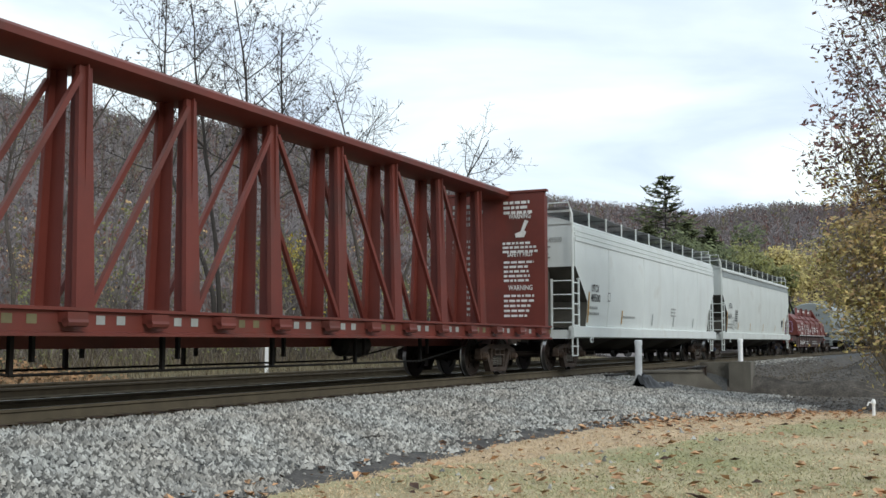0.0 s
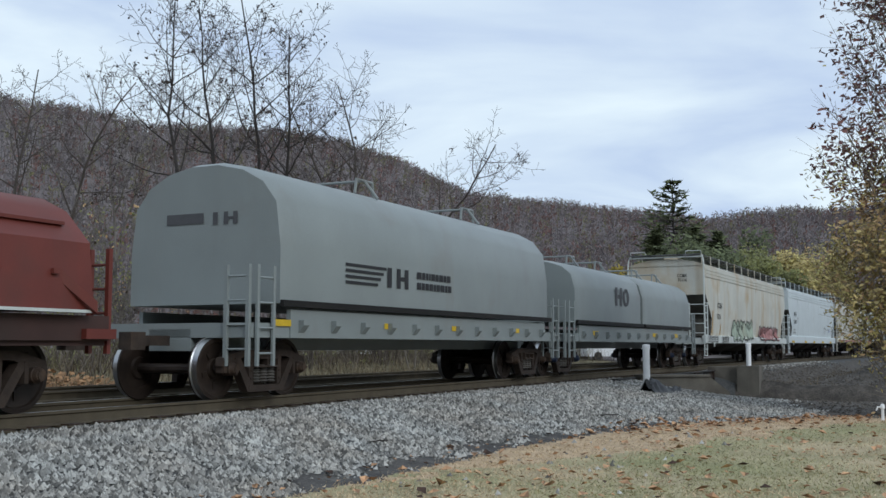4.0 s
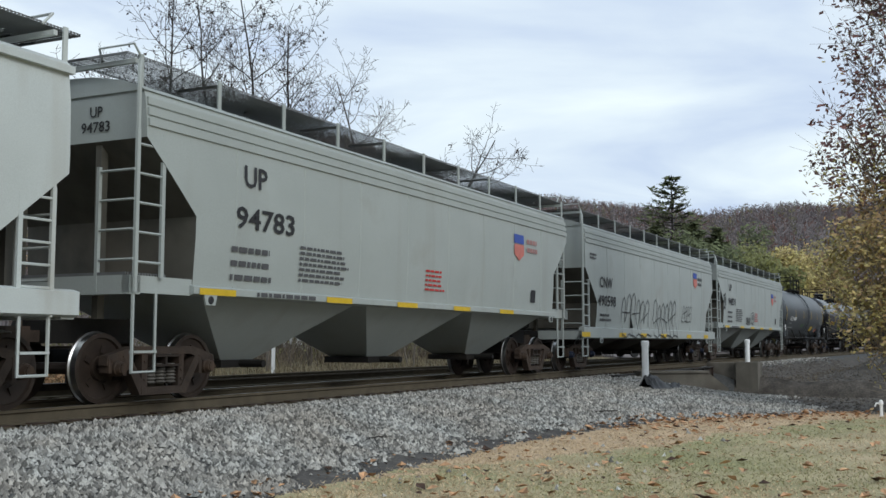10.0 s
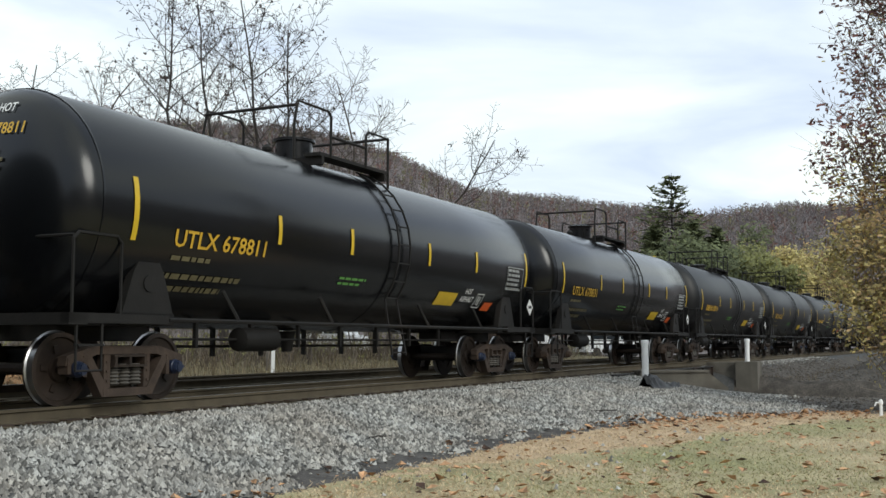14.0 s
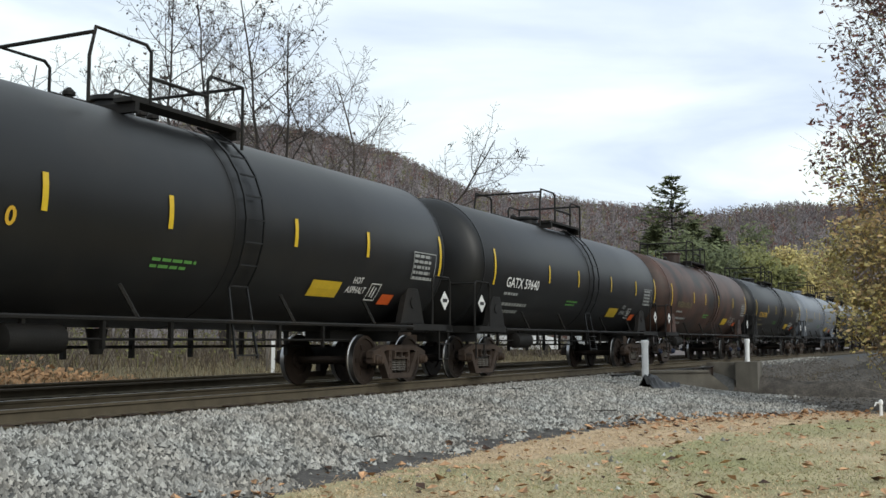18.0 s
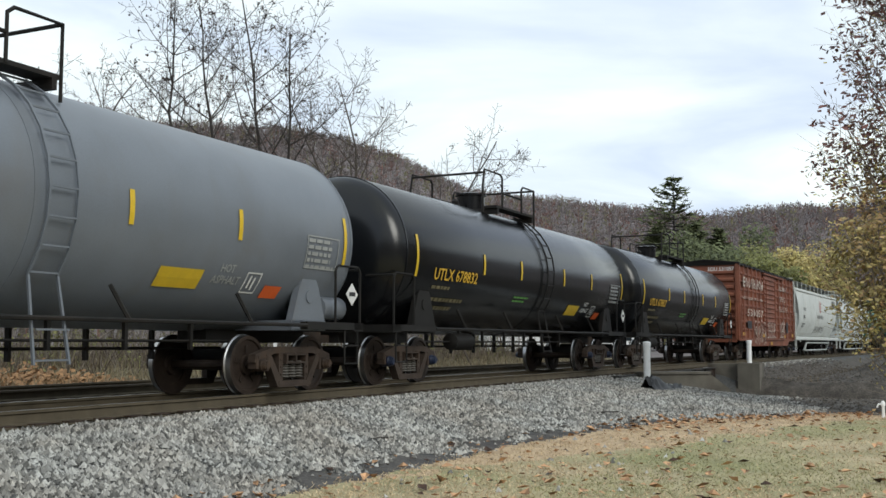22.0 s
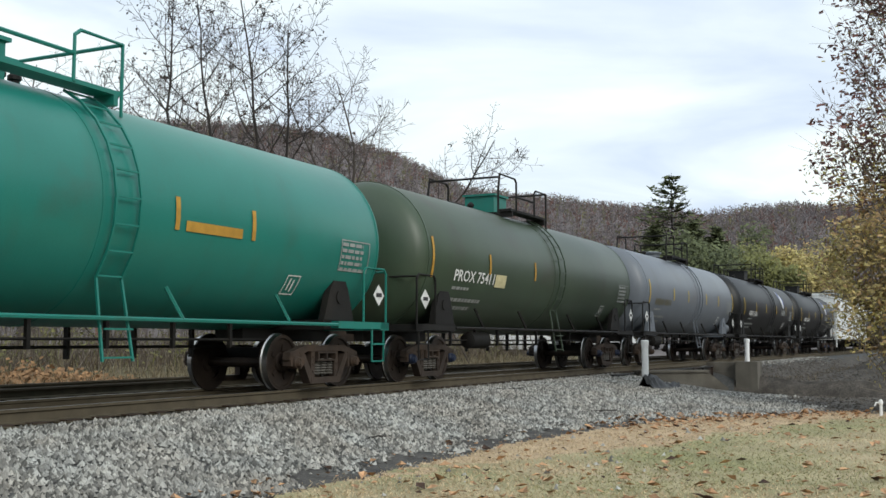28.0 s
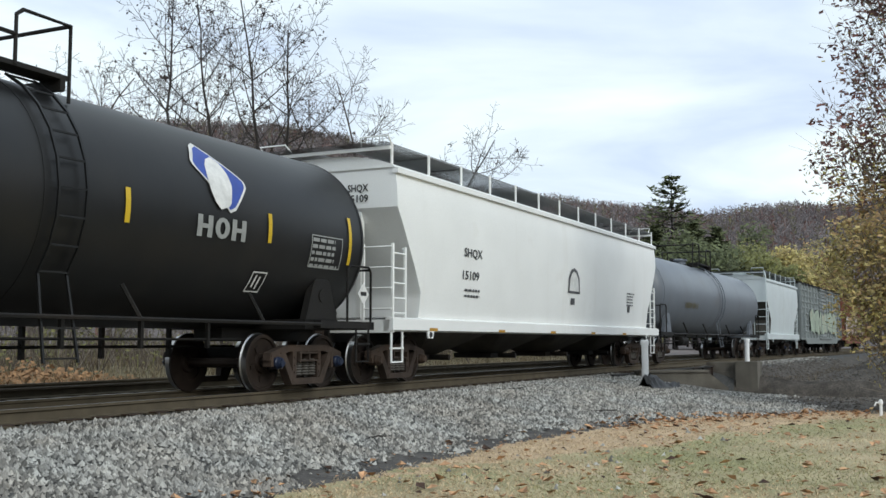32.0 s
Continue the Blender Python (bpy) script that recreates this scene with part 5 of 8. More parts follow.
hopper("hopper_car", "white round-sided covered hopper car", 202.3, 222.3, "white", sill=(0.98, 1.16), cut=(3.95, 1.7, 1.5), shift=0.7, body_half=8.98, seams=6, flutes=False, pipe=True, barrel=True, slope_mat="white")
tank_car("tank_car", "teal green tank car with orange stripes", 222.3, 238.35, "teal", trim="teal", dome="box", stripe_mat="ochre", marks_at=(-6.94, -3.4, -1.6, 1.57, 3.27))
tank_car("tank_car", "olive green tank car with a teal manway box", 238.35, 254.3, "olive", dome="box", dome_mat="teal", stripe_mat="ochre", marks_at=(-6.76, -3.95, -1.21))
tank_car("tank_car", "mid-grey tank car with faded yellow lettering", 254.3, 270.0, "midgrey", dome="low", air_tank=True)
for a, b in ((270.0, 287.4), (287.4, 304.2)):
    tank_car("tank_car", "dull black tank car with a blue and white emblem", a, b, "dullblack", dome="box", rail_top=0.8, marks_at=(-6.84, -4.02, -1.38, 1.54, 4.6, 6.95))
hopper("hopper_car", "bright white covered hopper car with open ends", 304.2, 322.9, "bright", sill=(0.98, 1.22), cut=(3.3, 1.75, 1.0), flutes=False, shift=-0.05, body_half=9.1, tall=False, slope_mat="bright")
tank_car("tank_car", "plain mid-grey tank car on the rails", 322.9, 342.5, "midgrey", dome="low", marks_at=())
hopper("hopper_car", "pale covered hopper car with plain sides", 342.5, 354.8, "bluish", bays=2, flutes=False)
boxcar("boxcar", "grey boxcar with coloured graffiti", 354.8, 373.6, "steelgrey")
boxcar("boxcar", "plain oxide-red boxcar on the rails", 373.6, 389.5, "boxred")

(CB, H1, H2, COIL, NS1, NS2, CC, EQ, RU, SOO, UP1, CNW, UP2, GATX, U1, U2, X1, X2, X3, X4, X5, X6, X7, X8, X9, BOX, CA, TI, PR1, PR2, GR, AD1, AD2, SH, GT, HP, BX, RB) = [c for c, _ in CARS]


def on_side(words, x, z, high, wide):
    return ("text", words, x, z, high, wide)


def end_face(car):
    """The upper end sheet of a hopper, seen from ahead; u runs from the far side to the near side."""
    return lambda u, v: (-BODY_END[car.name] - 0.015, -u, v)


def shield(car, x, z, w, h):
    pts = lambda a, b: [(x + w * a0, z + h * b0) for a0, b0 in zip(a, b)]
    marks(car, hopper_wall, [("poly", pts((0.0, 0.0, 0.5, 1.0, 1.0), (0.62, 0.25, 0.0, 0.25, 0.62)))], "mark_shield", "emblem", "faded red and blue shield emblem")
    marks(car, hopper_wall, [("poly", pts((0.0, 0.0, 1.0, 1.0), (1.0, 0.66, 0.66, 1.0)))], "mark_blue", "emblem")


def sill_dashes(car, xs, z0, z1, mat, wide=0.5, e=1.612):
    for x in xs:
        marks(car, lambda u, v: (u, -e, v), [("bar", x, x + wide, z0, z1)], mat, "reflector")


def diamond(car, x, z, e=1.53):
    s = Shape()
    s.prism([(x - 0.19, z), (x, z - 0.19), (x + 0.19, z), (x, z + 0.19)], "y", -e - 0.012, -e)
    p = part("placard", s, M["mark_white"], car, "white diamond placard")
    marks(p, lambda u, v: (u, -e - 0.016, v), [("bar", x - 0.10, x + 0.10, z - 0.03, z + 0.04)], "mark_black", "placard_mark")


# hoppers
marks(H1, hopper_wall, [on_side("UTCX", -7.15, 2.23, 0.21, 0.68), on_side("49500", -7.2, 1.95, 0.22, 0.86), ("bar", -5.62, -5.60, 2.0, 2.25), ("bar", -5.40, -5.38, 2.0, 2.25), ("bar", -5.62, -5.38, 2.0, 2.02), ("bar", -5.62, -5.38, 2.23, 2.25)], "mark_black")
marks(H1, hopper_wall, small_print(-7.3, 1.80, 1.0, 2, 0.16, 0.07, 1) + small_print(-4.0, 1.6, 1.4, 1, 0.1, 0.06, 2) + small_print(2.0, 2.0, 0.9, 3, 0.12, 0.05, 3), "mark_faint", "small_lettering")
marks(H1, end_face(H1), [on_side("UTCX 49500", 0.35, 3.55, 0.14, 0.85)] + small_print(0.4, 3.45, 0.5, 5, 0.1, 0.05, 6), "mark_faint", "end_lettering")
marks(H1, hopper_wall, [("bar", -7.42, -7.33, 1.34, 2.2), ("bar", -4.10, -4.02, 1.34, 1.76)], "ochre", "stripe")
marks(H1, hopper_wall, [("bar", -0.52, -0.44, 1.34, 1.74), ("bar", 2.4, 2.48, 1.34, 1.72), ("bar", 5.5, 5.58, 1.34, 1.7)], "steelgrey", "stripe")
marks(H2, hopper_wall, [("bar", -8.55, 9.45, 3.66, 3.93)], "steelgrey", "eaves_band", "grey band under the eaves")
marks(H2, hopper_wall, [on_side("UTCX", -7.38, 2.32, 0.21, 0.68), on_side("46119", -7.53, 1.84, 0.22, 0.75)], "mark_black")
marks(H2, hopper_wall, small_print(-7.6, 1.62, 1.3, 2, 0.14, 0.07, 5) , "mark_faint", "small_lettering")
marks(H2, hopper_wall, stencil_panel(-6.0, 1.75, 0.62, 0.5) + [("bar", 6.9, 7.3, 1.62, 2.0)], "mark_black", "stencil_panel", "black stencilled data panels")
marks(H2, hopper_wall, [("bar", -7.75, -7.66, 1.34, 2.15), ("bar", -5.2, -5.12, 1.34, 1.7), ("bar", -2.3, -2.22, 1.34, 1.7), ("bar", 1.2, 1.28, 1.34, 1.7), ("bar", 4.8, 4.88, 1.34, 1.7), ("bar", 7.62, 7.72, 1.34, 2.15)], "ochre", "stripe")
marks(H2, end_face(H2), [on_side("UTCX", 0.5, 3.55, 0.14, 0.36), on_side("46119", 0.5, 3.38, 0.14, 0.4)], "mark_black", "end_lettering")
g, f = graffiti(-6.7, 1.35, 1.3, 0.62, 2, 71, 0.03)
marks(H2, hopper_wall, g, "mark_faint", "graffiti", "grey sprayed outline")
marks(CC, hopper_wall, [on_side("CCBX", -7.07, 2.38, 0.22, 0.87), on_side("71116", -7.14, 1.92, 0.22, 0.70)], "mark_black")
marks(CC, hopper_wall, [("bar", -7.98, -7.88, 1.35, 2.25), ("bar", -6.45, -6.36, 1.24, 1.72)], "ochre", "stripe")
for x, z, w, h, n, sd, fl, lab in ((-4.15, 1.0, 4.6, 1.05, 6, 8, "graf_green", "large sprayed letters filled pale green"), (2.1, 1.0, 5.3, 0.85, 6, 9, "graf_pink", "sprayed letters filled faded pink")):
    g, f = graffiti(x, z, w, h, n, sd, 0.05)
    marks(CC, lambda u, v: (u, -max(wall_e(v), 1.605 if v < 1.24 else 0) - 0.016, v), f, fl, "graffiti_fill", lab)
    marks(CC, lambda u, v: (u, -max(wall_e(v), 1.605 if v < 1.24 else 0) - 0.022, v), g, "mark_black", "graffiti")
g, f = graffiti(-9.0, 0.94, 1.9, 0.3, 4, 15, 0.025)
marks(CC, lambda u, v: (u, -1.612, v), g, "mark_black", "graffiti")
g, f = graffiti(-6.4, 0.94, 1.3, 0.28, 4, 16, 0.025)
marks(CC, lambda u, v: (u, -1.612, v), g, "mark_black", "graffiti")
marks(CC, end_face(CC), [on_side("CCBX", 0.45, 3.58, 0.13, 0.4), on_side("71116", 0.48, 3.4, 0.13, 0.36)], "mark_black", "end_lettering")
marks(EQ, hopper_wall, [on_side("EQUX", -7.7, 2.58, 0.21, 0.84), on_side("12184", -7.75, 2.12, 0.22, 0.83), ("bar", -6.62, -6.60, 2.2, 2.46), ("bar", -6.40, -6.38, 2.2, 2.46), ("bar", -6.62, -6.38, 2.2, 2.22), ("bar", -6.62, -6.38, 2.44, 2.46)], "mark_black")
marks(EQ, hopper_wall, small_print(-7.83, 1.80, 0.9, 2, 0.17, 0.08, 4) + small_print(4.2, 2.1, 0.9, 6, 0.09, 0.04, 7), "mark_faint", "small_lettering")
marks(EQ, hopper_wall, [("bar", 6.5, 6.75, 1.75, 2.0)], "mark_blue", "label_plate")
sill_dashes(EQ, (-8.7, -4.3, -0.9, 2.9, 6.6), 1.0, 1.12, "yellow", 0.8)
marks(EQ, end_face(EQ), [on_side("EQUX", 0.45, 3.58, 0.14, 0.42), on_side("12184", 0.45, 3.34, 0.14, 0.42)], "mark_black", "end_lettering")
marks(RU, hopper_wall, small_print(-5.6, 2.5, 0.7, 1, 0.1, 0.16, 1) + small_print(-5.8, 2.1, 0.9, 1, 0.1, 0.22, 2), "mark_faint", "worn_lettering")
marks(RU, hopper_wall, [("bar", -6.3, -6.2, 1.45, 2.45), ("bar", -2.9, -2.82, 1.45, 1.85), ("bar", -0.7, -0.62, 1.45, 1.8), ("bar", 1.9, 1.98, 1.45, 1.8)], "ochre", "stripe")
sill_dashes(RU, [-6.9 + 0.56 * i for i in range(25)], 1.14, 1.26, "mark_red", 0.28)
marks(SOO, hopper_wall, letter_blocks(-6.37, 3.05, 0.42, 0.95, 2, 0.12, plan="co") + letter_blocks(-5.15, 3.05, 0.42, 0.5, 1, 0.1, plan="o") + letter_blocks(-4.68, 3.05, 0.30, 0.5, 1, 0.1, plan="o") + letter_blocks(-4.22, 3.05, 0.42, 0.5, 2, 0.2, plan="ii"), "mark_red", "brand_mark", "bold red brand blocks")
marks(SOO, hopper_wall, [on_side("SOO", -6.15, 2.36, 0.2, 0.74), on_side("117411", -6.32, 1.86, 0.22, 1.0)], "mark_black")
for x, z, w, h, n, sd, fl in ((-4.4, 1.45, 3.5, 0.95, 4, 18, "graf_grey"), (-1.0, 1.4, 3.1, 0.85, 4, 19, "graf_pink")):
    g, f = graffiti(x, z, w, h, n, sd, 0.05)
    marks(SOO, hopper_wall, f, fl, "graffiti_fill", "sprayed letters with smudged fill")
    marks(SOO, lambda u, v: (u, -wall_e(v) - 0.024, v), g, "mark_dark", "graffiti")
g, f = graffiti(2.7, 1.6, 1.3, 0.5, 2, 20, 0.03)
marks(SOO, hopper_wall, g, "mark_black", "graffiti")
sill_dashes(SOO, (-6.6, 0.2, 2.6), 1.16, 1.28, "yellow", 1.1)
sill_dashes(SOO, (-5.2, -4.4, 3.8, 5.0), 1.16, 1.28, "mark_red", 0.4)
marks(SOO, end_face(SOO), [on_side("SOO", 0.4, 3.75, 0.14, 0.36), on_side("117411", 0.38, 3.5, 0.14, 0.5)] + small_print(0.1, 3.0, 0.9, 4, 0.1, 0.05, 3), "mark_black", "end_lettering")
for car, num in ((UP1, "94783"), (UP2, "94831")):
    marks(car, hopper_wall, [on_side("UP", -5.62, 3.05, 0.31, 0.56), on_side(num, -5.8, 2.44, 0.31, 1.48)], "mark_black")
    marks(car, hopper_wall, small_print(-5.88, 2.16, 1.1, 3, 0.2, 0.08, 11) + small_print(-4.15, 2.3, 1.5, 7, 0.085, 0.045, 12), "mark_dark", "small_lettering")
    marks(car, hopper_wall, small_print(0.2, 2.2, 0.9, 5, 0.09, 0.04, 13), "mark_red", "small_lettering")
    marks(car, hopper_wall, small_print(5.5, 3.25, 0.9, 2, 0.2, 0.11, 14), "mark_pale_red", "slogan")
    marks(car, hopper_wall, [("bar", 5.8, 6.1, 1.75, 2.05)], "mark_black", "label_plate")
    shield(car, 4.7, 2.7, 0.6, 0.62)
    sill_dashes(car, (-6.6, -3.4, -1.0, 1.4, 3.8), 1.44, 1.53, "yellow", 0.8)
    marks(car, lambda u, v: (u, -1.612, v), small_print(-5.3, 1.52, 1.6, 1, 0.1, 0.06, 15), "mark_dark", "small_lettering")
    marks(car, end_face(car), [on_side("UP", 0.6, 3.75, 0.14, 0.22), on_side(num, 0.45, 3.55, 0.14, 0.5)], "mark_black", "end_lettering")
g, f = graffiti(-6.75, 2.25, 0.45, 0.75, 1, 31, 0.05)
marks(UP2, hopper_wall, g, "mark_black", "graffiti")
g, f = graffiti(-1.8, 1.62, 0.9, 0.35, 2, 33, 0.04)
marks(UP2, hopper_wall, g, "mark_black", "graffiti")
g, f = graffiti(-0.7, 1.62, 0.75, 0.65, 1, 34, 0.04)
marks(UP2, hopper_wall, g, "mark_black", "graffiti")
marks(CNW, hopper_wall, [on_side("CNW", -6.35, 2.38, 0.31, 1.2), on_side("490598", -6.46, 1.85, 0.31, 1.68)], "mark_black")
marks(CNW, hopper_wall, small_print(-6.2, 1.62, 1.1, 2, 0.14, 0.07, 21) + small_print(-7.2, 3.3, 0.6, 2, 0.1, 0.06, 22), "mark_dark", "small_lettering")
g = scrawl(-4.2, 0.98, 3.1, 1.4, 3, 41, 0.035) + scrawl(-0.6, 0.98, 3.0, 1.3, 3, 44, 0.035) + scrawl(3.4, 1.55, 1.4, 0.7, 2, 45, 0.025)
marks(CNW, lambda u, v: (u, -max(wall_e(v), 1.605 if v < 1.24 else 0) - 0.018, v), g, "mark_black", "graffiti", "large black sprayed outline letters")
shield(CNW, 5.05, 2.85, 0.6, 0.6)
marks(CNW, hopper_wall, small_print(5.8, 3.3, 0.8, 2, 0.2, 0.11, 24), "mark_dark", "slogan")
sill_dashes(CNW, (-8.0, -4.6, -2.3, 0.2, 3.8, 6.6), 0.95, 1.08, "yellow", 0.7)
marks(CNW, end_face(CNW), [on_side("CNW", 0.45, 3.68, 0.15, 0.38), on_side("490598", 0.36, 3.45, 0.15, 0.55)] + small_print(0.3, 2.98, 0.7, 4, 0.1, 0.05, 25), "mark_black", "end_lettering")
marks(CA, round_wall, [on_side("GACX", -5.72, 2.8, 0.18, 0.88), on_side("8776", -5.8, 2.31, 0.19, 0.74)], "mark_black")
marks(CA, round_wall, letter_blocks(-0.4, 2.40, 0.24, 2.85, 12, 0.3, 51), "mark_dark", "brand_mark", "dark brand word as plain blocks")
ring = [(1.02 + 0.34 * math.cos(a), 3.2 + 0.40 * math.sin(a)) for a in [2 * math.pi * i / 24 for i in range(24)]]
ring2 = [(1.02 + 0.30 * math.cos(a), 3.23 + 0.35 * math.sin(a)) for a in [2 * math.pi * i / 24 for i in range(24)]]
marks(CA, round_wall, [("poly", [ring[i], ring[(i + 1) % 24], ring2[(i + 1) % 24], ring2[i]]) for i in range(24) if i not in (5, 6, 7)]
      + [("poly", [(1.02, 3.0 + 0.14 * k), (1.02 + 0.16 * d, 3.10 + 0.14 * k), (1.02 + 0.05 * d, 3.16 + 0.14 * k)]) for k in range(4) for d in (-1, 1)], "mark_red", "emblem", "red ring with an ear of grain")
g, f = graffiti(-0.6, 1.5, 4.0, 0.4, 9, 55, 0.02)
marks(CA, round_wall, g, "mark_dark", "graffiti")
marks(CA, round_wall, small_print(-5.9, 2.02, 1.1, 2, 0.15, 0.08, 56), "mark_dark", "small_lettering")
g, f = graffiti(6.6, 3.3, 1.7, 0.5, 4, 57, 0.06)
marks(CA, round_wall, g, "mark_black", "graffiti")
marks(TI, round_wall, [on_side("TILX", -5.45, 2.76, 0.18, 0.62), on_side("6049", -5.54, 2.28, 0.18, 0.7)], "mark_black")
marks(SH, hopper_wall, [on_side("SHQX", -6.26, 2.58, 0.18, 0.92), on_side("15109", -6.32, 2.1, 0.18, 0.82)], "mark_black")
marks(SH, hopper_wall, [("poly", [(0.2, 2.08), (1.15, 2.08), (1.1, 2.5), (0.9, 2.7), (0.67, 2.76), (0.44, 2.7), (0.25, 2.5)])], "mark_dark", "emblem", "dark arched emblem")
marks(SH, hopper_wall, [("poly", [(0.3, 2.14), (1.05, 2.14), (1.0, 2.46), (0.84, 2.62), (0.67, 2.67), (0.5, 2.62), (0.36, 2.46)])], "mark_white", "emblem_field")
marks(SH, hopper_wall, small_print(-6.2, 1.9, 0.9, 2, 0.12, 0.05, 61) + small_print(5.6, 2.3, 0.8, 5, 0.09, 0.04, 62) + [("bar", 0.45, 0.75, 1.78, 1.95), ("bar", 5.7, 5.95, 1.7, 1.9)], "mark_dark", "small_lettering")
sill_dashes(SH, (-7.9, -4.5, -1.2, 2.0, 5.0), 1.0, 1.06, "ochre", 0.35)
marks(SH, end_face(SH), [on_side("SHQX", 0.5, 3.62, 0.14, 0.45), on_side("15109", 0.5, 3.42, 0.14, 0.45)], "mark_black", "end_lettering")

# coil cars
red_side = lambda u, v: (u, -1.456, v)
hood_side = lambda u, v: (u, -(1.55 - 0.07 * (v - 1.22) / 0.80) - 0.014, v)
marks(COIL, red_side, [on_side("CR631541", -3.75, 0.64, 0.24, 1.9)], "mark_white")
marks(COIL, red_side, small_print(-1.2, 0.85, 1.3, 2, 0.14, 0.08, 3) + small_print(1.4, 0.85, 2.6, 2, 0.14, 0.07, 4), "mark_faint", "small_lettering")
marks(COIL, lambda u, v: (u, -1.456, v), [("bar", -6.0, -5.5, 0.52, 0.64), ("bar", -0.2, 0.25, 0.5, 0.62), ("bar", 4.4, 4.7, 0.5, 0.62)], "yellow", "reflector")
arc = [("poly", [(-3.2 + r0 * math.cos(a), 1.52 + r0 * math.sin(a)), (-3.2 + r0 * math.cos(a + 0.4), 1.52 + r0 * math.sin(a + 0.4)), (-3.2 + (r0 - 0.08) * math.cos(a + 0.4), 1.52 + (r0 - 0.08) * math.sin(a + 0.4)), (-3.2 + (r0 - 0.08) * math.cos(a), 1.52 + (r0 - 0.08) * math.sin(a))])
       for r0 in (0.30, 0.17) for a in (0.0, 0.4, 0.8, 1.2, 1.6, 2.0, 2.4)]
marks(COIL, hood_side, arc + [("bar", -3.75, -3.3, 1.36, 1.42), ("bar", -3.75, -3.3, 1.27, 1.33)] + letter_blocks(-3.55, 1.9, 0.12, 0.75, 7, 0.2, 9)
      + [("bar", -0.25, 0.95, 1.44, 1.49), ("bar", -0.25, 0.95, 1.53, 1.58), ("bar", 0.95, 1.15, 1.36, 1.42)] + letter_blocks(1.6, 1.45, 0.3, 1.85, 9, 0.16, 10), "mark_white", "brand_mark", "white brand shapes")
ring = [("poly", [(1.0 + r0 * math.cos(a), 1.55 + r0 * math.sin(a)), (1.0 + r0 * math.cos(a + 0.5), 1.55 + r0 * math.sin(a + 0.5)), (1.0 + (r0 - 0.07) * math.cos(a + 0.5), 1.55 + (r0 - 0.07) * math.sin(a + 0.5)), (1.0 + (r0 - 0.07) * math.cos(a), 1.55 + (r0 - 0.07) * math.sin(a))])
        for r0 in (0.24,) for a in [0.5 * i for i in range(13)]]
marks(COIL, hood_side, ring, "mark_white", "brand_ring")
for x, z, w, h, n, sd in ((-2.3, 1.3, 1.7, 0.64, 6, 81), (-4.9, 1.5, 0.9, 0.4, 3, 82), (4.9, 1.5, 0.6, 0.3, 2, 83)):
    g, f = graffiti(x, z, w, h, n, sd, 0.03)
    marks(COIL, hood_side, g, "mark_white", "graffiti")
g, f = graffiti(-1.2, 1.35, 2.4, 0.9, 5, 84, 0.03)
marks(COIL, lambda u, v: (-5.1 + 0.02 * (v - 1.22) - 0.03, -u, v), g, "mark_lilac", "graffiti", "lilac sprayed outline on the hood end")
for x in (-1.6, 0.6, 2.7):
    marks(COIL, lambda u, v: (u, -0.96, v), small_print(x, 2.87, 1.1, 1, 0.1, 0.14, int(x * 10)), "mark_white", "graffiti")
ns_side = lambda u, v: (u, -1.565, v)
marks(NS1, ns_side, [("bar", -3.0, -1.9 + 0.1 * k, 1.85 + 0.1 * k, 1.90 + 0.1 * k) for k in range(4)] + letter_blocks(-1.7, 1.85, 0.36, 1.0, 2, 0.1, 5) + small_print(-0.4, 2.2, 1.6, 2, 0.2, 0.13, 6), "mark_black", "brand_mark", "black brand bars")
marks(NS1, lambda u, v: (-5.9 + 0.10 - 0.012, -u, v), [("bar", -0.75, 0.0, 2.75, 2.92)] + letter_blocks(0.1, 2.72, 0.2, 0.6, 2, 0.1, 5), "mark_dark", "end_brand_bar")
marks(NS2, ns_side, letter_blocks(-3.0, 2.0, 0.55, 1.5, 2, 0.1, 7), "mark_dark", "brand_mark")
sill_dashes(NS1, (-5.0, -1.6, 1.2, 4.4), 1.1, 1.2, "yellow", 0.45, 1.53)
sill_dashes(NS2, (-5.0, 1.2, 4.0), 1.1, 1.22, "yellow", 0.5, 1.53)

# boxcar
box_side = lambda u, v: (u, -1.578, v)
marks(BOX, box_side, letter_blocks(-6.25, 3.42, 0.46, 4.95, 8, 0.24, plan="eooihhoh"), "mark_worn", "brand_mark", "worn white brand blocks")
marks(BOX, box_side, [on_side("GIVES A GREEN LIGHT TO INNOVATIONS", -6.35, 2.86, 0.13, 4.7), on_side("531057", -5.4, 2.08, 0.34, 3.9), on_side("SERVES", 3.4, 3.05, 0.27, 1.7), on_side("THE SOUTH", 3.05, 2.5, 0.27, 2.5)], "mark_worn")
marks(BOX, box_side, letter_blocks(3.1, 3.62, 0.27, 2.6, 8, 0.3, plan="eooihhoh"), "mark_worn", "brand_mark")
for x, z, w, h, n, sd in ((-4.0, 0.75, 3.0, 1.2, 4, 92), (-0.7, 1.1, 2.4, 0.8, 4, 93), (3.2, 1.1, 1.4, 0.9, 2, 94)):
    g, f = graffiti(x, z, w, h, n, sd, 0.055)
    marks(BOX, lambda u, v: (u, -1.612, v), g if sd == 92 else scrawl(x, z, w, h, 3, sd + 5, 0.05), "mark_worn", "graffiti", "white sprayed graffiti")
marks(BOX, box_side, [("bar", 5.2, 5.75, 1.35, 1.95), ("bar", -5.4, -4.4, 1.5, 1.85)], "mark_black", "label_plate")
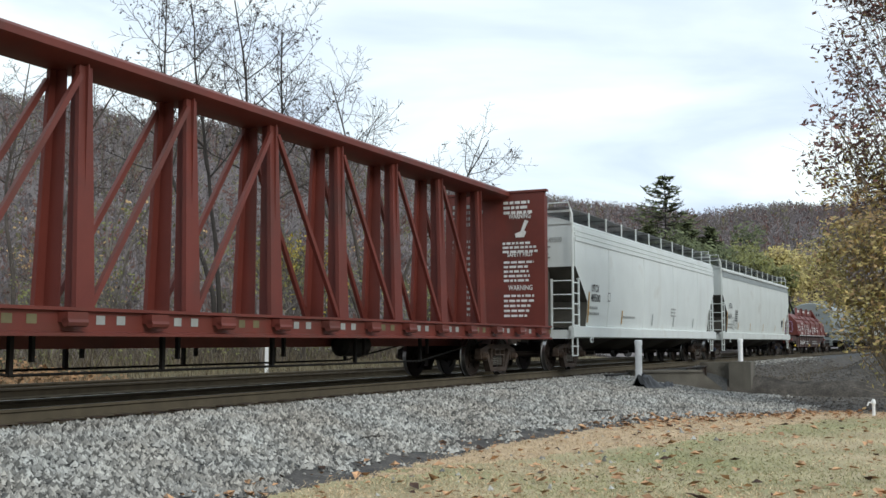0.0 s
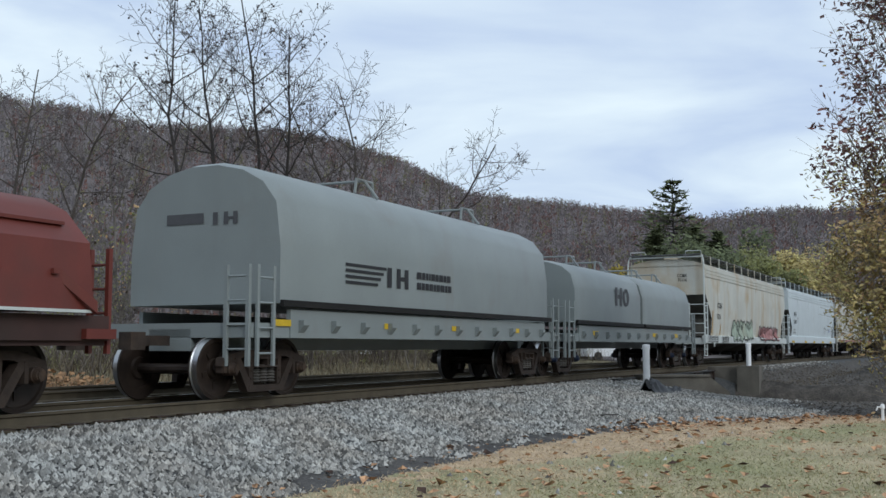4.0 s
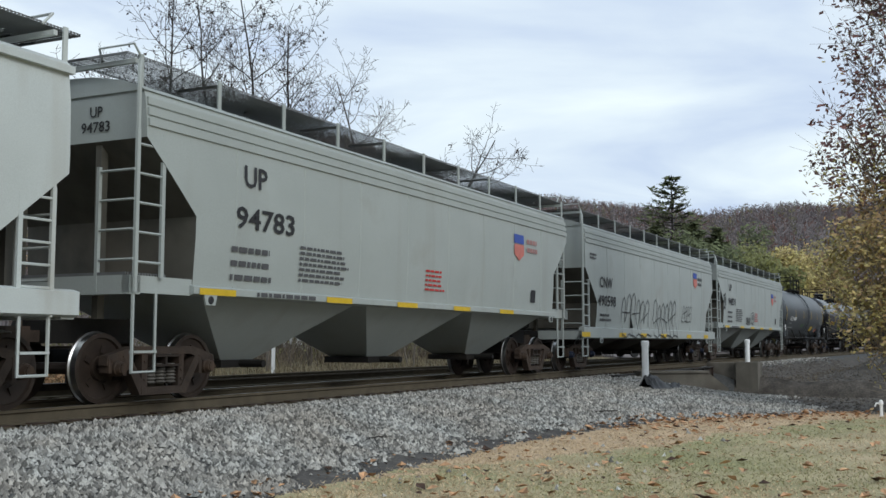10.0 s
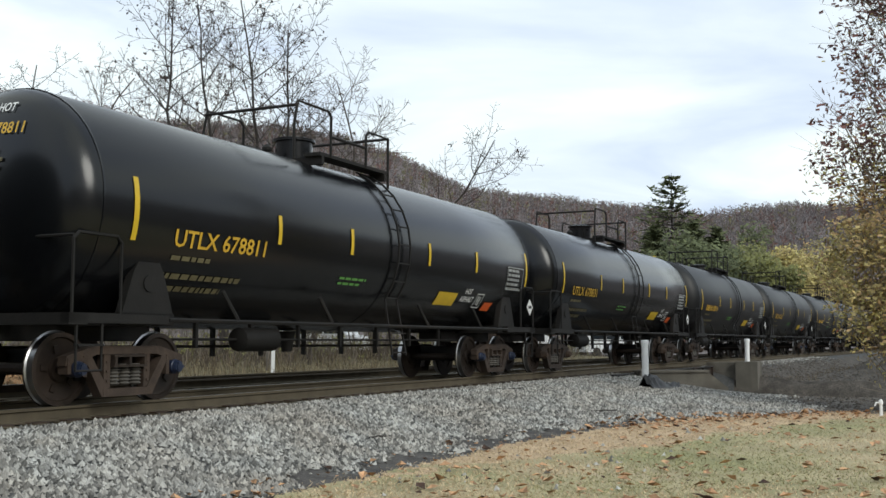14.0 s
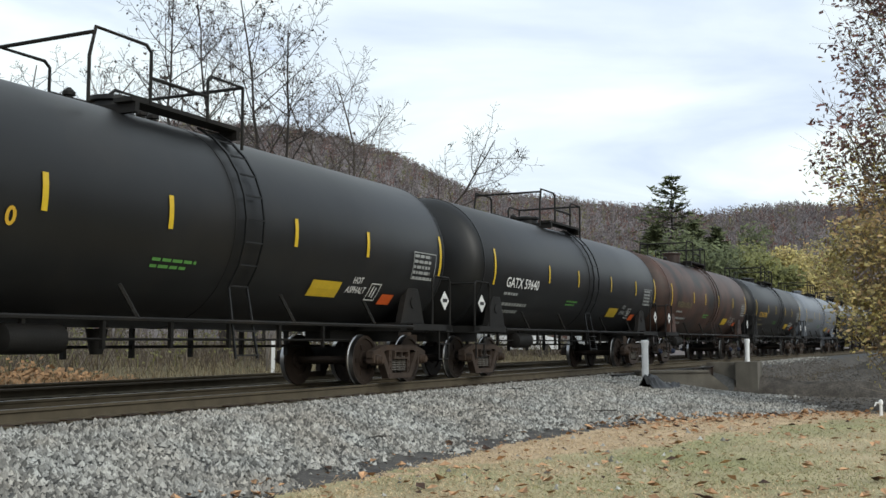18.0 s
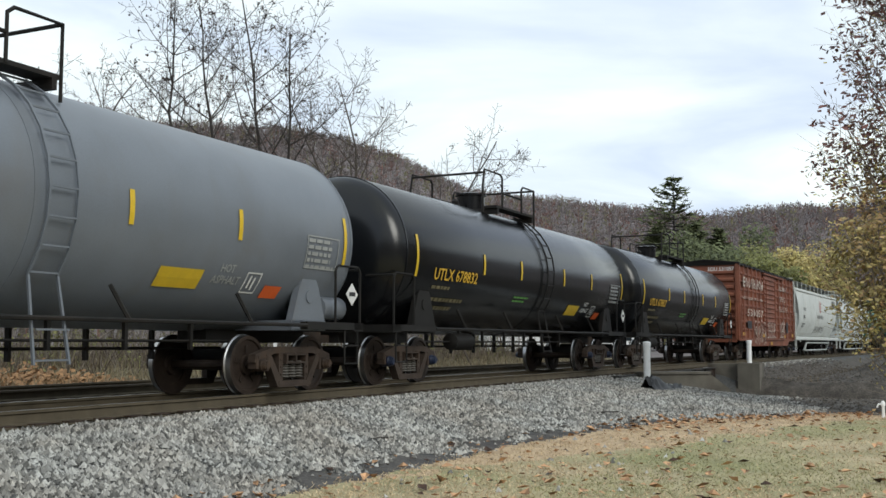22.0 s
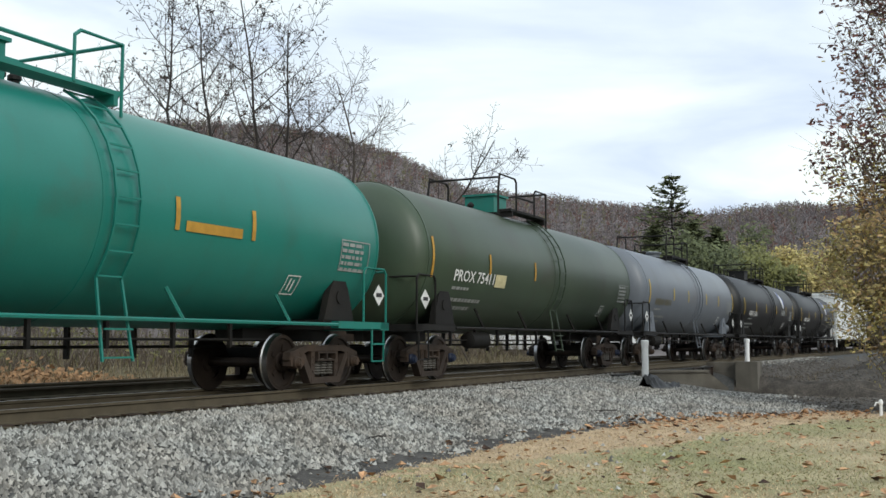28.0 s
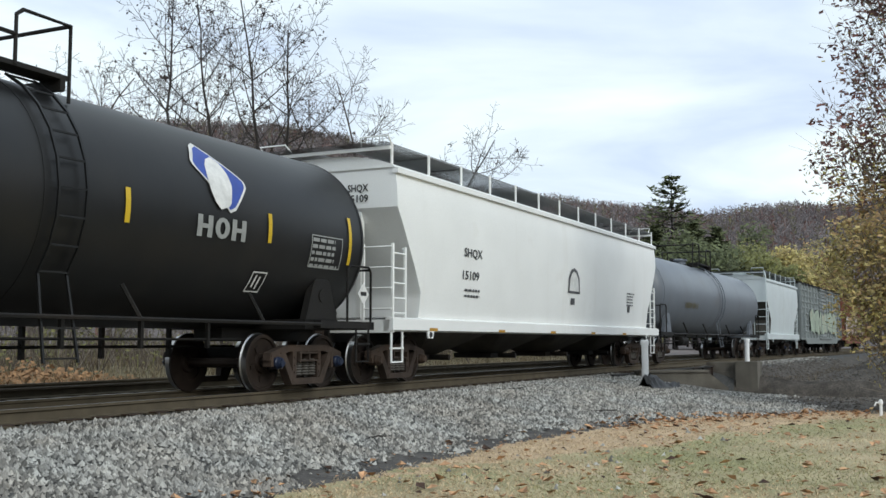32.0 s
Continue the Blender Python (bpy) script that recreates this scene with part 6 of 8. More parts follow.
marks(BOX, lambda u, v: (u, -1.63, v), [("bar", -6.9, -6.3, 1.15, 1.3), ("bar", -2.0, -1.5, 1.1, 1.24), ("bar", 0.1, 0.6, 0.72, 0.86), ("bar", 4.2, 4.6, 1.1, 1.24), ("bar", 6.7, 7.1, 1.15, 1.3)], "ochre", "reflector")
marks(BOX, lambda u, v: (-(7.95 - 0.53) - 0.10, -u, v), [on_side("SOU 531057", 0.15, 4.12, 0.17, 1.2)], "mark_white", "end_lettering")
for c, n, sd in ((BX, 6, 95), (RB, 5, 96)):
    g, f = graffiti(-6, 1.2, 12, 1.8, n, sd, 0.1)
    marks(c, lambda u, v: (u, -1.608, v), f, "graf_green" if c is BX else "mark_worn", "graffiti")

# tank cars
for car, words, mat in ((U1, "UTLX 678811", "mark_yellow"), (U2, "UTLX 678831", "mark_yellow"), (X2, "UTLX 671210", "mark_yellow"), (X6, "UTLX 671183", "mark_yellow"), (X8, "UTLX 678832", "mark_yellow"),
                        (X9, "UTLX 678827", "mark_yellow"), (GATX, "GATX 66440", "mark_white"), (X4, "GATX 59640", "mark_white"), (PR1, "PROX 75247", "mark_white"), (PR2, "PROX 75411", "mark_white"),
                        (AD1, "ADMX 31016", "mark_white"), (AD2, "ADMX 30942", "mark_white")):
    marks(car, tank_wall, [on_side(words, -5.72, 2.07, 0.23, 2.05)], mat)
for car, mat in ((X1, "mark_yellow"), (X3, "mark_yellow"), (X5, "mark_dim"), (X7, "mark_dim"), (GR, "mark_dim"), (GT, "mark_dim")):
    marks(car, tank_wall, letter_blocks(-5.72, 2.07, 0.22, 2.05, 10, 0.25, 7), mat, "worn_lettering")
for car in (GATX, U1, U2, X1, X2, X3, X4, X5, X6, X7, X8, X9, PR1, PR2, GR, AD1, AD2):
    bright = car in (U1, U2, X1, X2, X3, X6, X8, X9)
    marks(car, tank_wall, small_print(-5.7, 1.95, 1.1, 1, 0.1, 0.06, 1) + small_print(-6.0, 1.72, 2.0, 2, 0.16, 0.07, 2), "mark_dim" if bright else "mark_faint", "small_lettering")
    marks(car, tank_wall, stencil_panel(5.75, 2.0, 0.95, 0.52), "mark_faint", "data_panel", "pale stencilled data panel")
    if car not in (PR1, PR2, AD1, AD2, GR):
        marks(car, tank_wall, [("bar", 2.5, 3.4, 1.56, 1.82)], "yellow", "warning_panel", "yellow warning panel")
        marks(car, tank_wall, [("bar", 4.95, 5.4, 1.5, 1.68)], "orange", "orange_card")
        marks(car, tank_wall, small_print(-1.4, 1.9, 1.0, 2, 0.085, 0.04, 5), "mark_green", "small_lettering")
        marks(car, tank_wall, [on_side("HOT", 3.75, 1.82, 0.11, 0.32), on_side("ASPHALT", 3.62, 1.66, 0.11, 0.65)], "mark_white" if bright else "mark_faint", "small_lettering")
    marks(car, tank_wall, [("bar", 4.4, 4.42, 1.55, 1.85), ("bar", 4.74, 4.76, 1.55, 1.85), ("bar", 4.4, 4.76, 1.55, 1.57), ("bar", 4.4, 4.76, 1.83, 1.85), ("bar", 4.5, 4.54, 1.62, 1.8), ("bar", 4.6, 4.64, 1.6, 1.78)], "mark_white", "label_plate")
    half = HALF[car.name]
    diamond(car, half - 1.0, 1.62)
    if not bright:
        diamond(car, -half + 0.85, 1.62)

    def head(u, v, half=half, deep=TANK_HEAD[car.name]):
        flat = half - 0.48 - deep
        q = min(0.97, math.hypot(u, v - TANK_Z) / TANK_R) ** (1 / 0.9)
        return (-flat - deep * math.sqrt(1 - q * q) - 0.02, -u, v)
    if car is GATX:
        marks(car, head, [on_side("GATX 66440", -0.55, 3.05, 0.15, 1.0), on_side("HOT", 0.72, 2.72, 0.15, 0.34)], "mark_white", "end_lettering")
    if car in (U1, U2):
        marks(car, head, [on_side("HOT", 0.12, 3.66, 0.12, 0.26)], "mark_white", "end_lettering")
        marks(car, head, [on_side("UTLX 678811" if car is U1 else "UTLX 678831", -0.42, 3.36, 0.15, 1.02)], "mark_yellow" if car is U1 else "mark_dim", "end_lettering")
    marks(car, head, small_print(-0.3, 3.16, 0.7, 4, 0.11, 0.05, 9), "mark_dim" if bright else "mark_faint", "small_lettering")
    if car is U1:
        marks(car, head, [("bar", -0.2, 0.3, 2.53, 2.68)], "orange", "orange_card", "orange number card")
marks(PR1, tank_wall, letter_blocks(-5.68, 2.48, 0.42, 3.6, 6, 0.12, plan="ooocoo"), "mark_white", "brand_mark", "bold white brand blocks")
marks(PR1, tank_wall, [("bar", -3.2, -2.3, 1.9, 2.15)], "mark_cream", "label_plate")
marks(PR1, tank_wall, [("bar", 1.75, 3.0, 2.28, 2.42)], "ochre", "worn_patch")
marks(PR2, tank_wall, [("bar", -3.6, -3.0, 2.02, 2.3)], "mark_cream", "label_plate")
for car in (AD1, AD2):
    x, z = (2.95, 2.62) if car is AD2 else (3.05, 2.62)
    def lifted(u, v, out=0.006):
        return tuple(Vector(tank_wall(u, v)) + Vector((0, -out, 0)))
    pts = [(0.18, 0.98), (0.26, 1.0), (0.97, 0.54), (1.0, 0.44), (0.68, 0.03), (0.58, 0.0), (0.02, 0.62), (0.0, 0.70)]
    marks(car, tank_wall, [("shape", [(x + a * 1.15, z + b * 0.98) for a, b in pts])], "mark_white", "emblem_field", "blue and white leaf emblem")
    marks(car, lifted, [("shape", [(x + (0.5 + (a - 0.5) * 0.91) * 1.15, z + (0.5 + (b - 0.5) * 0.91) * 0.98) for a, b in pts])], "mark_blue", "emblem")
    leaf = [(0.34 + 0.26 * math.cos(0.5 * i) * (1 if i % 12 < 6 else 0.95) + 0.14, 0.44 + 0.40 * math.sin(0.5 * i) - 0.02) for i in range(12)]
    marks(car, lambda u, v: lifted(u, v, 0.012), [("shape", [(x + a * 1.05, z + b * 0.98) for a, b in leaf])], "mark_white", "emblem_leaf")
    marks(car, tank_wall, letter_blocks(x - 0.05, 2.24, 0.30, 1.15, 3, 0.14, plan="hoh"), "mark_faint", "brand_mark")


# ---- ground: one sheet from the lawn to the ridge ----
RIDGE = [(-180, 13.0), (-90, 13.0), (-50, 12.4), (-30, 12.0), (-23.1, 10.99), (-19.9, 10.78), (-15.6, 9.95), (-11.8, 10.07), (-8.8, 10.19), (-5.7, 9.91), (-2.6, 8.95), (1.4, 7.07), (5.1, 6.74), (9.7, 6.26), (11.8, 5.97), (14.1, 5.64), (15.8, 5.82), (18.4, 6.02), (20.6, 5.93),
         (24, 6.1), (40, 7.0), (80, 11.0), (120, 13.0), (180, 13.0)]


def ridge_height(az):
    for (a0, h0), (a1, h1) in zip(RIDGE, RIDGE[1:]):
        if a0 <= az <= a1:
            return h0 + (h1 - h0) * (az - a0) / (a1 - a0)
    return 5.0


def smooth(a, b, x):
    t = max(0.0, min(1.0, (x - a) / (b - a)))
    return t * t * (3 - 2 * t)


def bump(x, y, size, amount):
    return noise.noise(Vector((x / size, y / size, 3.1))) * amount


def lawn_edge(s):
    return 4.6 + 1.0 * smooth(14, 21, s) + 2.6 * smooth(20, 25, s)


def cinders(x, y, s):
    """How far the strip of dark dirt between ballast and lawn shows, 0 to 1."""
    return smooth(7, 9, s) * (1 - smooth(16.5, 21, s)) * smooth(-0.25, 0.15, noise.noise(Vector((x * 0.7, y * 0.7, 6.0))) + 0.12)


def ground_z(x, y):
    s, e = line_coords(x, y)
    r = math.hypot(x, y)
    az = math.degrees(math.atan2(x, y))
    bed = RAIL - 0.20
    ballast_w = 2.0 + 0.9 * smooth(14, 27, s)
    lawn = 0.0 + bump(x, y, 4.0, 0.05) + bump(x, y, 0.9, 0.02)
    dip = smooth(31.4, 33.2, s) * (1 - smooth(41.6, 42.7, s))      # creek under the bridge
    if e > 0:
        foot = 4.7 + 3.0 * smooth(14, 26, s)
        z = bed + (lawn - bed) * smooth(ballast_w, foot, e)
        z -= 0.12 * smooth(20, 27, s) * smooth(1.5, 2.8, e) * (1 - smooth(4.5, 7.0, e))
        z -= 0.20 * smooth(28.3, 31.3, s) * smooth(2.2, 3.5, e) * (1 - smooth(4.5, 7.5, e))
        if s > 24:                                   # bank beyond the creek
            z = z - 1.35 * dip
            bank = smooth(42.5, 47, s)
            z = z * (1 - bank) + bank * (bed + (-0.55) * smooth(2.2, 4.2, e) + 1.15 * smooth(4.6, 9.0, e) + bump(x, y, 1.5, 0.16) * smooth(3, 5, e) + bump(x, y, 0.5, 0.07) * smooth(2.6, 4, e))
    else:
        z = bed - 0.35 * smooth(6.4, 8.0, -e) + bump(x, y, 2.0, 0.08) * smooth(6.4, 9, -e) + 0.5 * smooth(9, 16, -e)
        z -= 1.35 * dip * (1 - smooth(2.2, 3.4, -e))
    rise = smooth(120, 1000, r) * smooth(8, 120, abs(e))
    top = 1000 * math.tan(radians(ridge_height(az)))
    if r > 1000:
        top = top * (1 - 0.25 * smooth(1000, 2600, r))
    return z + rise * (top + bump(x, y, 140, 9.0) + bump(x, y, 45, 3.0))


def ground():
    az = [-180 + 3.0 * i for i in range(51)] + [-27 + 0.3 * i for i in range(181)] + [30 + 3.0 * i for i in range(50)]
    rad = [0.5, 2, 4, 6, 7.5]
    r = 8.5
    while r < 60:
        rad.append(r)
        r *= 1.014
    while r < 4200:
        rad.append(r)
        r *= 1.06
    sh = Shape()
    for rr in rad:
        for a in az:
            x, y = rr * math.sin(radians(a)), rr * math.cos(radians(a))
            sh.v.append((x, y, ground_z(x, y)))
    n = len(az)
    for i in range(len(rad) - 1):
        for j in range(n):
            a, b = i * n + j, i * n + (j + 1) % n
            sh.f.append((a, b, b + n, a + n))
            rr = (rad[i] + rad[i + 1]) / 2
            aa = az[j] + 0.15
            x, y = rr * math.sin(radians(aa)), rr * math.cos(radians(aa))
            s, e = line_coords(x, y)
            wob = bump(x, y, 1.2, 0.5) + bump(x, y, 0.35, 0.25)
            edge = 4.6 + 1.0 * smooth(14, 21, s) + 2.6 * smooth(20, 25, s)
            if rr > 75 and abs(e) > 10:
                k = 3
            elif edge - 0.5 * cinders(x, y, s) + wob * 0.3 < e < edge + 0.1 + wob * 0.3 and s < 22:
                k = 5
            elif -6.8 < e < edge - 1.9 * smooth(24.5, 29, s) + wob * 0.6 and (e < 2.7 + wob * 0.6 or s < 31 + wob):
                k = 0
            elif s > 24.8 + wob * 0.8 and e > 0:
                k = 2
            elif e > 0:
                k = 6 if e - edge < 2.2 * smooth(10, 17, s) + wob * 1.4 else 1
            else:
                k = 4
            sh.m.append(k)
    sh.f.append(tuple(range(n)))
    sh.m.append(1)
    # ballast base darkened: shade in the gaps between stones is in its colour
    gravel = material("gap_shaded_ballast", (0.062, 0.062, 0.06), 0.9, vary=0.2, scale=1.5, grain=0.35, grain_scale=22, bump=0.8, dirt=(0.10, 0.085, 0.07), dirt_amount=0.3, dirt_scale=0.5)
    lawn = material("dry_autumn_lawn", (0.275, 0.268, 0.132), 0.95, vary=0.15, scale=0.45, second=(0.44, 0.36, 0.225), grain=0.2, grain_scale=40, bump=0.5)
    dirt = material("dark_creek_bank_soil", (0.040, 0.033, 0.026), 0.95, vary=0.35, scale=1.5, second=(0.085, 0.074, 0.062), grain=0.4, grain_scale=18, bump=0.9)
    straw = material("straw_lawn_edge", (0.49, 0.365, 0.23), 0.95, vary=0.2, scale=1.2, second=(0.44, 0.315, 0.19), grain=0.3, grain_scale=40, bump=0.5)
    cinder = material("dark_cinder_dirt", (0.050, 0.045, 0.042), 0.95, vary=0.3, scale=2.0, second=(0.085, 0.078, 0.07), grain=0.4, grain_scale=30, bump=0.7)
    wood = material("forest_floor", (0.155, 0.132, 0.124), 0.95, vary=0.3, scale=0.03, second=(0.105, 0.09, 0.088), grain=0.3, grain_scale=0.8)
    rough = material("dry_verge_grass", (0.17, 0.14, 0.075), 0.95, vary=0.3, scale=0.5, second=(0.10, 0.085, 0.04), grain=0.3, grain_scale=20, bump=0.5)
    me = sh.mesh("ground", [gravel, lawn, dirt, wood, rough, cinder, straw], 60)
    tagged(new("ground", me), "ground with autumn lawn, grey ballast and a wooded hillside", "ground", kind="structure")


ground()


# ---- the two tracks ----
def rail_prism(e0, name, s0, s1, label):
    prof = [(-0.036, 0.0), (0.036, 0.0), (0.036, -0.035), (0.009, -0.05), (0.009, -0.145), (0.07, -0.165), (0.07, -0.175), (-0.07, -0.175), (-0.07, -0.165), (-0.009, -0.145), (-0.009, -0.05), (-0.036, -0.035)]
    sh = Shape()
    n = int((s1 - s0) / 5)
    sh.rings([[on_line(s0 + (s1 - s0) * i / n, e0 + a, b) for a, b in prof] for i in range(n + 1)])
    for i in range(n):
        sh.m[i * 12] = 1
    rusty = material(name + "_rust", (0.088, 0.071, 0.045), 0.85, 0.0, vary=0.2, scale=2.0)
    shiny = material(name + "_head", (0.30, 0.29, 0.28) if e0 > -2 else (0.10, 0.075, 0.06), 0.35 if e0 > -2 else 0.6, 0.9, vary=0.1)
    tagged(new(name, sh.mesh(name, [rusty, shiny], 30)), label, "rail", "running rails", "structure")


for e0 in (0.75, -0.75):
    rail_prism(e0, "rail", -560, 690, "steel running rail with a polished head")
for e0 in (-3.65, -5.15):
    rail_prism(e0, "rail", -80, 260, "rusty rail of the second track")


# ---- bare and leafy trees ----
BARK = material("grey_brown_bark", (0.075, 0.062, 0.052), 0.9, vary=0.25, scale=1.0, grain=0.2)
BARK_DARK = material("dark_wet_bark", (0.040, 0.034, 0.030), 0.9, vary=0.25, scale=1.0)
TWIG = material("grey_twigs", (0.15, 0.13, 0.11), 0.9, vary=0.2, scale=0.3, island=0.35)


def grow(rnd, p, d, length, r, depth, out, tips, spread=0.6, up=0.25, bend=0.14, top=9):
    """Add a curving limb that forks at its end and throws side shoots; out holds (p, q, r0, r1, depth)."""
    n = 4 if depth > 1 else 3
    r_end = r * 0.62
    for i in range(n):
        d = (d + Vector((rnd.gauss(0, bend), rnd.gauss(0, bend), rnd.gauss(0, bend * 0.6) + up * 0.16))).normalized()
        q = p + d * (length / n)
        a, b = r + (r_end - r) * i / n, r + (r_end - r) * (i + 1) / n
        out.append((p, q, a, b, depth))
        p = q
        if depth > 0 and i in (1, 2) and depth < top and rnd.random() < 0.42:
            t = rnd.uniform(0, 6.283)
            side = (d.orthogonal() * math.cos(t) + d.cross(d.orthogonal()) * math.sin(t)).normalized()
            grow(rnd, p, (d + side * spread * 1.25).normalized(), length * rnd.uniform(0.5, 0.75), b * 0.5, depth - 1, out, tips, spread, up, bend, top)
    if depth > 0:
        t = rnd.uniform(0, 6.283)
        for k in range(2 if rnd.random() < 0.8 else 3):
            t += 2.4 + rnd.uniform(-0.5, 0.5)
            side = (d.orthogonal() * math.cos(t) + d.cross(d.orthogonal()) * math.sin(t)).normalized()
            grow(rnd, p, (d + side * spread * rnd.uniform(0.45, 0.95)).normalized(), length * rnd.uniform(0.58, 0.84), r_end * rnd.uniform(0.7, 0.92), depth - 1, out, tips, spread, up, bend, top)
    else:
        tips.append(p)


def bare_tree(x, y, height, seed, label, r0=0.16, depth=5, spread=0.6, up=0.3, lean=(0, 0, 1), leaf=None, leaves=0, stems=1, trunk_frac=0.26, group="bare trees", leaf_size=0.16, bark=None, fan=0.3, thin=0.012, widen=1.0, tries=1):
    rnd = random.Random(seed)
    base = Vector((x, y, ground_z(x, y) - 0.1))
    tree = thing("bare_tree" if not leaf or leaves < 300 else "leafy_tree", label, "tree", group, m=Matrix.Translation(base))
    best = None
    for attempt in range(tries):                     # keep the best balanced of a few growths
        segs, tips = [], []
        starts = []
        for k in range(stems):
            starts.append(len(segs))
            t = 6.283 * k / stems + rnd.uniform(-0.4, 0.4)
            d = Vector(lean) + (Vector((math.cos(t), math.sin(t), 0)) * fan * rnd.uniform(0.6, 1.1) if stems > 1 else Vector((0, 0, 0)))
            grow(rnd, Vector((0, 0, 0)), d.normalized(), height * trunk_frac, r0, depth, segs, tips, spread, up, 0.17, depth)
        mid = sum(tips, Vector((0, 0, 0))) / len(tips)
        reach = max(abs(q.x - mid.x) for q in tips) / max(q.z for q in tips)
        score = math.hypot(mid.x, mid.y) / mid.z + abs(reach - 0.42)
        if best is None or score < best[0]:
            best = (score, segs, tips, starts)
    segs, tips, starts = best[1:]
    f = height / max(q.z for _, q, _, _, _ in segs)
    fit = Matrix.Diagonal((f * widen, f * widen, f))
    trunks, twigs = [], Shape()
    for i, (p, q, a, b, dp) in enumerate(segs):
        if i in starts:
            trunks.append(Shape())
        sh = trunks[-1] if dp >= depth - 1 else twigs
        n = 6 if dp >= depth - 1 else 4 if dp >= 2 else 3
        sh.tube(fit @ p, fit @ q, max(a, thin), n, max(b, thin * 0.8), caps=False)
    for trunk in trunks:
        part("trunk", trunk, bark or BARK, tree)
    part("crown", twigs, bark or BARK, tree)["kind"] = "stuff"
    if leaf and leaves:
        ls = Shape()
        for i in range(leaves):
            c = fit @ tips[rnd.randrange(len(tips))] + Vector((rnd.gauss(0, 0.2), rnd.gauss(0, 0.2), rnd.gauss(-0.05, 0.2)))
            u = Vector((rnd.uniform(-1, 1), rnd.uniform(-1, 1), rnd.uniform(-1, 1))).normalized() * leaf_size * rnd.uniform(0.5, 1.1)
            v = u.orthogonal().normalized() * u.length * 0.7
            ls.face([c - u, c - v * 0.8, c + u * 0.9, c + v])
        part("leaves", ls, leaf, tree, smooth=0)["kind"] = "stuff"
    return tree


def far_place(px, dist):
    """A ground place in the direction of a column of the reference picture."""
    a = math.atan((px - 784) / FOC)
    return dist * math.sin(a), dist * math.cos(a)


LEAF_RED = material("dull_red_leaf", (0.13, 0.055, 0.045), 0.7, vary=0.2, island=0.5)
LEAF_OLIVE = material("olive_yellow_leaf", (0.41, 0.36, 0.12), 0.7, vary=0.25, scale=1.0, second=(0.42, 0.32, 0.13), island=0.4)
LEAF_OCHRE = material("ochre_leaf", (0.42, 0.28, 0.13), 0.7, vary=0.25, scale=1.0, island=0.4)
LEAF_YELLOW = material("yellow_leaf", (0.30, 0.23, 0.03), 0.7, vary=0.2, island=0.35)
LEAF_GREEN = material("dark_pine_needles", (0.098, 0.115, 0.05), 0.8, vary=0.3, scale=0.4, island=0.45)
LEAF_LIME = material("yellow_green_leaf", (0.17, 0.175, 0.055), 0.7, vary=0.25, island=0.35)
LEAF_BROWN = material("withered_brown_leaf", (0.055, 0.038, 0.030), 0.8, vary=0.2, island=0.4)


def limb(rnd, p, d, length, r, level, segs, tips, up, spread, reach):
    """A limb that bends a little at each joint and throws shoots all along its outer part."""
    n = (12, 7, 5, 3)[level]
    ring = rnd.uniform(0, 6.283)
    for i in range(n):
        bend = (0.085, 0.14, 0.18, 0.2)[level]
        d = (d + Vector((rnd.gauss(0, bend), rnd.gauss(0, bend), rnd.gauss(0, bend * 0.6) + up * (0.0, 0.10, 0.07, 0.04)[level]))).normalized()
        q = p + d * (length / n)
        f = (i + 1) / n
        segs.append((p, q, r * (1 - 0.8 * i / n), r * (1 - 0.8 * f), level))
        p = q
        if level == 3 or f < (0.42, 0.25, 0.2)[level] or f > 0.97:
            continue
        for k in range((2, 1, 1)[level] + (rnd.random() < (0.3, 0.25, 0.1)[level])):
            ring += 2.4 + rnd.uniform(-0.4, 0.4)
            o = d.orthogonal().normalized()
            side = o * math.cos(ring) + d.cross(o) * math.sin(ring)
            ang = radians(rnd.uniform(spread[0], spread[1]))
            size = length * reach[level] * rnd.uniform(0.65, 1.1) * (1.15 - 0.7 * f)
            limb(rnd, p, d * math.cos(ang) + side * math.sin(ang), size, max(0.008, r * (1 - 0.8 * f) * rnd.uniform(0.5, 0.7)), level + 1, segs, tips, up, spread, reach)
    tips.append(p)


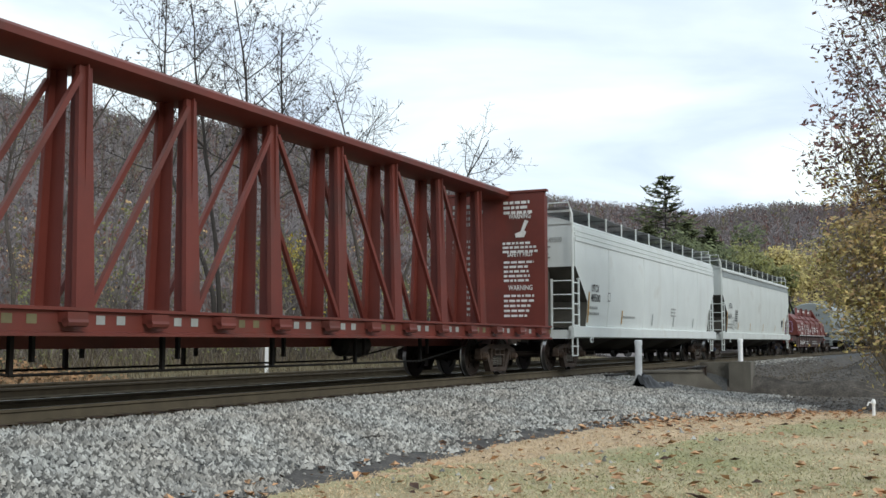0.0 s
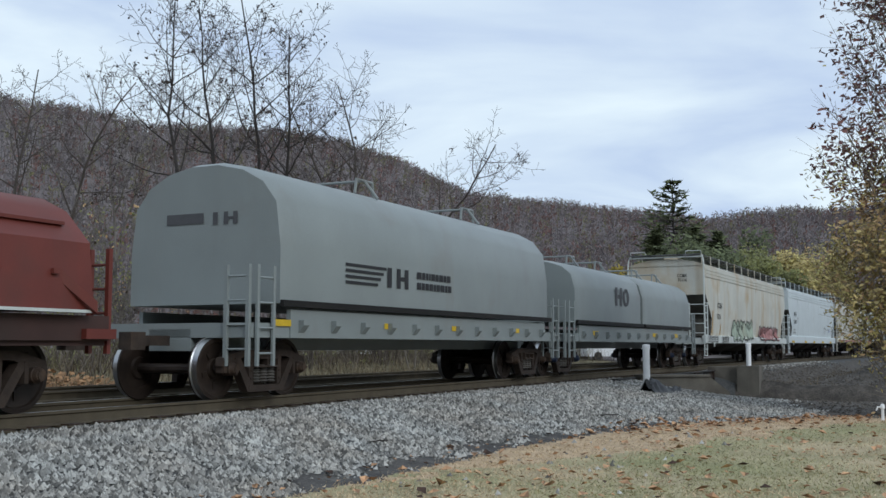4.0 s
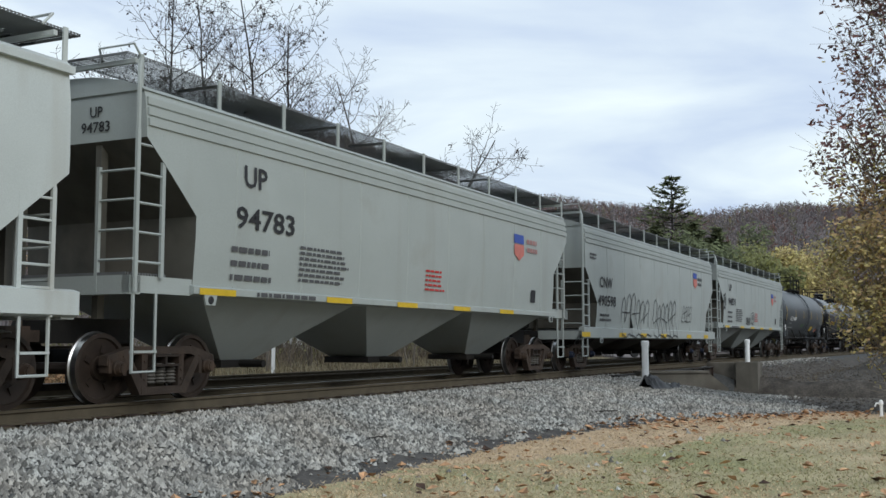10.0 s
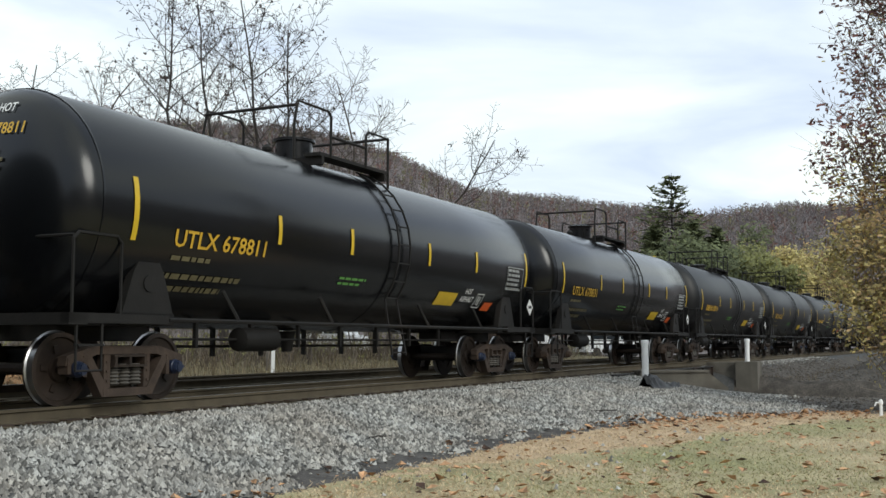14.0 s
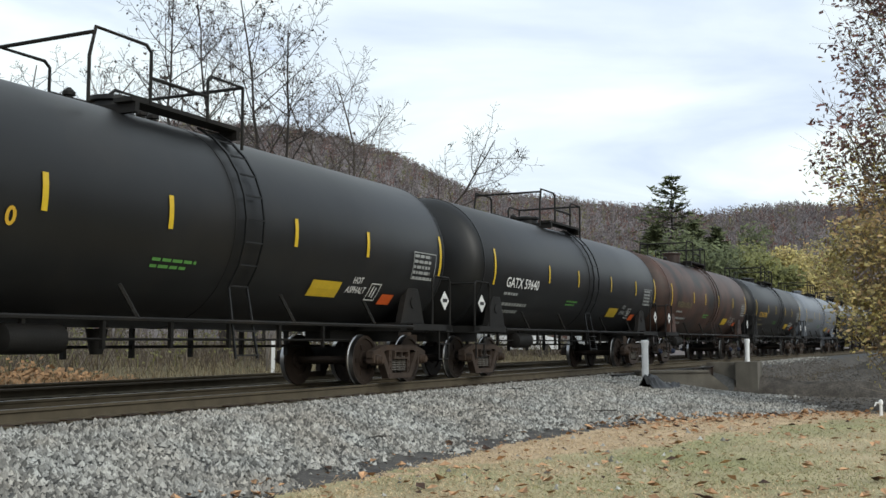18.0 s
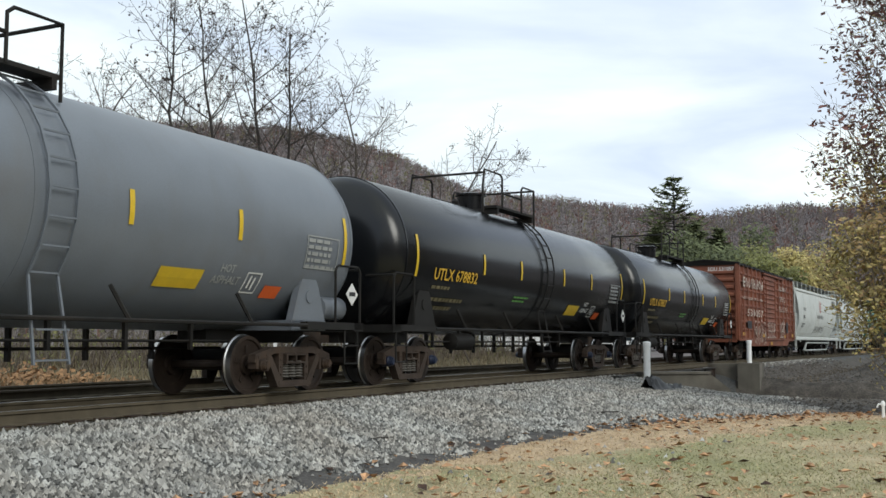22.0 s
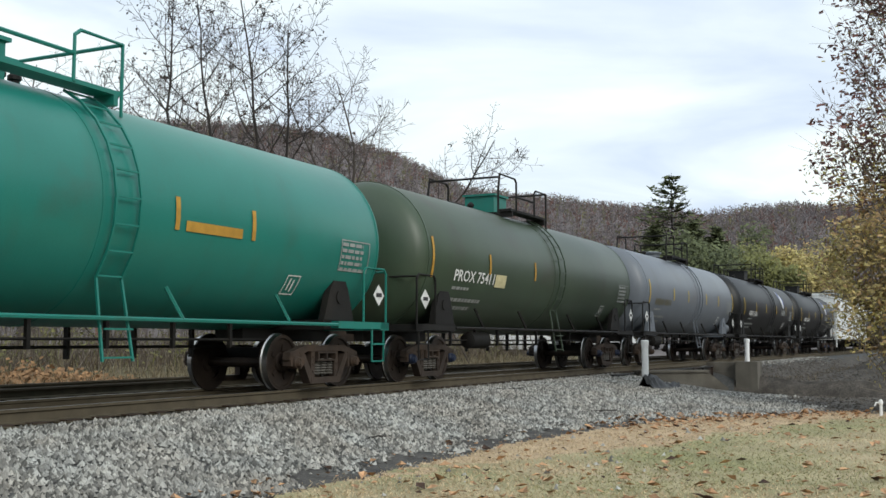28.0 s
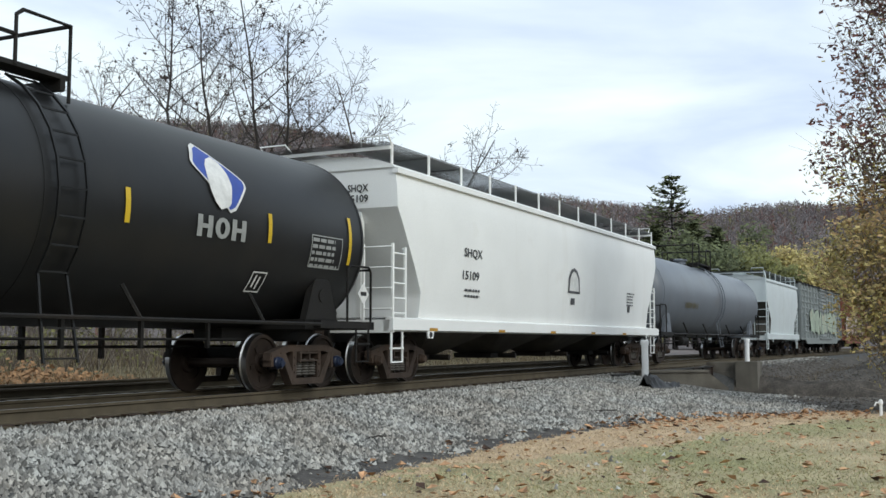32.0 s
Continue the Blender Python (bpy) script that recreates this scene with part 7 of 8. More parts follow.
def open_tree(x, y, height, seed, label, stems, r0=0.15, spread=(32, 58), reach=(0.42, 0.5, 0.5), up=1.0, leaves=0, leaf_size=0.1, bark=None, thin=0.014):
    """A tall bare tree with upswept limbs; stems: (offset, lean across, lean away, share of the height)."""
    rnd = random.Random(seed)
    tree = thing("bare_tree", label, "tree", "bare trees", m=Matrix.Translation((x, y, ground_z(x, y) - 0.1)))
    segs, tips, starts = [], [], []
    for dx, lx, ly, share in stems:
        starts.append(len(segs))
        limb(rnd, Vector((dx, 0, 0)), Vector((lx, ly, 1)).normalized(), height * share, r0 * (0.6 + 0.4 * share), 0, segs, tips, up, spread, reach)
    trunks, twigs = [Shape() for _ in stems], Shape()
    for i, (p, q, a, b, level) in enumerate(segs):
        (trunks[sum(i >= k for k in starts) - 1] if level == 0 else twigs).tube(p, q, max(a, thin), (7, 5, 4, 3)[level], max(b, thin * 0.75), caps=False)
    for trunk in trunks:
        part("trunk", trunk, bark or BARK, tree)
    part("crown", twigs, bark or BARK, tree)["kind"] = "stuff"
    if leaves:
        ls = Shape()
        for i in range(leaves):
            c = tips[rnd.randrange(len(tips))] + Vector((0, 0, -0.06))
            for k in range(rnd.randint(1, 4)):
                o = c + Vector((rnd.gauss(0, 0.07), rnd.gauss(0, 0.07), rnd.gauss(-0.03, 0.07)))
                u = Vector((rnd.uniform(-1, 1), rnd.uniform(-1, 1), rnd.uniform(-1, 1))).normalized() * leaf_size * rnd.uniform(0.5, 1.1)
                v = u.orthogonal().normalized() * u.length * 0.7
                ls.face([o - u, o - v * 0.8, o + u * 0.9, o + v])
        part("leaves", ls, LEAF_BROWN, tree, smooth=0)["kind"] = "stuff"


X, Y = far_place(408, 48)
open_tree(X, Y, 18.4, 5, "tall bare tree with a few withered leaves behind the tracks", [(-0.3, -0.01, 0.05, 0.98), (-0.2, -0.11, -0.05, 0.9), (1.2, 0.08, 0.0, 0.95), (1.4, 0.19, -0.08, 0.8)],
          0.13, (36, 68), (0.40, 0.52, 0.52), up=0.8, leaves=480, leaf_size=0.09, bark=BARK_DARK, thin=0.0105)
X, Y = far_place(668, 52)
open_tree(X, Y, 14.6, 11, "bare spreading tree behind the tracks", [(0.0, -0.06, 0.0, 0.98), (0.1, 0.06, 0.05, 1.0), (0.2, 0.20, -0.05, 0.86)], 0.12, (40, 76), (0.46, 0.54, 0.54), up=0.6, leaves=40, thin=0.010)
X, Y = far_place(200, 55)
open_tree(X, Y, 16.8, 23, "slender bare tree behind the tracks", [(0.0, 0.0, 0.0, 1.0), (-0.5, -0.12, 0.05, 0.92), (0.4, 0.05, -0.05, 0.95)], 0.09, (26, 50), (0.30, 0.5, 0.5), leaves=30, thin=0.009, bark=TWIG)
X, Y = far_place(38, 56)
open_tree(X, Y, 15.8, 31, "bare broad-crowned tree behind the tracks", [(0.0, -0.08, 0.0, 1.0), (0.2, 0.10, 0.05, 0.97)], 0.14, (38, 72), (0.38, 0.52, 0.5), up=0.5, thin=0.012)
X, Y = far_place(740, 60)
open_tree(X, Y, 5.2, 42, "small bare tree with arching branches", [(0.0, 0.14, 0.0, 1.0), (0.3, 0.26, 0.0, 0.9)], 0.10, (45, 80), (0.36, 0.5, 0.5), up=-1.4, thin=0.013)
for px, dist, h, w, sd in ((505, 50, 6.2, 1.9, 57), (560, 54, 6.0, 1.7, 58)):
    X, Y = far_place(px, dist)
    bare_tree(X, Y, h, sd, "small tree with sparse yellow leaves", 0.06, 5, 0.65, 0.3, leaf=LEAF_YELLOW, leaves=1100 if sd == 57 else 420, stems=3, group="leafy trees", leaf_size=0.11)
X, Y = far_place(1135, 120)
bare_tree(X, Y, 11.0, 61, "yellow-leaved tree on the far slope", 0.12, 4, 0.6, 0.3, leaf=LEAF_YELLOW, leaves=700, stems=2, group="leafy trees", leaf_size=0.4)
# thicket of saplings between the tracks and the hill
rnd = random.Random(77)
for i in range(46):
    X, Y = far_place(rnd.uniform(-20, 1050), rnd.uniform(38, 68))
    if line_coords(X, Y)[1] > -9:
        continue
    h = rnd.uniform(3.0, 7.0)
    bare_tree(X, Y, min(h, 4.0) if -0.005 < X / Y < 0.07 else h, 100 + i, "thin bare sapling in the thicket behind the tracks", 0.045, 4, 0.55, 0.35, stems=rnd.choice((1, 2, 3)), group="thicket saplings",
              leaf=LEAF_LIME if i % 5 == 0 else LEAF_OCHRE if i % 5 == 2 else LEAF_BROWN, leaves=240 if i % 5 == 0 else 110 if i % 5 == 2 else 15, leaf_size=0.09, bark=TWIG if i % 3 else BARK, thin=0.009)


def conifer(x, y, height, seed, label, width, bare_top=0.45):
    """A pine with whorls of drooping branches, thin and ragged at the top."""
    rnd = random.Random(seed)
    tree = thing("pine_tree", label, "tree", "pines", m=Matrix.Translation((x, y, ground_z(x, y) - 0.2)))
    t = Shape()
    t.tube((0, 0, 0), (0, 0, height), 0.28, 7, 0.03)
    part("trunk", t, BARK_DARK, tree)
    b, nd = Shape(), Shape()
    z = height * 0.12
    while z < height * 0.985:
        k = z / height
        reach = width * (1 - k) ** 0.85 + 0.3
        for i in range(rnd.randint(5, 7)):
            a = rnd.uniform(0, 6.283)
            ln = reach * rnd.uniform(0.6, 1.1)
            rise = rnd.uniform(-0.1, 0.15) + 0.3 * k
            tip = Vector((math.cos(a) * ln, math.sin(a) * ln, z + ln * rise))
            mid = Vector((math.cos(a) * ln * 0.6, math.sin(a) * ln * 0.6, z + ln * (rise * 0.5 - 0.06)))
            b.tube((0, 0, z), mid, 0.07, 3, 0.045, caps=False)
            b.tube(mid, tip, 0.045, 3, 0.02, caps=False)
            m = int(16 + 30 * (1 - k)) if k < 1 - bare_top * 0.62 else 8
            for j in range(m):
                f = rnd.uniform(0.25, 1.0)
                c = Vector((0, 0, z)).lerp(tip, f) + Vector((rnd.gauss(0, 0.16), rnd.gauss(0, 0.16), rnd.gauss(0, 0.1)))
                u = Vector((math.cos(a) + rnd.uniform(-0.7, 0.7), math.sin(a) + rnd.uniform(-0.7, 0.7), rnd.uniform(-0.3, 0.5))).normalized() * rnd.uniform(0.3, 0.8)
                w = u.cross(Vector((rnd.uniform(-1, 1), rnd.uniform(-1, 1), rnd.uniform(-1, 1)))).normalized() * rnd.uniform(0.06, 0.2)
                nd.face([c - u * 0.5 - w, c - u * 0.5 + w, c + u])
        z += height * rnd.uniform(0.02, 0.033)
    part("branch_whorl", b, BARK_DARK, tree)["kind"] = "stuff"
    part("needles", nd, LEAF_GREEN, tree, smooth=0)["kind"] = "stuff"


def clump_tree(x, y, height, width, seed, label, leaf, n=3200, size=0.5, name="leafy_tree"):
    """A full-crowned tree: trunk, limbs and many small leaf sprays with gaps between the masses."""
    rnd = random.Random(seed)
    tree = thing(name, label, "tree", "leafy trees", m=Matrix.Translation((x, y, ground_z(x, y) - 0.2)))
    t = Shape()
    t.tube((0, 0, 0), (0, 0, height * 0.7), 0.25, 6, 0.1)
    lobes = []
    for i in range(13):
        a, k = rnd.uniform(0, 6.283), rnd.uniform(0.25, 0.95)
        rr = width * (1 - 0.55 * k) * rnd.uniform(0.3, 1.0)
        c = Vector((math.cos(a) * rr, math.sin(a) * rr, height * k))
        lobes.append((c, width * rnd.uniform(0.28, 0.5)))
        t.tube((0, 0, height * k * 0.6), c, 0.09, 4, 0.03, caps=False)
    part("trunk", t, BARK_DARK, tree)
    ls = Shape()
    for i in range(n):
        c, r = lobes[rnd.randrange(len(lobes))]
        d = Vector((rnd.gauss(0, 1), rnd.gauss(0, 1), rnd.gauss(0, 0.8))).normalized() * r * rnd.random() ** 0.4
        p = c + d
        u = Vector((rnd.uniform(-1, 1), rnd.uniform(-1, 1), rnd.uniform(-0.6, 0.9))).normalized() * size * rnd.uniform(0.4, 1.0)
        v = u.orthogonal().normalized() * u.length * rnd.uniform(0.3, 0.7)
        ls.face([p - u, p - v, p + u, p + v])
    part("crown", ls, leaf, tree, smooth=0)["kind"] = "stuff"


def reach_up(px, y, dist):
    """Place and height of a tree whose top shows at a given line of sight."""
    X, Y = far_place(px, dist)
    return X, Y, EYE_Z + (605 - y) / FOC * Y - ground_z(X, Y)


X, Y, H = reach_up(1192, 304, 128)
conifer(X, Y, H, 3, "tall ragged pine standing out against the sky", 11.5, 0.9)
for px, y, dist, w, sd in ((1160, 395, 124, 4.6, 12), (1228, 388, 124, 5.6, 8), (1268, 398, 126, 5.6, 9)):
    X, Y, H = reach_up(px, y, dist)
    conifer(X, Y, H, sd, "dense dark green pine beside the tall one", w, 0.1)
for px, y, dist, w, sd, lf, lab in ((1325, 418, 120, 5.0, 21, LEAF_LIME, "yellow-green tree at the foot of the hill"), (1368, 452, 114, 3.6, 22, LEAF_LIME, "small yellow-green tree at the foot of the hill"),
                                    (1290, 400, 130, 7.0, 23, LEAF_GREEN, "dark green tree at the foot of the hill"), (1250, 405, 117, 6.6, 25, LEAF_GREEN, "low dark green tree at the foot of the hill"),
                                    (1195, 420, 116, 6.2, 27, LEAF_GREEN, "low dark green tree at the foot of the hill"),
                                    (1408, 440, 150, 4.6, 24, LEAF_OLIVE, "olive tree at the foot of the hill"), (1455, 420, 158, 5.0, 26, LEAF_OLIVE, "olive tree at the foot of the hill")):
    X, Y, H = reach_up(px, y, dist)
    clump_tree(X, Y, H, w, sd, lab, lf, 5200, 0.36)

# ---- the shrub tree at the lawn's edge ----
def edge_tree():
    rnd = random.Random(19)
    base = Vector((10.55, 23.4, 0.0))
    tree = thing("shrub_tree", "multi-stemmed shrub tree with olive, ochre and dull red leaves", "tree", "leafy trees", m=Matrix.Translation(base))
    girth = ((0.0, 0.5), (1.0, 0.9), (1.6, 1.35), (2.8, 2.0), (3.7, 2.4), (4.7, 2.5), (6.0, 2.35), (7.2, 2.15), (8.5, 1.85), (9.4, 1.55), (11.0, 1.0), (11.8, 0.2))

    def width(z):
        for (z0, w0), (z1, w1) in zip(girth, girth[1:]):
            if z <= z1:
                return w0 + (w1 - w0) * (z - z0) / (z1 - z0)
        return 0.2

    clumps = []
    while len(clumps) < 400:
        z = rnd.uniform(0.3, 11.5)
        a, k = rnd.uniform(0, 6.283), rnd.random() ** 0.5
        w = width(z) * rnd.uniform(0.75, 1.08)
        clumps.append((Vector((math.cos(a) * k * w, math.sin(a) * k * w * 0.75, z)), k))
    wood = Shape()
    for k in range(9):
        a = 2.4 + 1.5 * rnd.random() if k < 5 else rnd.uniform(0, 6.283)
        q, r = Vector((rnd.uniform(-0.5, 0.5), rnd.uniform(-0.4, 0.4), -0.1)), rnd.uniform(0.022, 0.042)
        d = Vector((math.cos(a) * 0.26, math.sin(a) * 0.22, 1)).normalized()
        for i in range(3 if k < 5 else 5):
            e = q + d * rnd.uniform(1.1, 1.7)
            wood.tube(q, e, r, 6, r * 0.8, caps=False)
            q, r = e, r * 0.8
            d = (d + Vector((rnd.gauss(0, 0.15), rnd.gauss(0, 0.15), 0.12))).normalized()
    pale = material("pale_shrub_bark", (0.24, 0.205, 0.16), 0.9, vary=0.2, scale=2.0)
    part("trunk", wood, pale, tree)["kind"] = "stuff"
    twig = Shape()
    for c, k in clumps:
        f = Vector((c.x * 0.42, c.y * 0.42, max(0.05, c.z - 0.35 - 0.75 * math.hypot(c.x, c.y))))
        m = f.lerp(c, 0.55) + Vector((rnd.gauss(0, 0.12), rnd.gauss(0, 0.12), 0.05))
        twig.tube(f, m, 0.011, 4, 0.008, caps=False)
        twig.tube(m, c, 0.010, 3, 0.006, caps=False)
        for j in range(5):
            o = c + Vector((rnd.gauss(0, 0.35), rnd.gauss(0, 0.3), rnd.gauss(0.15, 0.3)))
            twig.tube(m.lerp(c, rnd.uniform(0.3, 1)), o, 0.006, 3, 0.003, caps=False)
        if k > 0.75:
            out = Vector((c.x, c.y, 0)).normalized()
            twig.tube(c, c + out * rnd.uniform(0.4, 0.9) + Vector((0, 0, rnd.uniform(0.1, 0.6))), 0.006, 3, 0.003, caps=False)
    part("crown", twig, pale, tree)["kind"] = "stuff"
    sets = {"olive_leaves": (Shape(), LEAF_OLIVE, "olive and yellow-green leaves"), "ochre_leaves": (Shape(), LEAF_OCHRE, "ochre and orange-brown leaves"), "red_leaves": (Shape(), LEAF_RED, "sparse dull red leaves")}
    for c, k in clumps:
        high = smooth(4.2, 6.4, c.z)
        n = int((190 - 154 * high) * (1.3 - 0.8 * k) * (0.06 + 0.94 * smooth(1.2, 3.0, c.z)))
        lean = rnd.random()
        for i in range(n):
            p = c + Vector((rnd.uniform(-0.46, 0.46), rnd.uniform(-0.42, 0.42), rnd.uniform(-0.46, 0.38)))
            red = high * (0.45 + 0.6 * k) > rnd.random()
            name = "red_leaves" if red else "ochre_leaves" if lean * 0.6 + rnd.random() * 0.4 > 0.68 else "olive_leaves"
            size = (0.092 if red else 0.066) * rnd.uniform(0.6, 1.15)
            u = Vector((rnd.uniform(-1, 1), rnd.uniform(-1, 1), rnd.uniform(-1, 0.4))).normalized() * size
            v = u.orthogonal().normalized() * u.length * 0.75
            sets[name][0].face([p - u, p - v * 0.7 + u * 0.2, p + u, p + v * 0.8])
    for name, (ls, mat, lab) in sets.items():
        part(name, ls, mat, tree, lab, smooth=0)["kind"] = "stuff"


edge_tree()


# ---- woods on the hillside ----
def hillside_woods():
    rnd = random.Random(401)
    sh = Shape()
    k = 0
    while k < 15000:
        az = rnd.uniform(-25.5, 25.5)
        r = 150 + 900 * rnd.random() ** 0.75
        x, y = r * math.sin(radians(az)), r * math.cos(radians(az))
        if abs(line_coords(x, y)[1]) < 22:
            continue
        k += 1
        h = rnd.uniform(7, 12)
        base = Vector((x, y, ground_z(x, y) - 0.3))
        u = rnd.random()
        mat = 0 if u < 0.58 else 1 if u < 0.80 else 2 if u < 0.92 else 3
        w = 0.14 + 0.14 * rnd.random()
        side = Vector((math.cos(radians(az)), -math.sin(radians(az)), 0))
        sh.face([base - side * w, base + side * w, base + Vector((0, 0, h))], mat)
        n = 12
        for i in range(n):
            f = rnd.uniform(0.25, 0.98)
            p = base + Vector((0, 0, h * f))
            a = rnd.uniform(0, 6.283)
            ln = rnd.uniform(0.8, 2.4) * (1.25 - 0.6 * f)
            q = p + Vector((math.cos(a) * ln, math.sin(a) * ln, rnd.uniform(0.2, 1.3)))
            ww = rnd.uniform(0.3, 0.8) if mat < 2 else rnd.uniform(0.5, 1.1)
            sh.face([p - side * 0.05, q + Vector((0, 0, ww)), q - Vector((0, 0, ww * 0.3))], mat)
    mats = [material("bare_wood_grey", (0.195, 0.174, 0.176), 0.95, vary=0.3, scale=0.02, second=(0.140, 0.122, 0.126), island=0.5),
            material("bare_wood_brown", (0.145, 0.117, 0.110), 0.95, vary=0.25, scale=0.03, island=0.35),
            material("rusty_oak_leaves", (0.14, 0.075, 0.062), 0.9, vary=0.25, scale=0.03, island=0.4),
            material("olive_wood_leaves", (0.15, 0.14, 0.07), 0.9, vary=0.25, scale=0.03, island=0.4)]
    ob = new("hillside_woods", sh.mesh("hillside_woods", mats, 0))
    tagged(ob, "leafless grey-brown autumn woods covering the hillside", "woods", kind="stuff")


hillside_woods()


# ---- verge: tall dry grass, leaf litter ----
def verge():
    rnd = random.Random(62)
    sh = Shape()
    for i in range(11000):
        s, e = rnd.uniform(6, 60), -7.4 - 14 * rnd.random() ** 1.4
        p = on_line(s, e)
        p.z = ground_z(p.x, p.y) - 0.03
        h = rnd.uniform(0.2, 0.8)
        a = rnd.uniform(0, 6.283)
        w = Vector((math.cos(a), math.sin(a), 0)) * rnd.uniform(0.008, 0.02)
        lean = Vector((rnd.gauss(0, 0.2), rnd.gauss(0, 0.2), 1)) * h
        mid = p + lean * 0.55
        sh.face([p - w, p + w, mid + w * 0.7, mid - w * 0.7], 0 if rnd.random() < 0.75 else 1)
        sh.face([mid - w * 0.7, mid + w * 0.7, p + lean + Vector((rnd.gauss(0, 0.15), rnd.gauss(0, 0.15), -0.08))], 0 if rnd.random() < 0.75 else 1)
    mats = [material("dry_tall_grass", (0.18, 0.148, 0.088), 0.9, vary=0.2, island=0.4), material("brown_weed_stalks", (0.11, 0.08, 0.045), 0.9, vary=0.2, island=0.4)]
    tagged(new("tall_grass", sh.mesh("tall_grass", mats, 0)), "tall dry grass and weeds along the far verge", "grass", kind="stuff")
    br = Shape()
    for i in range(15000):                           # brambles and dead stems in front of the thicket
        s, e = rnd.uniform(4, 75), -12.5 - 12 * rnd.random()
        p = on_line(s, e)
        p.z = ground_z(p.x, p.y) - 0.05
        h = rnd.uniform(0.6, 1.5) + 1.2 * rnd.random() ** 3
        a = rnd.uniform(0, 6.283)
        w = Vector((math.cos(a), math.sin(a), 0)) * rnd.uniform(0.008, 0.016)
        d = Vector((rnd.gauss(0, 0.35), rnd.gauss(0, 0.35), 1)) * h
        q = p + d * 0.6
        e2 = q + Vector((rnd.gauss(0, 0.5), rnd.gauss(0, 0.5), rnd.uniform(-0.1, 0.5))) * h * 0.6
        k = 0 if rnd.random() < 0.6 else 1 if rnd.random() < 0.8 else 2
        br.face([p - w, p + w, q + w * 0.7, q - w * 0.7], k)
        br.face([q - w * 0.7, q + w * 0.7, e2], k)
        if k == 2:
            for j in range(4):
                c = q.lerp(e2, rnd.random()) + Vector((rnd.gauss(0, 0.1), rnd.gauss(0, 0.1), rnd.gauss(0, 0.1)))
                u = Vector((rnd.uniform(-1, 1), rnd.uniform(-1, 1), rnd.uniform(-1, 1))).normalized() * 0.06
                br.face([c - u, c - u.orthogonal() * 0.6, c + u, c + u.orthogonal() * 0.6], 2)
    bm = [material("dead_brown_brush", (0.085, 0.066, 0.048), 0.9, vary=0.2, island=0.45), material("grey_brush_stems", (0.15, 0.125, 0.10), 0.9, vary=0.2, island=0.4), material("olive_brush_leaves", (0.13, 0.125, 0.045), 0.8, vary=0.2, island=0.4)]
    tagged(new("brush", br.mesh("brush", bm, 0)), "tangled dead brush and brambles before the thicket", "brush", kind="stuff")
    lf = Shape()
    for i in range(3800):
        s, e = rnd.gauss(20.6, 1.9), -11.0 + rnd.gauss(0, 0.7)
        p = on_line(s, e)
        p.z = ground_z(p.x, p.y) + abs(rnd.gauss(0, 0.24)) * max(0, 1 - abs(s - 20.6) / 5)
        u = Vector((rnd.uniform(-1, 1), rnd.uniform(-1, 1), rnd.uniform(-0.4, 0.4))).normalized() * 0.07
        v = u.orthogonal().normalized() * 0.05
        lf.face([p - u, p - v, p + u, p + v])
    tagged(new("leaf_drift", lf.mesh("leaf_drift", [material("orange_leaf_litter", (0.27, 0.155, 0.075), 0.9, vary=0.2, island=0.4)], 0)), "drift of orange fallen leaves beside the second track", "leaves", kind="stuff")


verge()


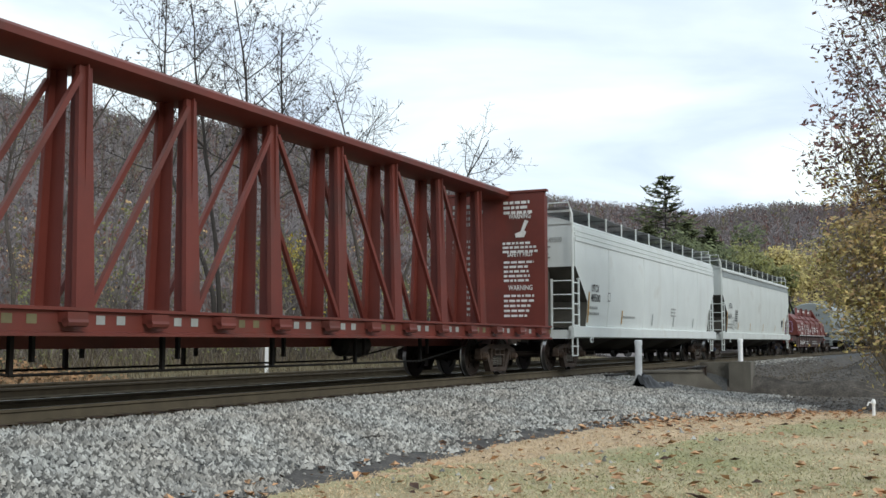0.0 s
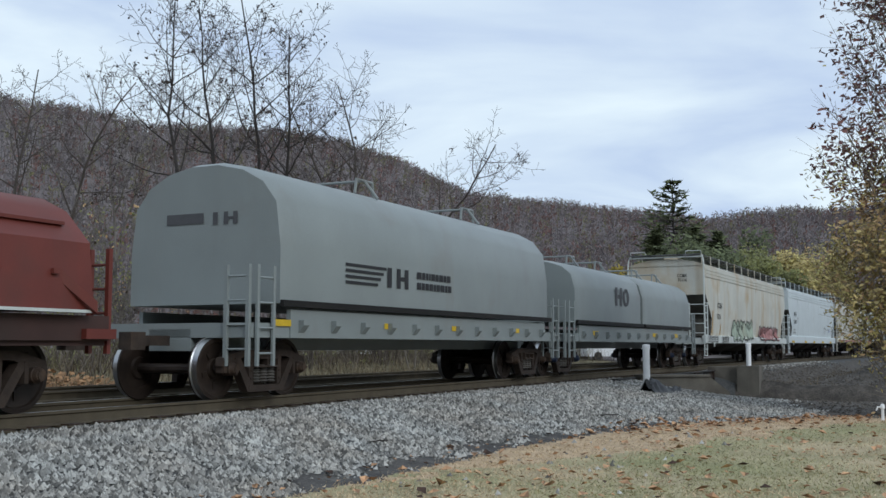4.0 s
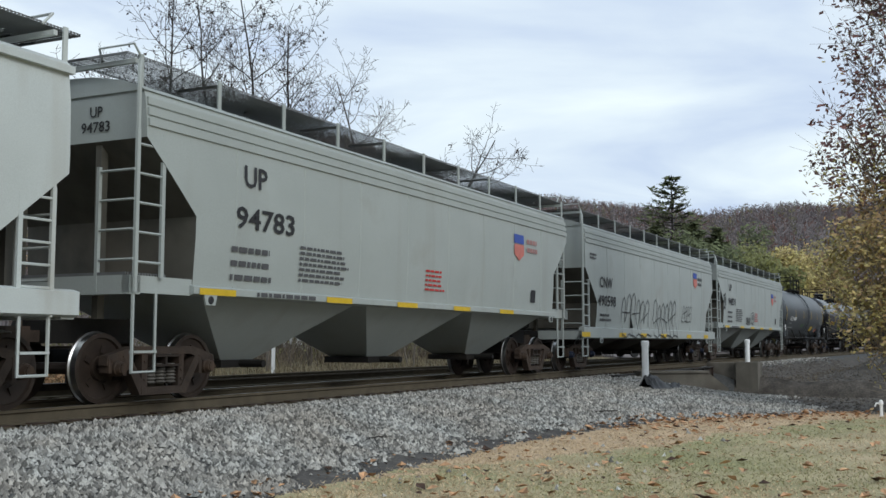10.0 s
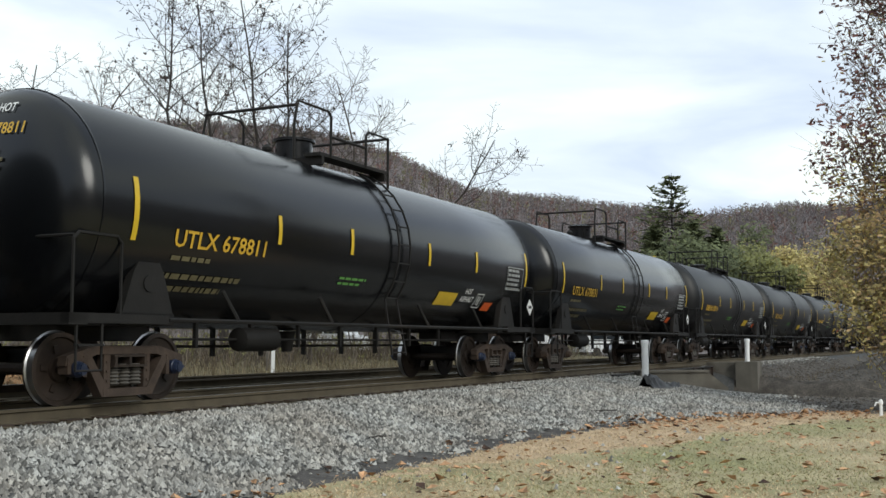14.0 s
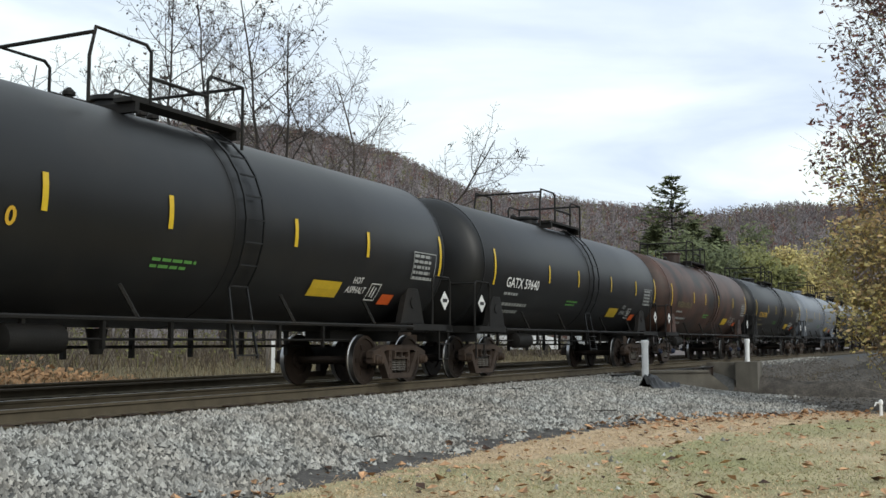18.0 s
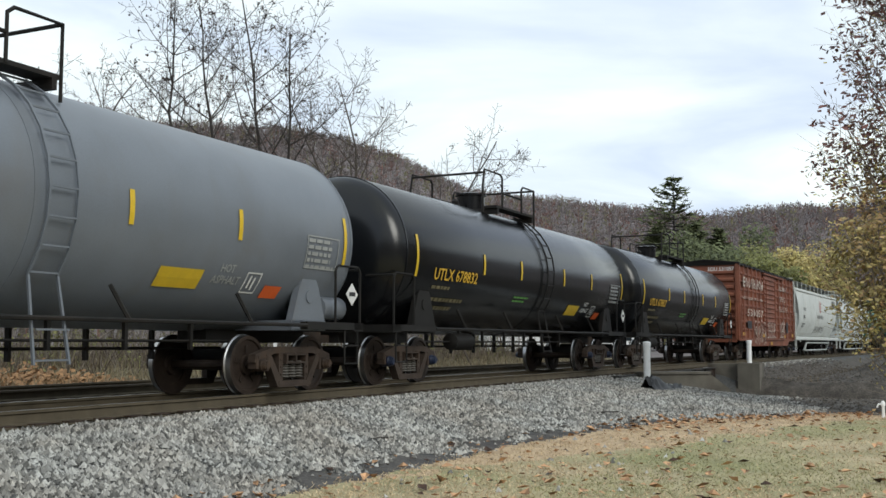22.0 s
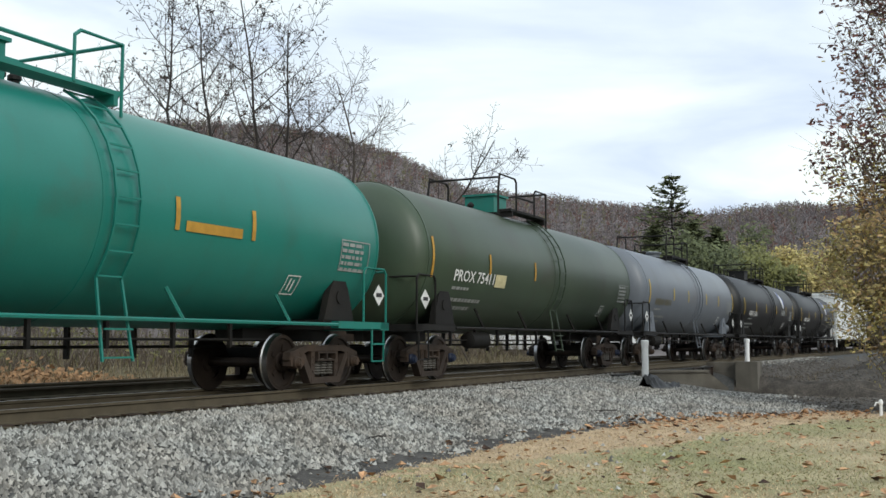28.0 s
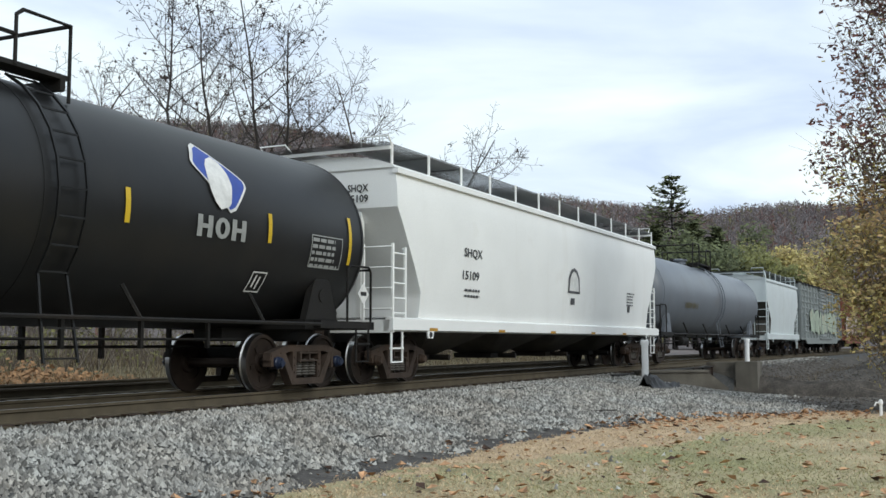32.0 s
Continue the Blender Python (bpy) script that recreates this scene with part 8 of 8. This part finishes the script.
# ---- lawn: grass tufts and fallen leaves ----
def lawn_cover():
    rnd = random.Random(88)
    g = Shape()
    n = 0
    while n < 46000:
        r = 9.0 + 16.5 * rnd.random() ** 1.3
        az = rnd.uniform(-14, 25)
        x, y = r * math.sin(radians(az)), r * math.cos(radians(az))
        s, e = line_coords(x, y)
        if e < 4.7 + 1.0 * smooth(14, 21, s) + 2.6 * smooth(20, 25, s) + rnd.gauss(0, 0.15) or s > 25.2:
            continue
        n += 1
        z = ground_z(x, y)
        a = rnd.uniform(0, 6.283)
        w = Vector((math.cos(a), math.sin(a), 0)) * rnd.uniform(0.004, 0.009)
        p = Vector((x, y, z))
        dry = noise.noise(Vector((x * 0.45, y * 0.45, 9))) + 0.95 * (1 - smooth(0.6, 3.2, e - lawn_edge(s))) + rnd.gauss(0, 0.22)
        g.face([p - w, p + w, p + Vector((rnd.gauss(0, 0.03), rnd.gauss(0, 0.03), rnd.uniform(0.012, 0.034)))], 1 if dry > 0.16 else 0)
    mats = [material("green_grass_blades", (0.31, 0.29, 0.145), 0.9, vary=0.2, island=0.3), material("straw_grass_blades", (0.52, 0.405, 0.255), 0.9, vary=0.2, island=0.35)]
    tagged(new("grass_blades", g.mesh("grass_blades", mats, 0)), "short autumn grass, green with straw patches", "grass", kind="stuff")
    lf = Shape()
    n = 0
    while n < 1300:
        r = 9.2 + 15.5 * rnd.random() ** 1.1
        az = rnd.uniform(-14, 25)
        x, y = r * math.sin(radians(az)), r * math.cos(radians(az))
        s, e = line_coords(x, y)
        lim = 4.4 + 1.0 * smooth(14, 21, s) + 2.6 * smooth(20, 25, s)
        if e < lim - 0.25 - 1.9 * smooth(24.5, 29, s) or s > 29.5 or rnd.random() > 0.07 + 0.91 * (1 - smooth(0.3, 1.7, e - lim)) * smooth(16, 21, s) + 0.2 * smooth(20, 24, s):
            continue
        n += 1
        p = Vector((x, y, ground_z(x, y) + 0.03))
        a = rnd.uniform(0, 6.283)
        sz = rnd.uniform(0.022, 0.048) if rnd.random() < 0.65 else rnd.uniform(0.05, 0.09)
        u = Vector((math.cos(a), math.sin(a), rnd.uniform(-0.3, 0.3))) * sz
        v = Vector((-math.sin(a), math.cos(a), rnd.uniform(-0.3, 0.3))) * sz * 0.7
        up = Vector((0, 0, sz * rnd.uniform(0.2, 0.7)))
        k = 0 if rnd.random() < 0.88 else 1
        lf.face([p - u, p - v + up, p + u * 0.2], k)
        lf.face([p - u, p + u * 0.2, p + v + up * 0.6], k)
        lf.face([p + u * 0.2, p - v + up, p + u + up * 0.5], k)
        lf.face([p + u * 0.2, p + u + up * 0.5, p + v + up * 0.6], k)
    mats = [material("tan_fallen_leaf", (0.42, 0.245, 0.13), 0.85, vary=0.2, island=0.5), material("dark_fallen_leaf", (0.06, 0.032, 0.02), 0.85, vary=0.2, island=0.4)]
    tagged(new("fallen_leaves", lf.mesh("fallen_leaves", mats, 0)), "tan and dark brown fallen leaves scattered on the lawn", "leaves", kind="stuff")


lawn_cover()


# ---- ballast stones ----
def stones():
    rnd = random.Random(5)
    sh = Shape()
    n = 0
    base = [(1, 0, 0), (-1, 0, 0), (0, 1, 0), (0, -1, 0), (0, 0, 1)]
    tri = ((0, 2, 4), (2, 1, 4), (1, 3, 4), (3, 0, 4))
    while n < 66000:
        s = 5.2 + 27 * rnd.random() ** 1.3
        e = rnd.uniform(1.25, 8.0)
        lim = 4.5 + 1.0 * smooth(14, 21, s) + 2.6 * smooth(20, 25, s)
        p0 = on_line(s, e)
        if e > lim - 0.45 * cinders(p0.x, p0.y, s) + rnd.gauss(0, 0.12) and rnd.random() > 0.004:
            continue
        if s > 30.6 + rnd.gauss(0, 0.5) and e > 3 or s > 24.5 and e > lim - 1.9 * smooth(24.5, 29, s) + rnd.gauss(0, 0.35):
            continue
        p = on_line(s, e)
        p.z = ground_z(p.x, p.y) + rnd.uniform(-0.005, 0.012)
        n += 1
        a = rnd.uniform(0, 6.283)
        ca, sa = math.cos(a), math.sin(a)
        k = len(sh.v)
        q = 0.018 + 0.034 * rnd.random() ** 1.5
        sx, sy, sz = q * rnd.uniform(0.7, 1.4), q * rnd.uniform(0.6, 1.1), q * rnd.uniform(0.7, 1.4)
        ox, oy = rnd.uniform(-0.5, 0.5) * q, rnd.uniform(-0.5, 0.5) * q
        for bx, by, bz in base:
            x, y = bx * sx + (ox if bz else 0), by * sy + (oy if bz else 0)
            sh.v.append((p.x + x * ca - y * sa, p.y + x * sa + y * ca, p.z + bz * sz))
        for t in tri:
            sh.f.append(tuple(k + i for i in t))
            sh.m.append(0)
    stone = material("crushed_grey_stone", (0.305, 0.303, 0.283), 0.85, vary=0.18, scale=0.9, second=(0.27, 0.252, 0.222), grain=0.15, grain_scale=70, island=0.75)
    far = Shape()
    for i in range(9000):                            # the shoulder beyond the creek and the clods on its bank
        s, e = 42.8 + 30 * rnd.random() ** 1.2, 1.3 + 8.5 * rnd.random() ** 1.5
        p = on_line(s, e)
        p.z = ground_z(p.x, p.y)
        q = 0.035 + 0.05 * rnd.random() ** 2
        a = rnd.uniform(0, 6.283)
        k = len(far.v)
        for bx, by, bz in base:
            far.v.append((p.x + q * (bx * math.cos(a) - by * 0.8 * math.sin(a)), p.y + q * (bx * math.sin(a) + by * 0.8 * math.cos(a)), p.z + bz * q * rnd.uniform(0.4, 0.8)))
        for f in tri:
            far.f.append(tuple(k + j for j in f))
            far.m.append(0 if e < 2.4 + rnd.gauss(0, 0.35) else 1)
    for i in range(2600):                            # crumbled soil at the near foot of the bank
        s, e = 25.0 + 9 * rnd.random(), 5.6 + 5.5 * rnd.random()
        p = on_line(s, e)
        p.z = ground_z(p.x, p.y)
        q = 0.02 + 0.045 * rnd.random() ** 2
        k = len(far.v)
        for bx, by, bz in base:
            far.v.append((p.x + q * bx * rnd.uniform(0.6, 1.3), p.y + q * by * rnd.uniform(0.6, 1.3), p.z + bz * q * rnd.uniform(0.4, 0.9)))
        for f in tri:
            far.f.append(tuple(k + j for j in f))
            far.m.append(1)
    soil = material("dark_bank_clods", (0.075, 0.064, 0.052), 0.95, vary=0.2, island=0.7)
    tagged(new("bank_stones", far.mesh("bank_stones", [stone, soil], 0)), "pale ballast and dark clods on the bank beyond the creek", "gravel", kind="stuff")
    tagged(new("ballast_stones", sh.mesh("ballast_stones", [stone], 0)), "loose grey crushed stones of the railway ballast", "gravel", kind="stuff")


stones()


# ---- bridge over the creek, marker posts, odds and ends ----
CONCRETE = material("stained_old_concrete", (0.135, 0.122, 0.10), 0.9, vary=0.2, scale=0.8, grain=0.12, bump=0.4, dirt=(0.055, 0.047, 0.036), dirt_amount=0.5, streak=0.5)
STEEL = material("dark_bridge_steel", (0.030, 0.028, 0.026), 0.7, 0.2, vary=0.2, scale=1.0, dirt=(0.07, 0.04, 0.025), dirt_amount=0.35)
PVC = material("white_plastic_pipe", (0.86, 0.86, 0.85), 0.4, vary=0.05, scale=3.0, dirt=(0.45, 0.41, 0.35), dirt_amount=0.3)


def line_shape(sh, pts):
    """Bend a shape given in line coordinates (s, -e, z) into place."""
    sh.v = [tuple(on_line(a, -b, c)) for a, b, c in sh.v]
    return sh


def bridge():
    br = thing("rail_bridge", "short dark steel girder bridge on stained concrete abutments", "bridge", kind="")
    for e in (1.85, -1.85):
        g = Shape()
        y = -e
        g.box(29.5, 42.3, y - 0.03, y + 0.03, -0.75, -0.16)
        g.box(29.5, 42.3, y - 0.12, y + 0.12, -0.18, -0.14)
        g.box(29.5, 42.3, y - 0.12, y + 0.12, -0.78, -0.74)
        for i in range(9):
            g.box(29.7 + i * 1.55, 29.76 + i * 1.55, y - 0.1, y + 0.1, -0.75, -0.16)
        part("girder", line_shape(g, None), STEEL, br)
    w = Shape()
    plan = [(31.25, 2.15), (32.95, 3.8), (33.45, 4.3)]
    tops = (-0.13, -0.14, -0.62)
    w.rings([[(a, -b, -1.8), (a, -b, t), (a + 0.28, -b + 0.28, t), (a + 0.28, -b + 0.28, -1.8)] for (a, b), t in zip(plan, tops)])
    part("wing_wall", line_shape(w, None), CONCRETE, br)
    part("wing_coping", line_shape(Shape().rings([[(a - 0.04, -b - 0.04, t + 0.004), (a - 0.04, -b - 0.04, t + 0.07), (a + 0.32, -b + 0.32, t + 0.07), (a + 0.32, -b + 0.32, t + 0.004)] for (a, b), t in zip(plan[:2], tops)]), None), CONCRETE, br)
    part("abutment", line_shape(Shape().box(42.45, 44.2, -2.8, 2.8, -2.0, -0.37), None), CONCRETE, br)
    part("back_wall", line_shape(Shape().box(42.5, 43.1, -2.78, -1.6, -1.9, -0.01), None), CONCRETE, br)
    part("pilaster", line_shape(Shape().box(42.25, 43.2, -3.62, -2.785, -1.9, 0.03), None), CONCRETE, br)
    part("near_abutment", line_shape(Shape().box(29.3, 31.2, -2.1, 2.8, -2.0, -0.37), None), CONCRETE, br)
    water = material("dark_creek_water", (0.02, 0.02, 0.016), 0.12, vary=0.1)
    part("creek_bed", line_shape(Shape().box(32.5, 42.4, -9.0, 3.0, -1.58, -1.52), None), water, br, "still dark creek water")


bridge()


def marker_post(s, e, z, high, label):
    p = thing("marker_post", label, "post", "marker posts", m=Matrix.Translation(on_line(s, e, z)))
    b = Shape()
    b.lathe([(-0.3, 0.095), (high - 0.08, 0.095)], "z", 20)
    part("pipe", b, PVC, p)
    c = Shape()
    c.lathe([(high - 0.14, 0.108), (high - 0.02, 0.108), (high, 0.09), (high + 0.005, 0.02)], "z", 20)
    part("cap", c, PVC, p)


marker_post(28.75, 3.0, -0.44, 1.28, "white plastic pipe post in the ballast beside the bridge")
marker_post(42.75, 3.15, 0.03, 0.88, "white plastic pipe post on the concrete abutment")


def rag():
    rnd = random.Random(4)
    n, m = 26, 12
    sh = Shape()
    rows = []
    for i in range(n + 1):
        row = []
        for j in range(m + 1):
            u, v = i / n * 2.1 - 0.9, (j / m - 0.5) * 0.55
            x, y = 26.9 + u * 1.1, 3.9 + u * 0.12 + v * (0.9 - 0.45 * max(u, 0))
            q = on_line(x - v * 0.5, y)
            hump = 0.26 * math.exp(-((u + 0.45) ** 2 * 5 + v * v * 14)) + 0.05 * math.exp(-(v * v * 20))
            hump += 0.13 * abs(noise.noise(Vector((u * 4, v * 5, 2)))) + 0.15 * noise.noise(Vector((u * 9, v * 9, 5)))
            edge = abs(v) / 0.275
            z = ground_z(q.x, q.y) + 0.015 + max(0, hump) * (1 - edge ** 3)
            row.append((q.x, q.y, z))
        rows.append(row)
    sh.rings(rows, closed=False, caps=(False, False))
    m0 = material("black_plastic_sheet", (0.008, 0.008, 0.009), 0.55, vary=0.2, scale=4.0)
    tagged(new("plastic_sheet", sh.mesh("plastic_sheet", [m0], 40)), "crumpled black plastic sheet on the ballast by the post", "rubbish")


rag()


def bank_brush():
    """Dead stalks and grass on the dark bank beyond the creek."""
    rnd = random.Random(14)
    sh = Shape()
    for i in range(2600):
        s, e = rnd.uniform(43, 66), rnd.uniform(4.0, 13)
        if s < 43 and e < 6:
            continue
        q = on_line(s, e)
        q.z = ground_z(q.x, q.y) - 0.02
        h = rnd.uniform(0.06, 0.22) + 0.35 * smooth(7, 11, e)
        a = rnd.uniform(0, 6.283)
        w = Vector((math.cos(a), math.sin(a), 0)) * rnd.uniform(0.006, 0.015)
        sh.face([q - w, q + w, q + Vector((rnd.gauss(0, 0.35) * h, rnd.gauss(0, 0.35) * h, h))], 0 if rnd.random() < 0.7 else 1)
    mats = [material("dead_brown_stalks", (0.075, 0.058, 0.040), 0.95, vary=0.2, island=0.5), material("pale_dead_grass", (0.17, 0.13, 0.07), 0.95, vary=0.2, island=0.4)]
    tagged(new("bank_weeds", sh.mesh("bank_weeds", mats, 0)), "dead brown weeds on the dark bank by the creek", "weeds", kind="stuff")


bank_brush()


def stick(s, e, length, turn, name="fallen_stick"):
    rnd = random.Random(int(s * 10))
    p = on_line(s, e)
    p.z = ground_z(p.x, p.y) + 0.025
    sh = Shape()
    pts = [Vector(((i / 4 - 0.5) * length, rnd.uniform(-0.03, 0.03), rnd.uniform(0, 0.03))) for i in range(5)]
    sh.path(pts, 0.011, 5)
    ob = part(name, sh, BARK_DARK, None, m=Matrix.Translation(p) @ pose(0, 0, 0, 0, 0, turn))
    tagged(ob, "thin dark stick lying on the ballast", "stick", "fallen sticks")


for a in ((20.3, 2.5, 0.6, 20), (12.9, 3.6, 0.5, 60), (19.5, 4.6, 0.8, 5), (15.6, 4.4, 0.35, 100), (24.5, 2.9, 0.6, 75), (27.2, 2.6, 0.7, 60)):
    stick(*a)


def hydrant():
    h = thing("yard_hydrant", "small weathered white yard hydrant at the lawn's edge", "hydrant", m=Matrix.Translation((9.05, 22.0, ground_z(9.05, 22.0))))
    b = Shape()
    b.lathe([(-0.1, 0.035), (0.22, 0.03), (0.24, 0.045), (0.30, 0.045), (0.34, 0.02)], "z", 10)
    part("pipe", b, PVC, h)
    c = Shape()
    c.path([(0, 0, 0.27), (-0.10, 0, 0.27), (-0.13, 0, 0.20)], 0.018, 6)
    part("spout", c, PVC, h)


hydrant()


# ---- beyond the tracks: a white post, parked vehicles, a pale shed ----
def far_post():
    X, Y = far_place(485, 33)
    p = thing("sign_post", "thin white post on the far verge", "post", m=Matrix.Translation((X, Y, ground_z(X, Y))))
    s = Shape()
    s.box(-0.05, 0.05, -0.05, 0.05, -0.2, 1.35)
    part("post", s, PVC, p)


far_post()
GLASS = material("dark_vehicle_glass", (0.02, 0.025, 0.03), 0.1, vary=0.05)
TYRE = material("tyre_rubber", (0.02, 0.02, 0.02), 0.85)


def van(x, y, turn, mat, label):
    v = thing("parked_van", label, "van", "parked vehicles", m=Matrix.Translation((x, y, ground_z(x, y))) @ pose(0, 0, 0, 0, 0, turn))
    b = Shape()
    b.prism([(-2.5, 0.35), (-2.5, 1.1), (-2.35, 1.95), (-2.2, 2.05), (1.0, 2.05), (1.75, 1.2), (2.5, 1.05), (2.6, 0.8), (2.6, 0.35)], "y", -0.95, 0.95)
    part("body", b, mat, v)
    for x0, x1 in ((-2.1, -0.9), (-0.75, 0.35), (0.45, 1.3)):
        w = Shape()
        w.prism([(x0, 1.25), (x0, 1.85), (min(x1, 1.05), 1.85), (x1, 1.25)], "y", -0.965, -0.94)
        part("window", w, GLASS, v)
    for xw in (-1.6, 1.65):
        for yw in (-0.88, 0.88):
            t = Shape()
            t.lathe([(yw - 0.1, 0.2), (yw - 0.09, 0.34), (yw + 0.09, 0.34), (yw + 0.1, 0.2)], "y", 16, (xw, 0, 0.34))
            part("wheel", t, TYRE, v)


van_white = material("white_vehicle_paint", (0.72, 0.73, 0.74), 0.25, vary=0.04, scale=1.0)
for px, d, tn in ((915, 70, 15), (575, 60, -20), (1075, 78, 25)):
    X, Y = far_place(px, d)
    van(X, Y, tn, van_white, "white van parked beyond the far verge")


# ---- sleepers ----
def sleepers():
    wood = material("creosoted_brown_sleeper", (0.082, 0.064, 0.038), 0.9, vary=0.25, scale=3.0, grain=0.25, grain_scale=30, obrandom=0.3, bump=0.5, dirt=(0.14, 0.095, 0.048), dirt_amount=0.4)
    bed = thing("track_bed", "brown wooden sleepers under the running rails", "track", kind="structure")
    me = Shape().box(-0.115, 0.115, -1.32, 1.32, -0.36, -0.178).mesh("sleeper", [wood])
    s = 4.0
    while s < 62:
        part("sleeper", me, None, bed, m=line_pose(s) @ pose(0, random.uniform(-0.03, 0.03), random.uniform(-0.012, 0.006), 0, 0, random.uniform(-1, 1)))
        s += 0.535
    far = Shape()
    s = -40.0
    while s < 240:
        if not 4 <= s < 62:
            far.box(-0.115, 0.115, -1.32, 1.32, -0.36, -0.178, m=line_pose(s))
        far.box(-0.115, 0.115, -1.32, 1.32, -0.36, -0.178, m=line_pose(s, -4.4))
        s += 0.535
    ob = part("far_sleepers", far, wood, bed)
    ob["kind"] = "stuff"
    pl = Shape().box(-0.13, 0.13, -0.2, 0.2, -0.178, -0.16).mesh("tie_plate", [M["truck"]])
    s = 6.2
    while s < 40:
        part("tie_plate", pl, None, bed, m=line_pose(s, 0.75))
        s += 0.535


sleepers()


# ---- everything that moves ----
def motions():
    for car, mid in CARS:
        walk(car, [(t, line_pose(mid - advance(t))) for t in range(33)])
    for side, sets in WHEELSETS.items():
        first = sets[0]
        walk(first, [(k / FPS, pose(side * WHEELBASE / 2, 0, WHEEL_R, 0, -math.degrees(advance(k / FPS) - advance(0)) / WHEEL_R % 360, 0)) for k in range(32 * FPS + 1)])
        act, slot = first.animation_data.action, first.animation_data.action_slot
        for ob in sets[1:]:
            ob.rotation_mode = "QUATERNION"
            ob.animation_data_create()
            ob.animation_data.action = act
            ob.animation_data.action_slot = slot


motions()
